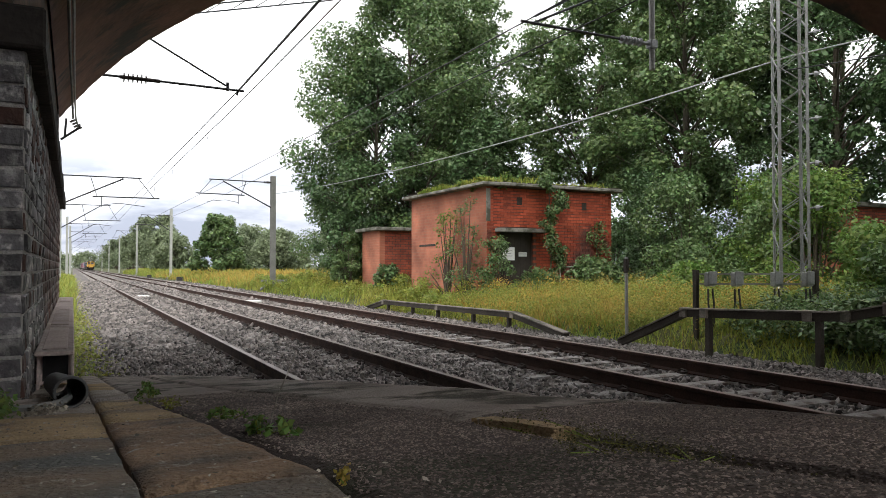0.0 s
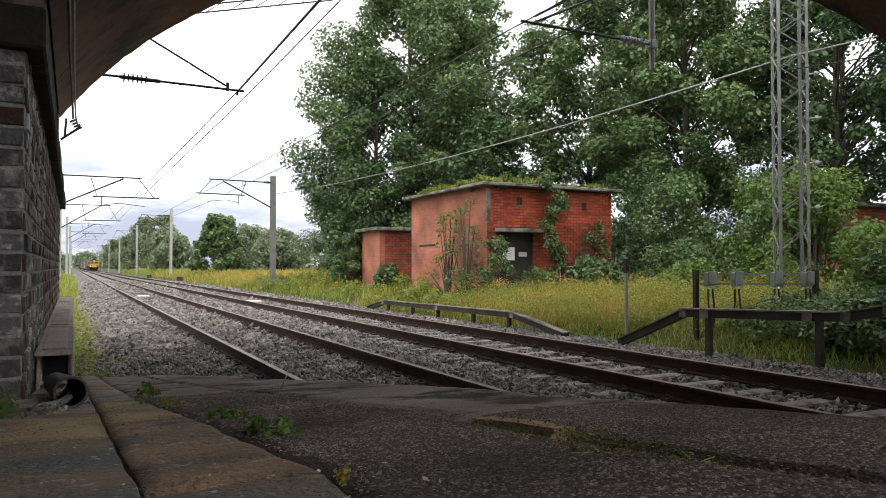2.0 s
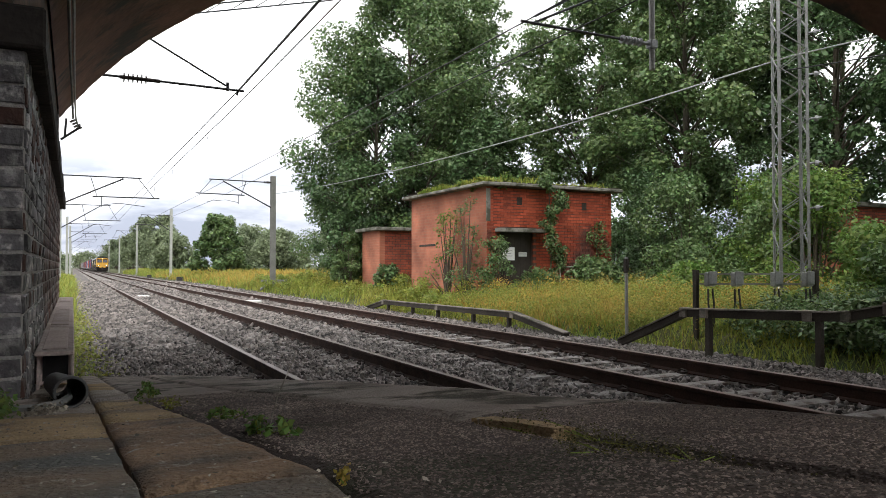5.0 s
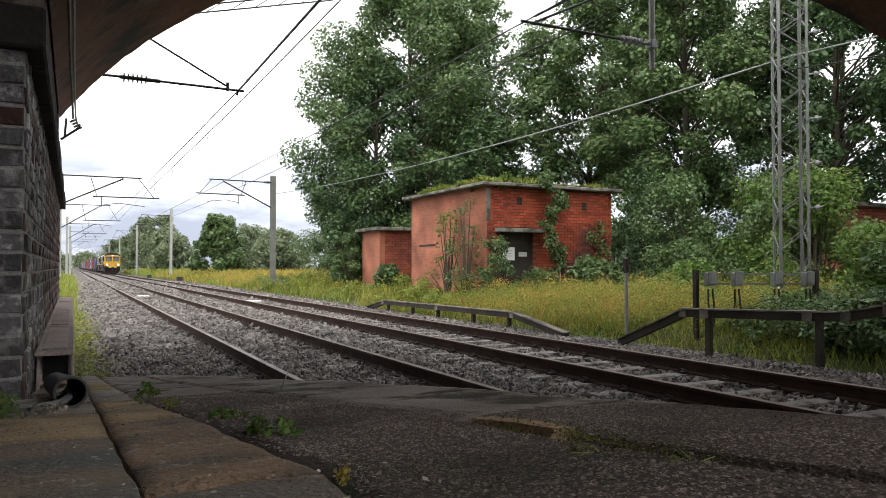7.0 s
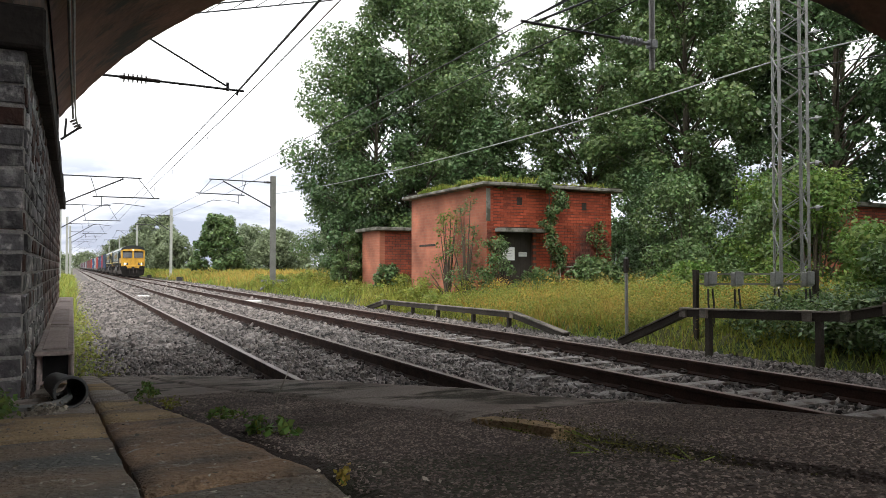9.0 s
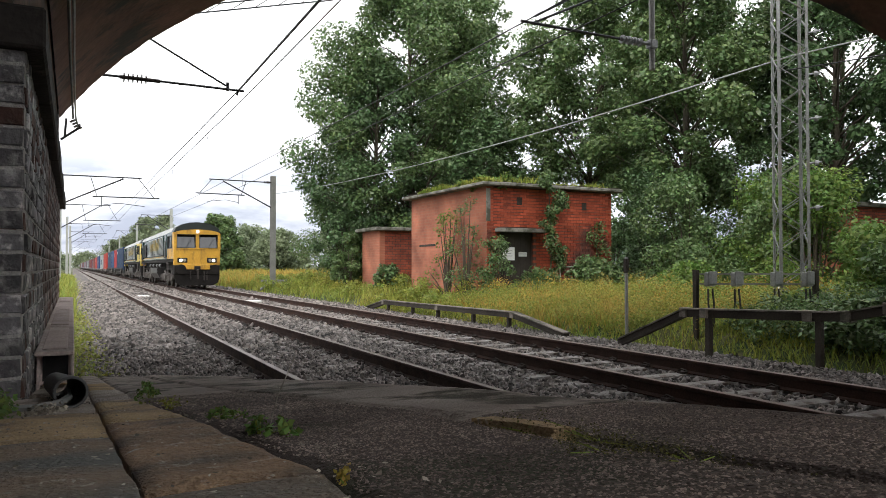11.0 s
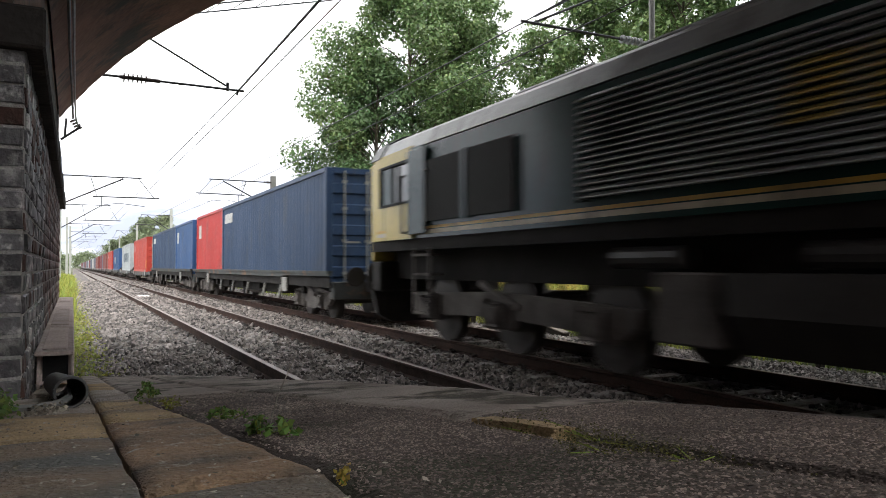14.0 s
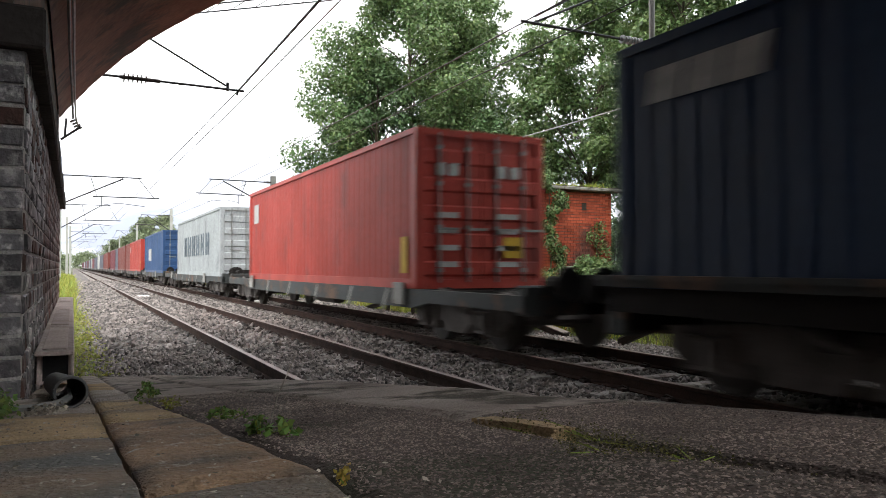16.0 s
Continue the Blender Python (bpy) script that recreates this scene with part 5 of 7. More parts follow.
def climber(x0, x1, y, z1, seed, n, label):
    rng = np.random.default_rng(seed)
    iv = thing("climbing_plant", label, "climbing plant", group="climbers on the brick building")
    bm = bmesh.new()
    cs, rs = [], []
    for k in range(30):
        z = 0.2 + (z1 - 0.2) * k / 29
        x = (x0 + x1) / 2 + 0.25 * math.sin(k * 0.5 + seed) + rng.uniform(-1, 1) * (x1 - x0) * 0.35
        cs.append((x, y - 0.1 - rng.uniform(0, 0.22), z))
        rs.append(rng.uniform(0.12, 0.3))
    limb(bm, [((x0 + x1) / 2, y - 0.05, 0.1), ((x0 + x1) / 2 + 0.1, y - 0.06, z1 * 0.5), ((x0 + x1) / 2 - 0.05, y - 0.05, z1)], 0.03, 0.01, 5)
    part("stem", bm, M["bark"], iv)
    v, f = leaf_cloud(rng, cs, rs, n, 0.046, 1.0)
    v[:, 1] = np.minimum(v[:, 1], y - 0.01)
    part("foliage", raw_mesh("foliage", v, f, M["leaf"]), None, iv)


climber(12.9, 13.6, BY0 - 0.3, 4.1, 3, 3900, "leafy climber growing up the front wall to the roof")
climber(14.9, 15.7, BY0, 2.6, 5, 900, "sparse climber on the front wall")


def roof_growth():
    rng = np.random.default_rng(21)
    n = 9000
    x = BX0 - 0.25 + rng.uniform(0, 1, n) ** 2.0 * 4.8
    y = rng.uniform(BY0 - 0.27, BY0 + 4.5, n)
    clump = 0.5 + 0.5 * np.sin(x * 3.1 + np.sin(y * 2.3)) * np.sin(y * 2.7 + x)
    h = rng.uniform(0.04, 0.36, n) * (0.25 + 0.75 * clump)
    return grass_mesh("roof_grass", rng, x, y, np.full(n, BZ + 0.09), h, 0.016, M["grass"])


def grass_mesh(name, rng, x, y, z, h, w, material):
    """Bent blades: two segments each."""
    n = len(x)
    a = rng.uniform(0, 6.283, n)
    lean = rng.uniform(0.2, 1.1, n) * h
    dx, dy = np.cos(a), np.sin(a)
    wx, wy = -dy * w * rng.uniform(0.6, 1.4, n), dx * w * rng.uniform(0.6, 1.4, n)
    p0 = np.stack([x - wx, y - wy, z], -1)
    p1 = np.stack([x + wx, y + wy, z], -1)
    p2 = np.stack([x + dx * lean * 0.35 + wx * 0.7, y + dy * lean * 0.35 + wy * 0.7, z + h * 0.6], -1)
    p3 = np.stack([x + dx * lean * 0.35 - wx * 0.7, y + dy * lean * 0.35 - wy * 0.7, z + h * 0.6], -1)
    p4 = np.stack([x + dx * lean, y + dy * lean, z + h], -1)
    v = np.stack([p0, p1, p2, p3, p4], 1).reshape(-1, 3)
    b = np.arange(n)[:, None] * 5
    tri = np.concatenate([b + np.array([[0, 1, 2]]), b + np.array([[0, 2, 3]]), b + np.array([[3, 2, 4]])])
    return raw_mesh(name, v, tri, material)


rngr = np.random.default_rng(42)
cr = [(BX0 - 0.2 + 1.5 * rngr.uniform(0, 1) ** 1.6, BY0 - 0.25 + 1.9 * rngr.uniform(0, 1), BZ + rngr.uniform(-0.05, 0.3)) for _ in range(26)]
vr, fr = leaf_cloud(rngr, cr, rngr.uniform(0.1, 0.26, 26), 2600, 0.036, 0.8)
solo("roof_shrub", raw_mesh("roof_shrub", vr, fr, M["leaf_light"]), M["leaf_light"], "low green shrub spilling over the roof corner", "shrub")
tagged(new("roof_grass", roof_growth()), "green grass and moss growing on the flat roof", "grass", kind="stuff")


def meadow(name, seed, x0, x1, y0, y1, n, h0, h1, material, label, dry=False, patchy=0.0):
    rng = np.random.default_rng(seed)
    x, y = rng.uniform(x0, x1, n), rng.uniform(y0, y1, n)
    keep = ~((x > BX0 - 0.02) & (x < BX1) & (y > BY0) & (y < BY1))
    keep &= (x < 5) | (x > 8.5 + 0.75 * np.clip((12.5 - y) / 4.0, 0, 1))
    if patchy:
        k = np.sin(x * 1.1 + 0.6 * np.sin(y * 0.7)) * np.sin(y * 0.55 + x * 0.3) + rng.normal(0, 0.35, n)
        keep &= k > 0.55 - patchy
    x, y = x[keep], y[keep]
    z = np.array([ground_z(a, b) for a, b in zip(x, y)]) - 0.02
    h = rng.uniform(h0, h1, len(x))
    w = 0.006 + 0.00035 * np.sqrt(x * x + y * y)
    tagged(new(name, grass_mesh(name, rng, x, y, z, h, w, material)), label, "grass", kind="stuff")


meadow("meadow_grass", 1, 8.6, 17, 7, 24, 56000, 0.06, 0.24, M["grass"], "rank green and yellow grass beside the line")
meadow("meadow_grass", 2, 8.9, 24, 24, 60, 42000, 0.12, 0.45, M["grass"], "rank green grass farther along the line")
meadow("dry_grass", 3, 9.0, 14.5, 9, 19, 13000, 0.12, 0.38, M["grass_dry"], "tall dry orange-yellow grass before the building", patchy=0.75)
meadow("dry_grass", 4, 9.0, 16, 42, 95, 9000, 0.3, 0.8, M["grass_dry"], "dry yellow grass along the far verge", patchy=0.8)
meadow("verge_grass", 5, 9.0, 22, 60, 160, 22000, 0.3, 0.8, M["grass"], "green grass on the far verge")
meadow("shade_grass", 8, 8.6, 13.5, 2.5, 8.6, 9000, 0.06, 0.26, M["grass"], "short grass in the shade of the bridge")
meadow("cess_grass", 6, -0.9, 0.46, 8.8, 24, 10000, 0.04, 0.2, M["grass"], "yellow-green grass strip along the wall foot", patchy=1.2)
meadow("cess_grass", 7, -2.5, 0.1, 20, 90, 9000, 0.2, 0.8, M["grass"], "rank grass along the near side of the line", patchy=1.0)



def herbs(seed, x0, x1, y0, y1, n, material, label, zmax=0.4, leaf=0.03):
    """Low broad-leaved herbs among the grass."""
    rng = np.random.default_rng(seed)
    k = n // 60
    cx, cy = rng.uniform(x0, x1, k), rng.uniform(y0, y1, k)
    keep = ~((cx > BX0 - 0.2) & (cx < BX1) & (cy > BY0 - 0.1) & (cy < BY1))
    keep &= (cx < 5) | (cx > 8.85 + 0.75 * np.clip((12.5 - cy) / 4.0, 0, 1))
    cs = [(a, b, ground_z(a, b) + rng.uniform(0.05, zmax)) for a, b in zip(cx[keep], cy[keep])]
    v, f = leaf_cloud(rng, cs, rng.uniform(0.12, 0.34, len(cs)), n, leaf, 0.8)
    tagged(new("herb_cover", raw_mesh("herb_cover", v, f, material)), label, "herbs", kind="stuff")


herbs(31, 8.75, 17.0, 7.0, 19.0, 105000, M["herb"], "low green and yellow herbs among the grass", 0.36, 0.022)
herbs(32, 9.2, 14.0, 9.0, 18.0, 10000, M["grass_dry"], "yellowing seed heads among the grass", 0.6, 0.02)
herbs(33, 9.0, 16.0, 19.0, 45.0, 24000, M["herb"], "low green herbs farther along the verge", 0.5, 0.05)
herbs(34, 8.7, 13.5, 3.0, 8.8, 60000, M["leaf"], "dark bramble leaves under the cable route", 0.4, 0.035)
herbs(35, -0.8, 0.4, 8.8, 24.0, 7000, M["herb"], "low yellow-green herbs along the wall foot", 0.25, 0.025)

# far hedges and trees down the line, most with haze painted into the leaves
HEDGE = "distant pale green tree beside the railway"
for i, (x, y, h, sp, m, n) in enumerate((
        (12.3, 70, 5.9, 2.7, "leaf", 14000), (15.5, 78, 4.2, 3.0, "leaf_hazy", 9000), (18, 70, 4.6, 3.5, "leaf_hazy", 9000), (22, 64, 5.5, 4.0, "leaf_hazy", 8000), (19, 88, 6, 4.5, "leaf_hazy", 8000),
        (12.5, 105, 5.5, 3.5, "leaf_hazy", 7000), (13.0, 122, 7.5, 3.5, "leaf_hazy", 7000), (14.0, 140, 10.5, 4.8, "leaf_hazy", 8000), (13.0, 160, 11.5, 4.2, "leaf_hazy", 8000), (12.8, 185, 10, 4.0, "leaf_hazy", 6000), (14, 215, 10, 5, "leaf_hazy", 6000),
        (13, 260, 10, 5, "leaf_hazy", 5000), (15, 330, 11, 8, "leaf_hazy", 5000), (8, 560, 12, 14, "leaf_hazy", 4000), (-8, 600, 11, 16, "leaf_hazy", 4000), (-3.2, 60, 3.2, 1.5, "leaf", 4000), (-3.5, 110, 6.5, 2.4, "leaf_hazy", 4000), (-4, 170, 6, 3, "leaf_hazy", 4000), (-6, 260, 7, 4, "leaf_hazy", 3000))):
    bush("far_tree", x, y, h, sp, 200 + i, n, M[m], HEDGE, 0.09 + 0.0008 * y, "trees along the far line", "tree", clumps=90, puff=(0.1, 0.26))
# dark wood behind everything
rngw = np.random.default_rng(77)
cw = [(rngw.uniform(30, 48), rngw.uniform(-5, 60), rngw.uniform(0.5, 4.5)) for _ in range(160)]
vw, fw = leaf_cloud(rngw, cw, rngw.uniform(1.2, 2.4, 160), 30000, 0.2)
tagged(new("far_wood", raw_mesh("far_wood", vw, fw, M["leaf_dark"])), "dark undergrowth of the wood behind the buildings", "wood", kind="stuff")


# ---- weeds in the joints of the ramp ----
def weed(x, y, h, spread, seed, n, material, label, leaf=0.012):
    rng = np.random.default_rng(seed)
    z0 = ramp_z(y) - 0.004
    w = thing("weed", label, "weed", pose(x, y, z0), group="weeds in the paving joints")
    cs = [(rng.normal(0, spread * 0.4), rng.normal(0, spread * 0.9), rng.uniform(0.15, 1) * h) for _ in range(14)]
    bm = bmesh.new()
    for c in cs[::2]:
        limb(bm, [(c[0] * 0.2, c[1] * 0.2, 0), (c[0] * 0.7, c[1] * 0.7, c[2] * 0.7), c], 0.0014, 0.0006, 4)
    part("stem_frame", bm, M["grass"], w)
    v, f = leaf_cloud(rng, cs, np.full(14, spread * 0.45), n, leaf, 0.7)
    v[:, 2] = np.maximum(v[:, 2], 0.001)
    part("leaves", raw_mesh("leaves", v, f, material), None, w)


weed(0.262, 2.89, 0.05, 0.05, 1, 170, M["leaf_light"], "small green weed sprouting from a paving joint", 0.008)
weed(0.27, 2.3, 0.02, 0.06, 2, 120, M["grass"], "low weeds along a paving joint", 0.006)
weed(0.318, 1.72, 0.03, 0.03, 3, 150, M["leaf_light"], "small green weed sprouting from a paving joint", 0.006)
weed(0.305, 1.33, 0.034, 0.032, 4, 70, M["leaf_light"], "bright round-leaved weed in a paving joint", 0.009)
weed(0.345, 1.27, 0.032, 0.022, 5, 40, M["leaf_light"], "bright round-leaved weed in a paving joint", 0.009)
weed(0.62, 0.76, 0.004, 0.06, 12, 900, M["moss"], "olive moss spreading over the asphalt", 0.0019)
weed(0.64, 0.62, 0.004, 0.045, 13, 600, M["moss"], "olive moss spreading over the asphalt", 0.0019)
weed(0.277, 0.79, 0.02, 0.012, 6, 60, M["grass_dry"], "withered brown weed in a paving joint", 0.004)
weed(-0.19, 2.46, 0.06, 0.10, 7, 600, M["leaf_light"], "tuft of green weed at the wall foot", 0.010)
weed(0.665, 1.0, 0.006, 0.06, 8, 500, M["moss"], "moss along the edge of the asphalt", 0.0022)
weed(0.68, 0.84, 0.006, 0.06, 9, 500, M["moss"], "moss along the edge of the asphalt", 0.0022)
weed(-0.06, 2.42, 0.016, 0.07, 10, 500, M["litter"], "heap of grit and dead leaves at the wall foot", 0.007)
weed(0.0, 2.9, 0.015, 0.08, 11, 260, M["soil"], "scatter of dark soil by the duct", 0.008)
st = thing("grass_stalk", "single dry grass stalk leaning from a joint", "grass stalk")
tube("stalk", [(0.325, 1.35, ramp_z(1.35)), (0.36, 1.42, ramp_z(1.4) + 0.06), (0.42, 1.52, ramp_z(1.5) + 0.13)], 0.0011, M["litter"], st)


def litter():
    """Flecks of grit, leaf and stone lying on the slabs."""
    rng = np.random.default_rng(55)
    n = 3200
    x, y = rng.uniform(-0.55, 0.34, n), 0.4 + 3.2 * rng.uniform(0, 1, n) ** 1.6
    v, f = leaf_cloud(rng, np.zeros((1, 3)), np.full(1, 0.001), n, 0.0058, 0.5)
    v = v.reshape(n, 4, 3) * rng.uniform(0.2, 1.0, (n, 1, 1)) ** 1.7 * 0.95
    z = np.array([ramp_z(float(b)) for b in y]) + 0.0115
    v = v * np.array([1, 1, 0.4]) + np.stack([x, y, z], -1)[:, None]
    tagged(new("paving_litter", raw_mesh("paving_litter", v.reshape(-1, 3), f, M["litter"])), "pale grit and leaf flecks scattered on the slabs", "litter", kind="stuff")


litter()
# ---- bricks of the abutment ----
def brick_shapes(w, h, d, count, seed):
    out = []
    rnd = random.Random(seed)
    for k in range(count):
        bm = bmesh.new()
        r = bmesh.ops.create_cube(bm, size=1.0)
        for v in r["verts"]:
            v.co = (v.co.x * w, v.co.y * d, v.co.z * h)
        es = [e for e in bm.edges if all(v.co.y < 0 for v in e.verts)]
        bmesh.ops.bevel(bm, geom=es, offset=0.006, segments=1, affect="EDGES")
        for v in bm.verts:
            v.co += Vector((rnd.uniform(-1, 1), rnd.uniform(-1, 1), rnd.uniform(-1, 1))) * 0.0045
        me = mesh_of(bm, "brick")
        out.append(me)
    return out


def lay_bricks():
    """English bond, faces proud of the mortar: the wall along the line and the end that faces the ramp."""
    course, rnd = 0.092, random.Random(17)
    kinds = {}
    for key, w in (("s", 0.209), ("h", 0.097)):
        for mk in ("blue_brick", "red_brick_worn"):
            ms = brick_shapes(w, course - 0.016, 0.09, 4, 5 if key == "s" else 9)
            for m in ms:
                m.materials.append(M[mk])
            kinds[key, mk] = ms
    rest_v, rest_f = [], []
    k = 0
    z = 0.02
    while z < COPE_Z - 0.04:
        key = "s" if k % 2 else "h"
        w = 0.226 if key == "s" else 0.113
        zc = z + course / 2
        # along the line: the outer face looks along +x
        y = WALL_Y0 + (0.0 if key == "h" else 0.113)
        while y < WALL_Y1 - 0.05:
            yc = y + w / 2
            proud = rnd.uniform(-0.004, 0.007)
            if yc < 6.2 and z > 0.25:
                mk = "red_brick_worn" if rnd.random() < (0.4 if 1.55 < z < 1.9 else 0.10) else "blue_brick"
                o = part("brick", rnd.choice(kinds[key, mk]), None, wall)
                o.matrix_basis = pose(WALL_X - 0.045 + proud, yc, zc, 0, rnd.uniform(-0.8, 0.8), 90 + rnd.uniform(-0.8, 0.8))
            else:
                hw, hh, x1 = w / 2 - 0.006, course / 2 - 0.0055, WALL_X + proud
                b = len(rest_v)
                rest_v += [(WALL_X - 0.05, yc - hw, zc - hh), (WALL_X - 0.05, yc + hw, zc - hh), (WALL_X - 0.05, yc + hw, zc + hh), (WALL_X - 0.05, yc - hw, zc + hh),
                           (x1, yc - hw, zc - hh), (x1, yc + hw, zc - hh), (x1, yc + hw, zc + hh), (x1, yc - hw, zc + hh)]
                rest_f += [(b + 4, b + 5, b + 6, b + 7), (b, b + 1, b + 5, b + 4), (b + 1, b + 2, b + 6, b + 5), (b + 2, b + 3, b + 7, b + 6), (b + 3, b, b + 4, b + 7)]
            y += w
        # end face, looking towards the ramp; bonds alternate at the corner
        key2 = "h" if key == "s" else "s"
        w2 = 0.226 if key2 == "s" else 0.113
        x = WALL_X
        while x > -1.0 and z > 0.25:
            mk = "red_brick_worn" if rnd.random() < (0.5 if 1.65 < z < 1.9 else 0.0) else "blue_brick"
            o = part("brick", rnd.choice(kinds[key2, mk]), None, wall)
            o.matrix_basis = pose(x - w2 / 2, WALL_Y0 + 0.045 - rnd.uniform(0.0, 0.009) - 0.002, zc, rnd.uniform(-0.8, 0.8), 0, rnd.uniform(-0.8, 0.8))
            x -= w2
        z += course
        k += 1
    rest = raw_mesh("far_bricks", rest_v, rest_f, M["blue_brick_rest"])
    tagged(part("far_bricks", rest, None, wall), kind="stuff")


lay_bricks()
# ---- train: materials ----
def paint(name, c, rough=0.45, dirt=(0.06, 0.05, 0.045), amount=0.3, spec=0.5):
    return mat(name, c, [k * 0.78 for k in c], rough, scale=1.2, fine=30, bump=0.05, spec=spec, stain=dirt, stain_scale=1.6, stain_amount=amount, stretch=(1, 1, 0.35))


M["loco_green"] = paint("dark_green_paint", (0.010, 0.045, 0.037), 0.2, (0.022, 0.026, 0.024), 0.25, 0.2)
M["loco_grey_green"] = paint("weathered_green_paint", (0.013, 0.05, 0.043), 0.22, (0.024, 0.03, 0.028), 0.25, 0.22)
M["loco_yellow"] = paint("warning_yellow_paint", (0.66, 0.36, 0.04), 0.4, (0.20, 0.10, 0.025), 0.35)
M["loco_lime"] = paint("pale_yellow_paint", (0.60, 0.45, 0.07), 0.4, (0.32, 0.25, 0.06), 0.25)
# roof grey is lightened to carry the sky reflected on the curve
M["loco_roof"] = paint("sky_pale_roof_paint", (0.36, 0.37, 0.37), 0.5, (0.12, 0.12, 0.11), 0.35)
M["dome"] = paint("sooty_dome_paint", (0.014, 0.02, 0.018), 0.5, (0.01, 0.01, 0.01), 0.3)
# louvres painted pale: the sky's reflection on dark slats is in the colour
M["louvre"] = paint("louvre_paint", (0.42, 0.44, 0.44), 0.35, (0.08, 0.08, 0.08), 0.25, 0.4)
M["louvre_green"] = paint("sky_silvered_louvre_paint", (0.40, 0.43, 0.43), 0.3, (0.06, 0.065, 0.065), 0.25, 0.5)
M["cream"] = paint("cream_lining", (0.55, 0.48, 0.32), 0.5)
M["letter_yellow"] = paint("yellow_lettering", (0.62, 0.36, 0.04), 0.5)
M["letter_pale"] = paint("faded_yellow_lettering", (0.54, 0.39, 0.10), 0.5)
M["under"] = mat("underframe_grime", (0.02, 0.017, 0.016), (0.011, 0.01, 0.009), 0.85, spec=0.2, scale=2.5, fine=30, bump=0.3)
M["under_grey"] = mat("dusty_bogie", (0.15, 0.135, 0.125), (0.06, 0.053, 0.05), 0.85, spec=0.3, scale=3, fine=30, bump=0.3)
M["wheel"] = mat("wheel_steel", (0.065, 0.055, 0.05), (0.035, 0.03, 0.027), 0.6, 0.3, scale=4, fine=30, bump=0.1)
M["tank"] = mat("fuel_tank_grime", (0.05, 0.047, 0.046), (0.025, 0.022, 0.021), 0.4, scale=2, fine=30, bump=0.1)
M["cab_glass"] = mat("tinted_cab_glass", (0.012, 0.013, 0.016), (0.016, 0.018, 0.02), 0.05, bump=0, spec=1.0)
M["grille"] = mat("black_grille", (0.012, 0.012, 0.012), (0.025, 0.025, 0.025), 0.8, bump=0.2)
M["lamp_on"] = mat("lit_headlight", (1.0, 0.86, 0.66), (1.0, 0.9, 0.7), 0.3, bump=0, emit=60.0)
M["lamp_off"] = mat("marker_lens", (0.35, 0.32, 0.28), (0.25, 0.23, 0.2), 0.25, bump=0)
M["lamp_dim"] = mat("dim_lamp", (0.9, 0.8, 0.68), (0.8, 0.7, 0.6), 0.25, bump=0, emit=0.5)
COLOURS = {
    "navy": (0.017, 0.043, 0.10), "blue": (0.03, 0.08, 0.20), "red": (0.42, 0.035, 0.032), "orange_red": (0.42, 0.05, 0.035), "grey": (0.38, 0.41, 0.42),
    "brown": (0.20, 0.055, 0.045), "slate": (0.12, 0.13, 0.16), "maroon": (0.17, 0.035, 0.045), "pale": (0.50, 0.50, 0.48)}
for k, c in COLOURS.items():
    M["box_" + k] = paint("container_" + k, c, 0.5, [q * 0.5 + 0.02 for q in c], 0.3, 0.3)
M["deck"] = mat("wagon_deck_paint", (0.055, 0.062, 0.062), (0.035, 0.037, 0.037), 0.7, scale=2, fine=30, bump=0.2, stain=(0.15, 0.09, 0.06), stain_scale=2, stain_amount=0.35)
M["deck_light"] = mat("wagon_grey_steel", (0.33, 0.33, 0.31), (0.2, 0.19, 0.18), 0.65, scale=2, fine=30, bump=0.2, stain=(0.14, 0.09, 0.07), stain_scale=2, stain_amount=0.3)
M["logo_white"] = mat("white_logo", (0.50, 0.50, 0.48), (0.34, 0.34, 0.33), 0.6, bump=0)
M["logo_dark"] = mat("dark_logo", (0.07, 0.10, 0.13), (0.1, 0.13, 0.15), 0.6, bump=0)
M["logo_yellow"] = mat("yellow_panel", (0.62, 0.40, 0.04), (0.5, 0.3, 0.03), 0.6, bump=0)


# ---- train: builders (y runs back from the leading end, z from the rail) ----
def wheel_mesh(r):
    bm = bmesh.new()
    rod(bm, (-0.065, 0, 0), (0.065, 0, 0), r, 24)
    rod(bm, (-0.08, 0, 0), (-0.05, 0, 0), r + 0.03, 24)
    rod(bm, (0.066, 0, 0), (0.09, 0, 0), r * 0.35, 12)
    rod(bm, (0.066, 0, 0), (0.075, 0, 0), r * 0.82, 20, r * 0.7)
    me = mesh_of(bm, "wheel")
    me.materials.append(M["wheel"])
    return me


LOCO_WHEEL, WAGON_WHEEL = wheel_mesh(0.53), wheel_mesh(0.40)


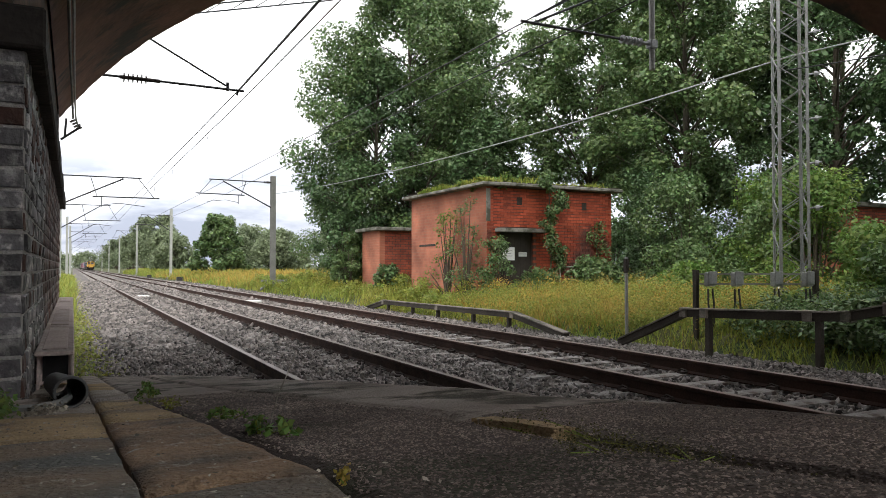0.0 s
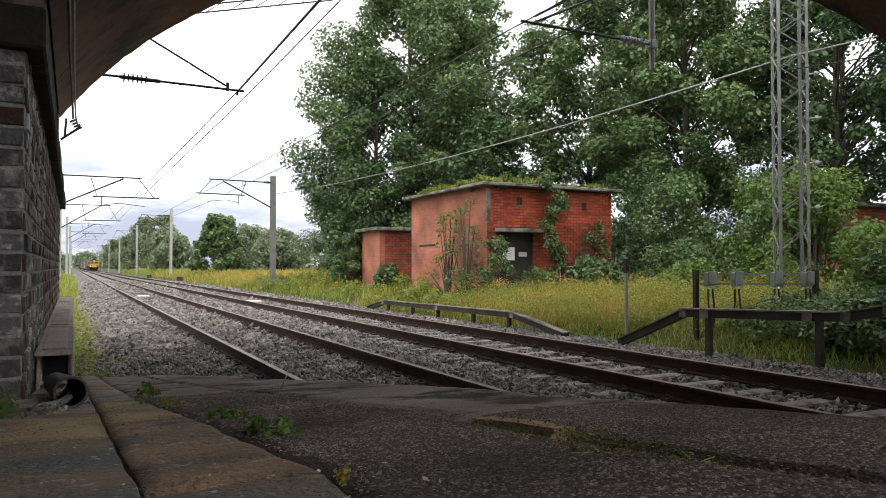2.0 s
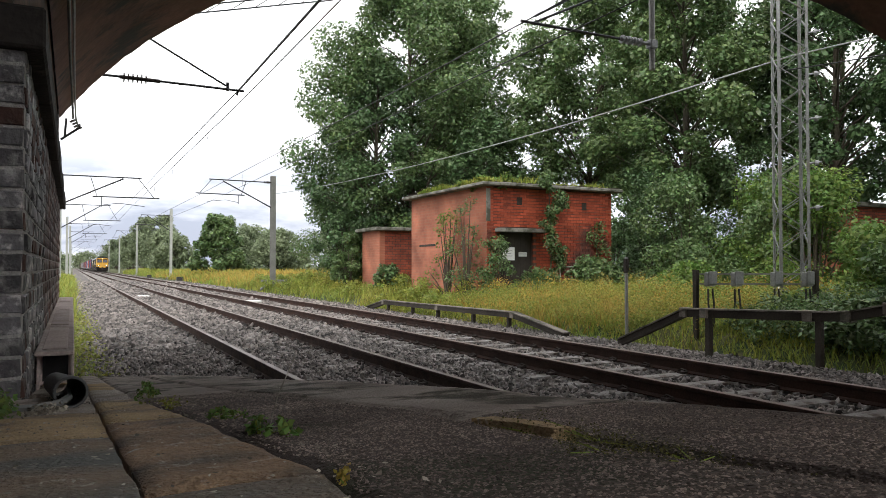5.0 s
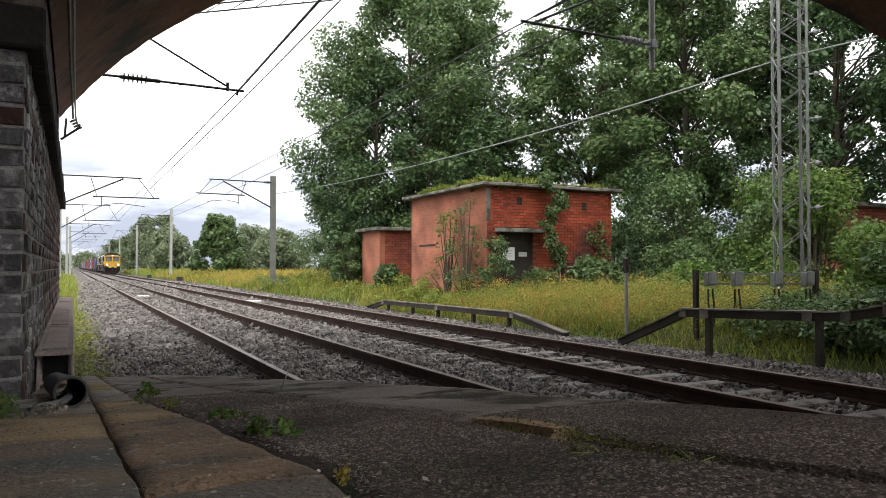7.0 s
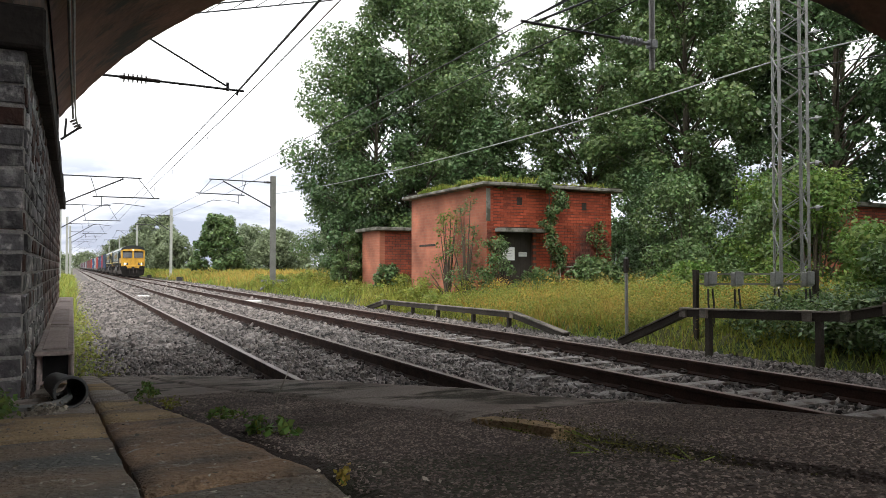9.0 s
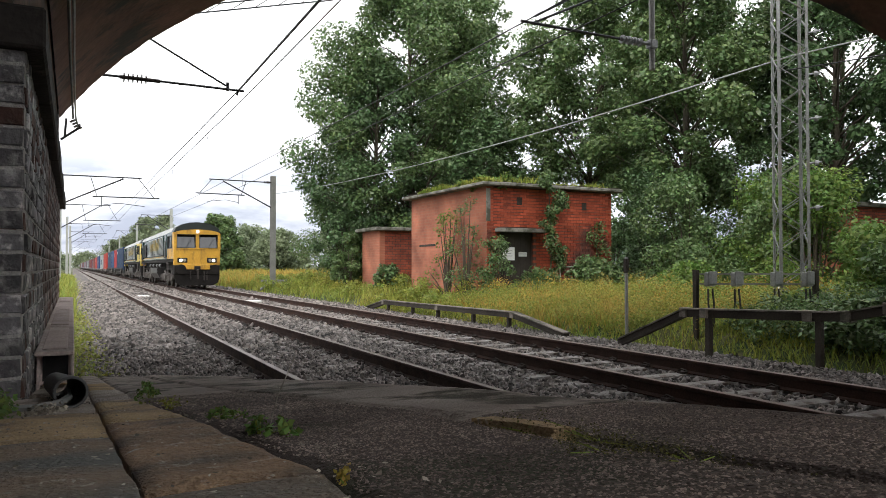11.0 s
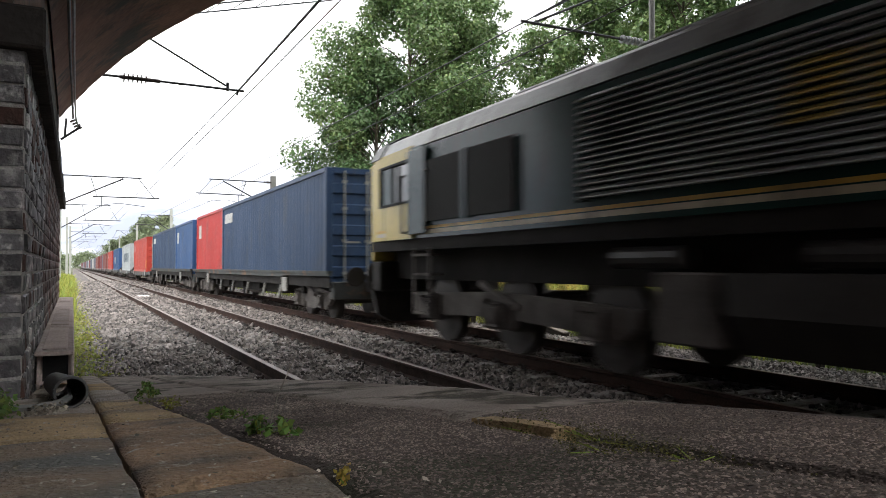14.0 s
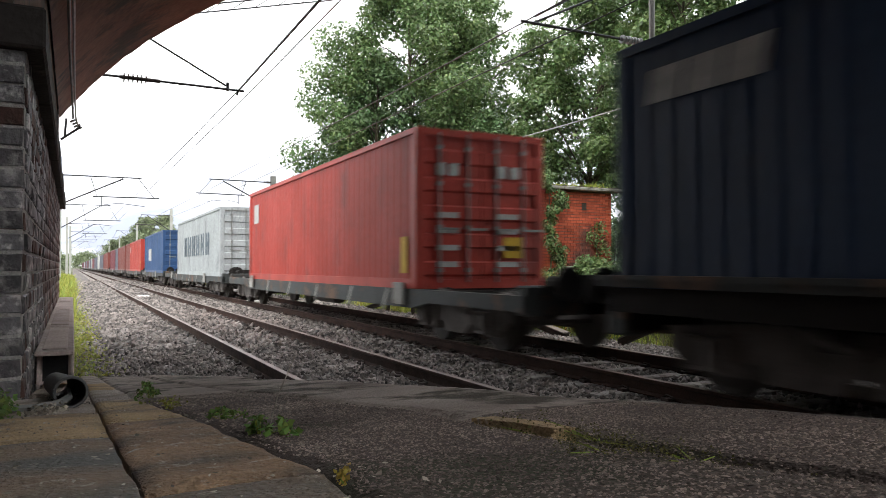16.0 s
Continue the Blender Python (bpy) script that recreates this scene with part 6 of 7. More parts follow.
def bogie(parent, yc, axles, r, wm, half, name="bogie", label="dusty grey bogie"):
    """A bogie: side frames with axle boxes and springs, wheels under it."""
    bm = bmesh.new()
    ext = max(axles) + r + 0.12
    for s in (-1, 1):
        x = s * half
        prof = [(-ext, r + 0.20), (-ext, r + 0.02), (-ext + 0.2, r - 0.12)]
        prof += [(-0.45, r - 0.05), (-0.3, r - 0.2), (0.3, r - 0.2), (0.45, r - 0.05), (ext - 0.2, r - 0.12), (ext, r + 0.02), (ext, r + 0.20), (0.5, r + 0.28), (-0.5, r + 0.28)]
        prism(bm, [(yc + a, b) for a, b in prof], "x", x - 0.05, x + 0.05)
        for a in axles:
            box(bm, x - 0.02, x + s * 0.13, yc + a - 0.17, yc + a + 0.17, r - 0.15, r + 0.15, 0.03)
            rod(bm, (x, yc + a, r), (x + s * 0.17, yc + a, r), 0.10, 12)
            for q in (-0.28, 0.28):
                rod(bm, (x + s * 0.03, yc + a + q, r - 0.18), (x + s * 0.03, yc + a + q, r + 0.2), 0.075, 10)
        rod(bm, (x + s * 0.1, yc - 0.5, r + 0.12), (x + s * 0.1, yc + 0.35, r + 0.4), 0.05, 8)
    for a in axles:
        rod(bm, (-half, yc + a, r), (half, yc + a, r), 0.08, 8)
    box(bm, -half, half, yc - 0.35, yc + 0.35, r - 0.05, r + 0.25)
    b = part(name, bm, M["under_grey"], parent, label)
    for a in axles:
        for s in (-1, 1):
            w = part("wheel", wm, None, b)
            w.matrix_basis = pose(s * HALF, yc + a, r, 0, 0, 0 if s > 0 else 180)
    return b


def body_outline(w, z0, zc, zt, n=8):
    """Half-round roofed cross-section."""
    pts = [(-w, z0), (-w, zc)]
    for i in range(1, n):
        a = math.pi * i / n
        pts.append((-w * math.cos(a) * (1 - 0.10 * math.sin(a)), zc + (zt - zc) * math.sin(a) ** 0.8))
    return pts + [(w, zc), (w, z0)]


def locomotive(label, cab_paint, side_colour, front_len, leading):
    lo = thing("locomotive", label, "locomotive", group="locomotives of the train")
    L, W = 20.4, 1.325
    # body shell between the cabs, roof on top
    part("body_shell", bx(-W + 0.02, W - 0.02, 0.7, L - 0.7, 1.6, 3.02), M[side_colour], lo)
    bm = bmesh.new()
    prism(bm, body_outline(W, 3.0, 3.04, 3.56)[1:-1], "y", 0.55, L - 0.55)
    part("roof", bm, M["loco_roof"], lo, "weathered grey roof, paled in paint for sky reflection", smooth=False)
    for ya, yb in ((0.0, 0.6), (L - 0.6, L)):
        bm = bmesh.new()
        prism(bm, body_outline(W + 0.02, 3.0, 3.04, 3.60)[1:-1], "y", ya, yb)
        part("roof_dome", bm, M["dome"], lo, "sooty dark dome over the cab")
    bm = bmesh.new()
    for k in range(5):
        box(bm, -0.5, 0.5, 4.5 + k * 2.6, 6.3 + k * 2.6, 3.50, 3.63, 0.03)
    part("roof_hatch", bm, M["loco_roof"], lo)
    # sole bar and lining
    bm = bmesh.new()
    box(bm, -W - 0.01, W + 0.01, 0.1, L - 0.1, 1.42, 1.6)
    part("sole_bar", bm, M["under"], lo)
    for s in (-1, 1):
        part("lining", bx(s * W - 0.012 if s < 0 else W - 0.02, s * W + 0.02 if s < 0 else W + 0.012, 0.4, L - 0.4, 1.66, 1.72), M["cream"], lo, "cream lining along the body")
        part("lining", bx(s * W - 0.012 if s < 0 else W - 0.02, s * W + 0.02 if s < 0 else W + 0.012, 0.4, L - 0.4, 1.735, 1.775), M["letter_yellow"], lo)
    # louvred side panels: sloping slats
    for s in (-1, 1):
        bm = bmesh.new()
        for k in range(16):
            z = 1.86 + k * 0.068
            x = s * W
            prism(bm, [(x - s * 0.02, z), (x + s * 0.05, z), (x + s * 0.05, z + 0.012), (x - s * 0.012, z + 0.05), (x - s * 0.02, z + 0.05)], "y", 3.9, 14.1)
        part("louvre_panel", bm, M["louvre_green" if leading else "louvre"], lo, "rows of horizontal louvres with sky sheen in the paint")
        for y in (3.86, 7.2, 10.7, 14.14):
            part("louvre_post", bx(s * W - 0.03, s * W + 0.03, y - 0.03, y + 0.03, 1.83, 2.97), M[side_colour], lo)
        # plain lettering shapes over the louvres, each leaning stroke
        bm = bmesh.new()
        for k in range(9):
            y = 6.2 + k * 0.62
            h = 0.62 if k in (0, 3, 5) else 0.42
            for z in np.arange(2.18, 2.18 + h, 0.068):
                zz = 1.86 + round((z - 1.86) / 0.068) * 0.068
                o = -(zz - 2.18) * 0.25
                prism(bm, [(s * (W + 0.054), zz - 0.002), (s * (W + 0.054), zz + 0.014), (s * (W - 0.010), zz + 0.053), (s * (W - 0.014), zz + 0.053), (s * (W + 0.046), zz - 0.002)], "y", y + o, y + o + 0.5)
        part("lettering", bm, M["letter_pale"], lo, "broad yellow lettering shapes")
        # dark radiator grilles
        for ya, yb in ((15.42, 16.62), (16.76, 17.98)):
            part("radiator_grille", bx(s * (W - 0.015) - 0.01, s * (W - 0.015) + 0.01, ya, yb, 1.84, 2.76), M["grille"], lo, "black radiator opening")
        part("grille_frame", bx(s * (W - 0.01) - 0.02, s * (W - 0.01) + 0.02, 16.64, 16.74, 1.82, 2.78), M[side_colour], lo)
        # doors and grab rails behind each cab
        for yd in (2.75, L - 2.2):
            d = part("cab_door", bx(s * W - 0.02, s * W + 0.018, yd - 0.32, yd + 0.32, 1.66, 2.98, 0.01), M[side_colour], lo)
            bm = bmesh.new()
            for q in (-0.42, 0.42):
                rod(bm, (s * (W + 0.06), yd + q, 1.7), (s * (W + 0.06), yd + q, 2.6), 0.02, 6)
                for z in (1.7, 2.6):
                    rod(bm, (s * W, yd + q, z), (s * (W + 0.06), yd + q, z), 0.02, 6)
            part("grab_rail", bm, M["wheel"], d)
            for k in range(4):
                part("cab_step", bx(s * (W - 0.2) - 0.12, s * (W - 0.2) + 0.12, yd - 0.26, yd + 0.26, 0.42 + 0.3 * k, 0.46 + 0.3 * k), M["under_grey"], lo)
            for q in (-0.28, 0.28):
                part("step_stringer", bx(s * (W - 0.1) - 0.02, s * (W - 0.1) + 0.02, yd + q - 0.02, yd + q + 0.02, 0.4, 1.45), M["under_grey"], lo)
    # cabs: a front frame with window openings, side walls, glass
    for e in (0, 1):
        def yy(a):
            return a if e == 0 else L - a
        cp = M[cab_paint]
        cab_len = front_len if e == 0 else 1.97
        side_paint = cp

        def ybox(bm, x0, x1, a, b, z0, z1, bev=0.0):
            lo_, hi_ = sorted((yy(a), yy(b)))
            return box(bm, x0, x1, lo_, hi_, z0, z1, bev)
        bm = bmesh.new()
        ybox(bm, -W, W, 0.0, 0.16, 1.25, 2.18, 0.03)
        front = part("cab_front", bm, cp, lo, "yellow cab front")
        bm = bmesh.new()
        a, b = sorted((yy(-0.012), yy(0.16)))
        prism(bm, body_outline(W, 2.93, 2.97, 3.20), "y", a, b)
        part("brow", bm, cp, front)
        for a, b in ((-W, -1.17), (-0.10, 0.10), (1.17, W)):
            bm = bmesh.new()
            ybox(bm, a, b, 0.01, 0.16, 2.17, 2.94)
            part("window_pillar", bm, cp, front)
        bm = bmesh.new()
        ybox(bm, -1.2, 1.2, -0.03, 0.0, 2.10, 2.165, 0.01)
        part("grab_ledge", bm, cp, front)
        bm = bmesh.new()
        ybox(bm, -0.72, 0.72, -0.05, 0.0, 1.02, 1.32, 0.02)
        part("coupler_panel", bm, cp, front)
        for a, b in ((-1.17, -0.10), (0.10, 1.17)):
            bm = bmesh.new()
            ybox(bm, a, b, 0.04, 0.06, 2.18, 2.94)
            for vt in bm.verts:
                if vt.co.z > 2.5:
                    vt.co.y += 0.2 if e == 0 else -0.2
            part("windscreen", bm, M["cab_glass"], front, "dark reflective windscreen")
            bm = bmesh.new()
            for (p, q, z0, z1) in ((a, b, 2.18, 2.21), (a, b, 2.91, 2.94), (a, a + 0.03, 2.21, 2.91), (b - 0.03, b, 2.21, 2.91)):
                ybox(bm, p, q, 0.0, 0.07, z0, z1)
            rod(bm, ((a + b) / 2, yy(0.0), 2.22), ((a + b) / 2 + 0.3, yy(0.0), 2.7), 0.012, 5)
            part("window_frame", bm, M["grille"], front)
        for s in (-1, 1):
            bm = bmesh.new()
            lit = e == 0 and leading
            rod(bm, (s * 0.93, yy(-0.04), 1.52), (s * 0.93, yy(0.04), 1.52), 0.062, 14)
            hl = part("headlight", bm, M["lamp_on"] if lit else M["lamp_off"], front, "lit round headlight" if lit else "unlit tail lamp")
            bm = bmesh.new()
            rod(bm, (s * 0.72, yy(-0.03), 1.52), (s * 0.72, yy(0.04), 1.52), 0.085, 12)
            part("marker_light", bm, M["lamp_off"], front)
            bm = bmesh.new()
            ybox(bm, s * 0.84 - 0.28, s * 0.84 + 0.28, -0.025, 0.0, 1.39, 1.65, 0.02)
            part("lamp_panel", bm, M["grille"], front)
        bm = bmesh.new()
        rod(bm, (0, yy(-0.1), 3.08), (0, yy(0.02), 3.08), 0.10, 14)
        part("top_light", bm, M["lamp_dim" if leading and e == 0 else "lamp_off"], front, "round lamp above the windscreens")
        # cab side walls with a side window
        for s in (-1, 1):
            x0, x1 = sorted((s * W, s * (W - 0.06)))
            bm = bmesh.new()
            ybox(bm, x0, x1, 0.16, cab_len, 1.6, 2.2)
            ybox(bm, x0, x1, 0.16, 0.42, 2.2, 3.06)
            side = part("cab_side", bm, side_paint, lo)
            bm = bmesh.new()
            ybox(bm, x0, x1, 0.42, cab_len, 2.84, 3.06)
            ybox(bm, x0, x1, 0.42, 0.55, 2.2, 2.84)
            ybox(bm, x0, x1, 1.95, cab_len, 2.2, 2.84)
            part("cab_side_top", bm, M[side_colour] if cab_paint == "loco_yellow" else side_paint, lo)
            bm = bmesh.new()
            xa, xb = sorted((s * (W - 0.035), s * (W - 0.05)))
            ybox(bm, xa, xb, 0.55, 1.95, 2.2, 2.84)
            part("side_window", bm, M["cab_glass"], side, "dark cab side window")
            bm = bmesh.new()
            xa, xb = sorted((s * (W - 0.04), s * (W + 0.012)))
            for a, b, z0, z1 in ((0.52, 1.98, 2.17, 2.21), (0.52, 1.98, 2.83, 2.87), (0.52, 0.56, 2.21, 2.83), (1.94, 1.98, 2.21, 2.83), (1.22, 1.26, 2.21, 2.83)):
                ybox(bm, xa, xb, a, b, z0, z1)
            part("window_frame", bm, M["grille"], side)
            if cab_len < 2.4:
                bm = bmesh.new()
                ybox(bm, x0, x1, cab_len, 3.8 if e == 0 else 2.4, 1.78, 3.02)
                part("cab_panel", bm, M[side_colour], lo)
        # buffer beam, buffers, valance, coupling
        bm = bmesh.new()
        ybox(bm, -1.3, 1.3, -0.02, 0.5, 0.72, 1.25, 0.03)
        prof = [(-1.3, 0.72), (-1.2, 0.30), (-0.9, 0.16), (0.9, 0.16), (1.2, 0.30), (1.3, 0.72)]
        a, b = sorted((yy(-0.1), yy(0.1)))
        prism(bm, prof, "y", a, b)
        beam_part = part("buffer_beam", bm, M["under"], lo, "black buffer beam and valance")
        for s in (-1, 1):
            bm = bmesh.new()
            rod(bm, (s * 0.87, yy(0), 1.03), (s * 0.87, yy(-0.36), 1.03), 0.12, 14)
            rod(bm, (s * 0.87, yy(-0.36), 1.03), (s * 0.87, yy(-0.42), 1.03), 0.26, 18)
            part("buffer", bm, M["under"], beam_part)
        bm = bmesh.new()
        rod(bm, (0, yy(0), 1.0), (0, yy(-0.32), 0.95), 0.06, 8)
        rod(bm, (0, yy(-0.3), 0.98), (0, yy(-0.32), 0.5), 0.05, 8)
        part("coupling", bm, M["wheel"], beam_part)
        for q in (-0.35, 0.35, 0.5):
            bm = bmesh.new()
            rod(bm, (q, yy(-0.06), 0.95), (q, yy(-0.14), 0.45), 0.025, 6)
            part("brake_hose", bm, M["wheel"], beam_part)
        box_bm = bmesh.new()
        ybox(box_bm, -0.16, 0.16, -0.12, 0.0, 1.0, 1.2)
        part("draw_box", box_bm, M["grille"], beam_part)
    # underneath: tank, air reservoirs, boxes, bogies
    bm = bmesh.new()
    prism(bm, [(-1.25, 1.1), (-1.25, 0.75), (-1.05, 0.42), (1.05, 0.42), (1.25, 0.75), (1.25, 1.1)], "y", 8.1, 12.3)
    part("fuel_tank", bm, M["tank"], lo, "grimy fuel tank")
    for s in (-1, 1):
        bm = bmesh.new()
        box(bm, s * 1.05 - 0.18, s * 1.05 + 0.18, 12.45, 13.15, 0.45, 1.1, 0.02)
        part("equipment_box", bm, M["under_grey"], lo)
        for y in (7.2, 9.0, 11.2, 13.4):
            bm = bmesh.new()
            rod(bm, (s * 1.12, y - 0.55, 1.24), (s * 1.12, y + 0.35, 1.24), 0.11, 12)
            part("air_tank", bm, M["tank"], lo)
    part("frame", bx(-0.9, 0.9, 0.4, L - 0.4, 0.95, 1.45), M["under"], lo)
    # the cabs taper towards their fronts
    done = set()
    for o in lo.children_recursive:
        if o.data.name in done or o.name.split(".")[0] in ("buffer", "coupling", "draw_box", "frame", "cab_step", "step_stringer", "brake_hose"):
            continue
        done.add(o.data.name)
        for vt in o.data.vertices:
            near = min(vt.co.y, L - vt.co.y)
            if near < 1.2:
                vt.co.x *= 1 - 0.085 * (1 - max(near, 0) / 1.2)
    for yc in (4.25, L - 4.25):
        bogie(lo, yc, (-2.0, 0.0, 2.0), 0.53, LOCO_WHEEL, 1.05)
    return lo


def wave(length, pitch=0.278, depth=0.036):
    """Trapezoid corrugation: (along, inwards) points."""
    pts, n = [(0, 0)], int(length / pitch)
    p = length / n
    for i in range(n):
        a = i * p
        pts += [(a + p * 0.28, 0), (a + p * 0.5, depth), (a + p * 0.78, depth), (a + p, 0)]
    return pts


BOX_CACHE = {}


def container(colour, feet, height, logo, label):
    key = (colour, feet, height, logo)
    W, L, H = 1.22, 12.19 if feet == 40 else 6.06, height
    m = M["box_" + colour]
    co = thing("shipping_container", label, "shipping container", group="containers on the train")
    if key in BOX_CACHE:
        bpy.data.objects.remove(co)
        co = copy_thing(BOX_CACHE[key], pose(0, 0, 0))
        return co
    BOX_CACHE[key] = co
    bm = bmesh.new()
    for x in (-W, W - 0.16):
        for y in (0, L - 0.16):
            box(bm, x, x + 0.16, y, y + 0.16, 0, H, 0.012)
        box(bm, x, x + 0.12, 0.16, L - 0.16, 0, 0.16)
        box(bm, x + (0 if x < 0 else 0.06), x + (0.1 if x < 0 else 0.16), 0.16, L - 0.16, H - 0.09, H)
    for y in (0, L - 0.1):
        box(bm, -W + 0.16, W - 0.16, y, y + 0.1, H - 0.12, H)
        box(bm, -W + 0.16, W - 0.16, y, y + 0.1, 0, 0.15)
    part("frame", bm, m, co)
    pts = wave(L - 0.32)
    for s in (-1, 1):
        v, f = [], []
        for a, d in pts:
            v += [(s * (W - 0.025 - d), 0.16 + a, 0.16), (s * (W - 0.025 - d), 0.16 + a, H - 0.09)]
        for i in range(len(pts) - 1):
            q = (2 * i, 2 * i + 1, 2 * i + 3, 2 * i + 2)
            f.append(q if s < 0 else q[::-1])
        part("side_panel", raw_mesh("side_panel", v, f, m), None, co)
    v, f = [], []
    pts2 = wave(2 * W - 0.32)
    for a, d in pts2:
        v += [(-W + 0.16 + a, L - 0.03 - d, 0.15), (-W + 0.16 + a, L - 0.03 - d, H - 0.12)]
    for i in range(len(pts2) - 1):
        f.append((2 * i, 2 * i + 2, 2 * i + 3, 2 * i + 1))
    part("end_panel", raw_mesh("end_panel", v, f, m), None, co)
    v, f = [], []
    for a, d in pts:
        v += [(-W + 0.08, 0.16 + a, H - 0.02 - d * 0.6), (W - 0.08, 0.16 + a, H - 0.02 - d * 0.6)]
    for i in range(len(pts) - 1):
        f.append((2 * i, 2 * i + 1, 2 * i + 3, 2 * i + 2))
    part("roof_panel", raw_mesh("roof_panel", v, f, m), None, co)
    # two ribbed doors with locking bars
    for x0, x1 in ((-W + 0.16, -0.01), (0.01, W - 0.16)):
        bm = bmesh.new()
        fold = [(0.09, H - 0.12), (0.09, 0.15), (0.05, 0.15)]
        for k in range(5):
            z, h = 0.2 + k * (H - 0.5) / 4.6, (H - 0.5) / 4.6 * 0.55
            fold += [(0.05, z), (0.015, z + 0.03), (0.015, z + h - 0.03), (0.05, z + h)]
        prism(bm, fold + [(0.05, H - 0.12)], "x", x0, x1)
        d = part("door", bm, m, co)
        for k in (0.25, 0.75):
            bm = bmesh.new()
            xb = x0 + (x1 - x0) * k
            rod(bm, (xb, -0.005, 0.1), (xb, -0.005, H - 0.06), 0.02, 6)
            for z in (0.3, 1.0, 1.7, H - 0.3):
                box(bm, xb - 0.05, xb + 0.05, -0.02, 0.02, z - 0.03, z + 0.03)
            box(bm, xb, xb + 0.35, -0.03, -0.01, 0.95, 0.99)
            part("locking_bar", bm, M["steel"], d)
    # plain logo shapes
    if logo == "corner":
        for s in (-1, 1):
            bm = bmesh.new()
            for k in range(3):
                y = L - 1.75 + k * 0.45
                prism(bm, [(y, H - 0.62), (y + 0.4, H - 0.62), (y + 0.34, H - 0.30), (y - 0.06, H - 0.30)], "x", s * (W - 0.02) - 0.004, s * (W - 0.02) + 0.004)
            part("logo", bm, M["logo_white"], co, "plain white logo strokes")
    if logo in ("patch", "patch_doors"):
        for s in (-1, 1):
            y = L - 1.15
            part("logo", bx(s * (W - 0.02) - 0.004, s * (W - 0.02) + 0.004, y, y + 0.55, H - 0.95, H - 0.40), M["logo_white"], co, "plain white logo patch")
    if logo == "patch_doors":
        bm = bmesh.new()
        for x in (-0.85, -0.62, 0.3, 0.55):
            box(bm, x, x + 0.17, 0.0, 0.013, H - 0.75, H - 0.55)
        for x in (-0.9, 0.25):
            for z in (0.35, 0.62, 0.9, 1.15):
                box(bm, x + 0.05, x + 0.45, 0.0, 0.013, z, z + 0.09)
        part("door_marking", bm, M["logo_white"], co, "rows of white marking bars")
        part("door_plate", bx(0.42, 0.80, 0.0, 0.012, 0.5, 0.85), M["logo_yellow"], co, "yellow plate")
        for s in (-1, 1):
            part("side_plate", bx(s * (W - 0.02) - 0.004, s * (W - 0.02) + 0.004, 0.4, 0.62, 0.25, 0.85), M["logo_yellow"], co, "yellow marking strip")
    if logo == "middle":
        for s in (-1, 1):
            bm = bmesh.new()
            for k in range(6):
                y = 2.6 + k * 1.25
                for q in (0, 0.55):
                    box(bm, s * (W - 0.02) - 0.004, s * (W - 0.02) + 0.004, y + q, y + q + 0.28, 0.85, 1.75)
                box(bm, s * (W - 0.02) - 0.0045, s * (W - 0.02) + 0.0045, y + 0.28, y + 0.55, 1.2, 1.38)
            part("logo", bm, M["logo_dark"], co, "large dark lettering shapes")
    if logo == "stripe":
        for s in (-1, 1):
            part("logo", bx(s * (W - 0.02) - 0.004, s * (W - 0.02) + 0.004, 7.2, 9.2, 0.8, 1.6), M["logo_white"], co, "plain white logo patch")
    return co


WAGON_CACHE = {}


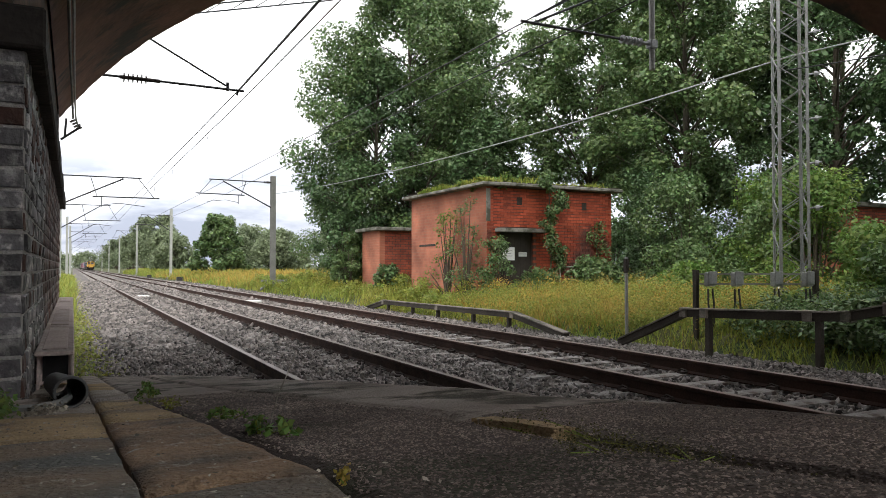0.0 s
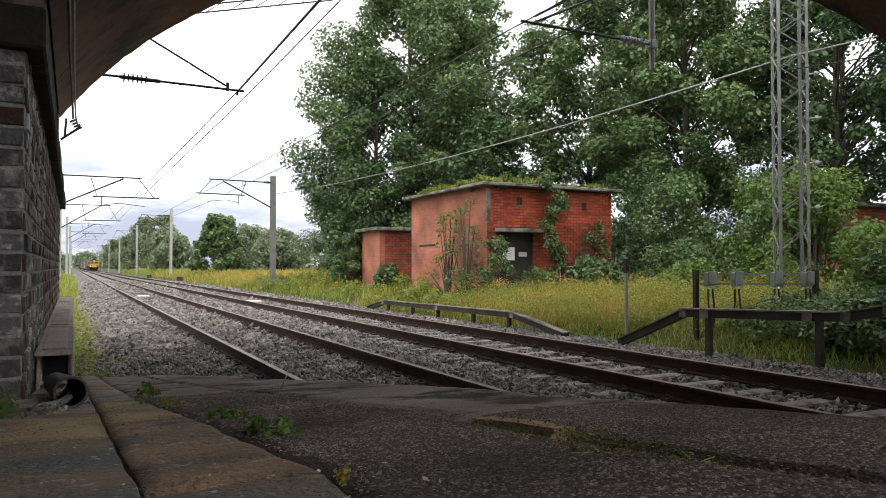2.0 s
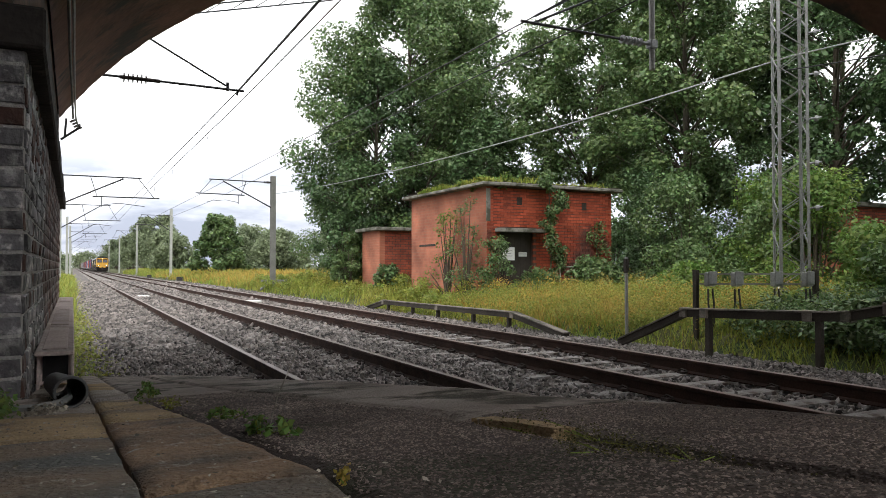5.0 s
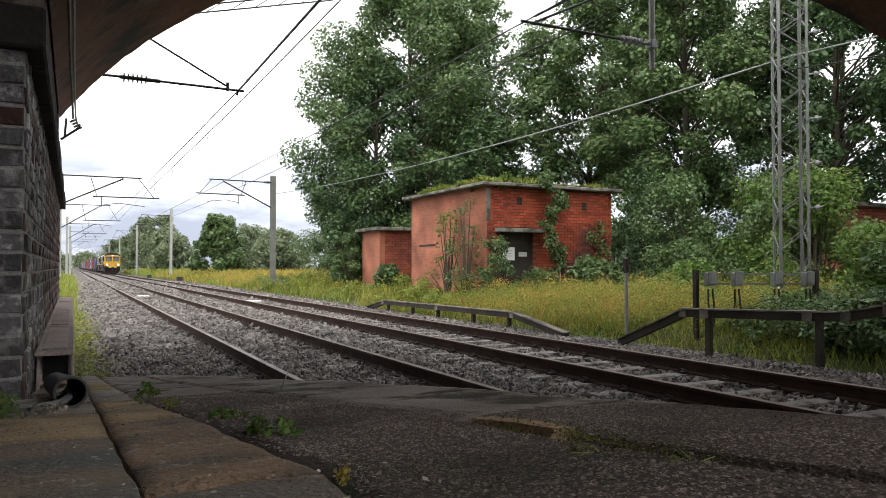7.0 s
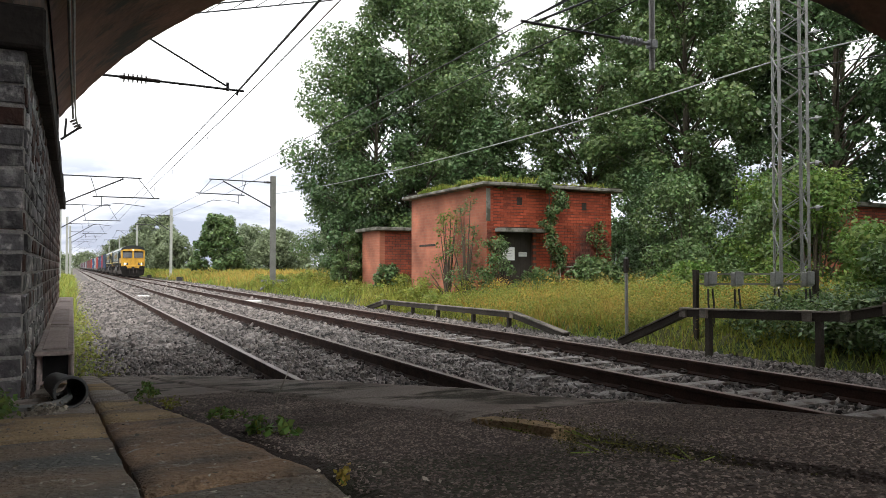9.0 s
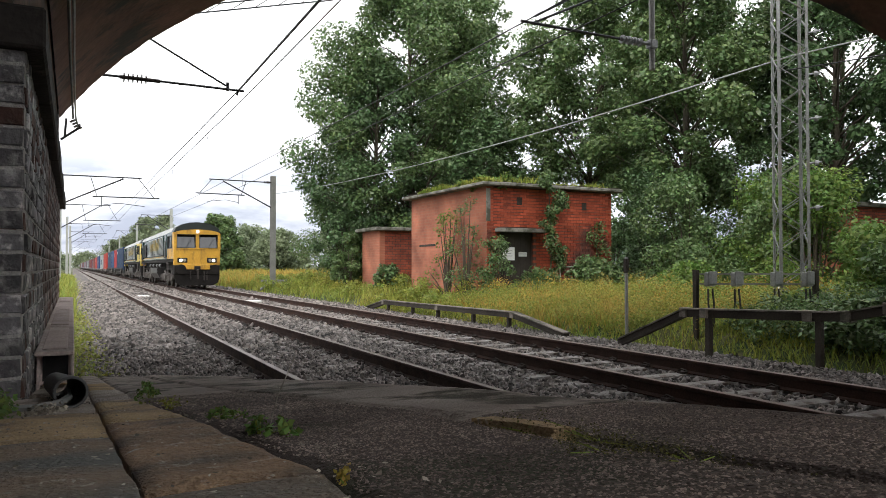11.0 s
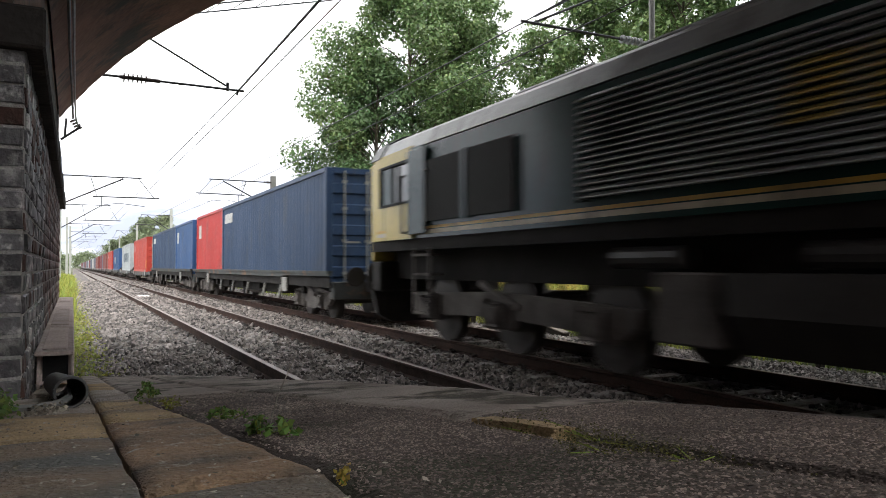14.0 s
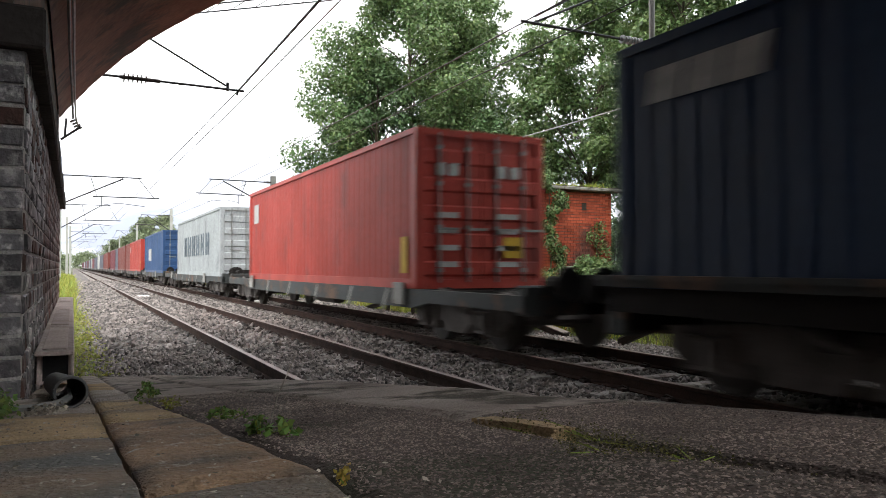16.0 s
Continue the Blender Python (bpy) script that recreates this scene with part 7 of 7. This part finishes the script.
def wagon(length, low):
    key = (round(length, 1), low)
    if key in WAGON_CACHE:
        return copy_thing(WAGON_CACHE[key], pose(0, 0, 0))
    wg = thing("container_wagon", "grimy low-floor container wagon in grey and green" if low else "dark container flat wagon with raised side sills", "freight wagon", group="wagons of the train")
    WAGON_CACHE[key] = wg
    L = length
    zt = 0.80 if low else 0.72
    for s in (-1, 1):
        bm = bmesh.new()
        if low:
            prism(bm, [(0.0, zt), (0.0, zt - 0.2), (2.6, zt - 0.2), (3.2, zt - 0.3), (L - 3.2, zt - 0.3), (L - 2.6, zt - 0.2), (L, zt - 0.2), (L, zt)], "x", s * 1.18 - 0.06, s * 1.18 + 0.06)
        else:
            prism(bm, [(0.0, 1.06), (0.0, 0.96), (3.4, 0.95), (4.0, 0.91), (L - 4.0, 0.91), (L - 3.4, 0.95), (L, 0.96), (L, 1.06)], "x", s * 1.285 - 0.04, s * 1.285 + 0.04)
            box(bm, s * 1.29 - 0.06, s * 1.29 + 0.06, 0, L, 1.02, 1.07)
        if not low:
            part("under_beam", bx(s * 1.245 - 0.012, s * 1.245 + 0.012, 0.1, L - 0.1, 0.71, 0.95), M["under"], wg)
        part("side_sill", bm, M["deck"], wg)
        for y in (4.2, 6.0, 8.2, 10.5, 12.7):
            bm = bmesh.new()
            beam(bm, (s * 1.22, y, zt - 0.02), (s * 1.22, y + 0.25, zt - 0.36), 0.05, 0.07)
            part("bracket", bm, M["deck_light"], wg)
        for y in (3.4, L - 4.0):
            part("label_plate", bx(s * 1.30 - 0.02, s * 1.30 + 0.02, y, y + 0.4, 0.55, 0.9), M["deck_light"], wg)
    bm = bmesh.new()
    for k in range(9):
        y = 0.1 + k * (L - 0.4) / 8
        box(bm, -1.14, 1.14, y, y + 0.22, zt - 0.2, zt - 0.01)
    box(bm, -0.25, 0.25, 0, L, zt - 0.25, zt - 0.03)
    part("cross_member", bm, M["under"], wg)
    if not low:
        bm = bmesh.new()
        prism(bm, [(4.4, 0.70), (5.0, 0.44), (L - 5.0, 0.44), (L - 4.4, 0.70)], "x", -0.95, 0.95)
        part("underframe", bm, M["under"], wg)
    for y in (0.12, L - 0.12):
        part("head_stock", bx(-1.2, 1.2, y - 0.12, y + 0.12, zt - 0.25, zt + 0.12, 0.02), M["deck"], wg)
    for y, q in ((0, -1), (L, 1)):
        for s in (-1, 1):
            bm = bmesh.new()
            rod(bm, (s * 0.87, y, 0.95), (s * 0.87, y + q * 0.4, 0.95), 0.09, 10)
            rod(bm, (s * 0.87, y + q * 0.4, 0.95), (s * 0.87, y + q * 0.46, 0.95), 0.2, 14)
            part("buffer", bm, M["under"], wg)
        part("end_post", bx(-0.5, 0.5, min(y, y + q * 0.3), max(y, y + q * 0.3), zt - 0.1, zt + 0.25), M["under"], wg)
    for x, y in ((-0.7, L / 2 - 0.9), (0.7, L / 2 - 1.9)):
        bm = bmesh.new()
        rod(bm, (x, y, 0.5), (x, y + 1.3, 0.5), 0.17, 12)
        part("air_tank", bm, M["under_grey"], wg)
    for yc in (2.1, L - 2.1):
        bogie(wg, yc, (-0.9, 0.9), 0.40, WAGON_WHEEL, 1.0)
    return wg


# ---- train: make-up, as metres behind the leading cab ----
loco_a = locomotive("freight locomotive with orange-yellow front and dark green body", "loco_yellow", "loco_green", 1.97, True)
loco_b = locomotive("second freight locomotive with pale yellow cabs and weathered dark green body", "loco_lime", "loco_grey_green", 3.3, False)
TRAIN = [(loco_a, 0.0, 0.0), (loco_b, 21.35, 0.0)]
MAKEUP = [
    (43.9, 62.9, False, [("navy", 40, 44.4, "corner", "long dark blue corrugated shipping container"), ("red", 20, 56.6, "patch", "short red corrugated shipping container with a white patch")]),
    (63.7, 82.4, False, [("blue", 20, 63.95, "patch", "short blue corrugated shipping container with a white patch"), ("navy", 40, 70.05, "corner", "long dark blue corrugated shipping container")]),
    (83.9, 102.3, True, [("orange_red", 40, 87.0, "patch_doors", "bright red shipping container with white door markings")]),
    (103.7, 121.9, True, [("grey", 40, 104.2, "middle", "pale grey shipping container with large dark lettering")]),
    (123.1, 137.9, True, [("blue", 40, 123.4, "stripe", "blue shipping container with a white logo patch")]),
    (139.0, 157.6, True, [("orange_red", 40, 139.4, "patch_doors", "bright red shipping container with white door markings"), ("brown", 20, 151.5, "", "short brown shipping container")]),
]
rnd = random.Random(8)
u = 159.0
# far loads get muted greyed paints, which put distance haze into their colour
kinds = ["brown", "maroon", "brown", "slate", "pale", "slate", "maroon", "grey", "slate", "slate", "brown", "slate", "maroon", "slate", "grey"]
for i in range(19):
    c = kinds[i % len(kinds)]
    load = [(c, 40, u + 0.3, "", "weathered %s shipping container" % c.replace("_", " "))]
    if i % 3 != 1:
        c2 = kinds[(i * 7 + 3) % len(kinds)]
        load.append((c2, 20, u + 12.6, "", "short weathered %s shipping container" % c2.replace("_", " ")))
    MAKEUP.append((u, u + 18.9, True, load))
    u += 20.0
for a, b, low, load in MAKEUP:
    TRAIN.append((wagon(b - a, low), a, 0.0))
    for c, feet, at, logo, label in load:
        TRAIN.append((container(c, feet, 2.59, logo, label), at, 0.80 if low else 0.72))

SPEED, FRONT_AT, FRONT_Y = 23.6, 12.2, 13.15


def motions():
    for ob, back, z in TRAIN:
        rows = []
        for t in (0.0, 4.0, 8.0, 12.0, 16.0):
            rows.append((t, pose(T2, FRONT_Y + SPEED * (FRONT_AT - t) + back, z)))
        walk(ob, rows)


motions()
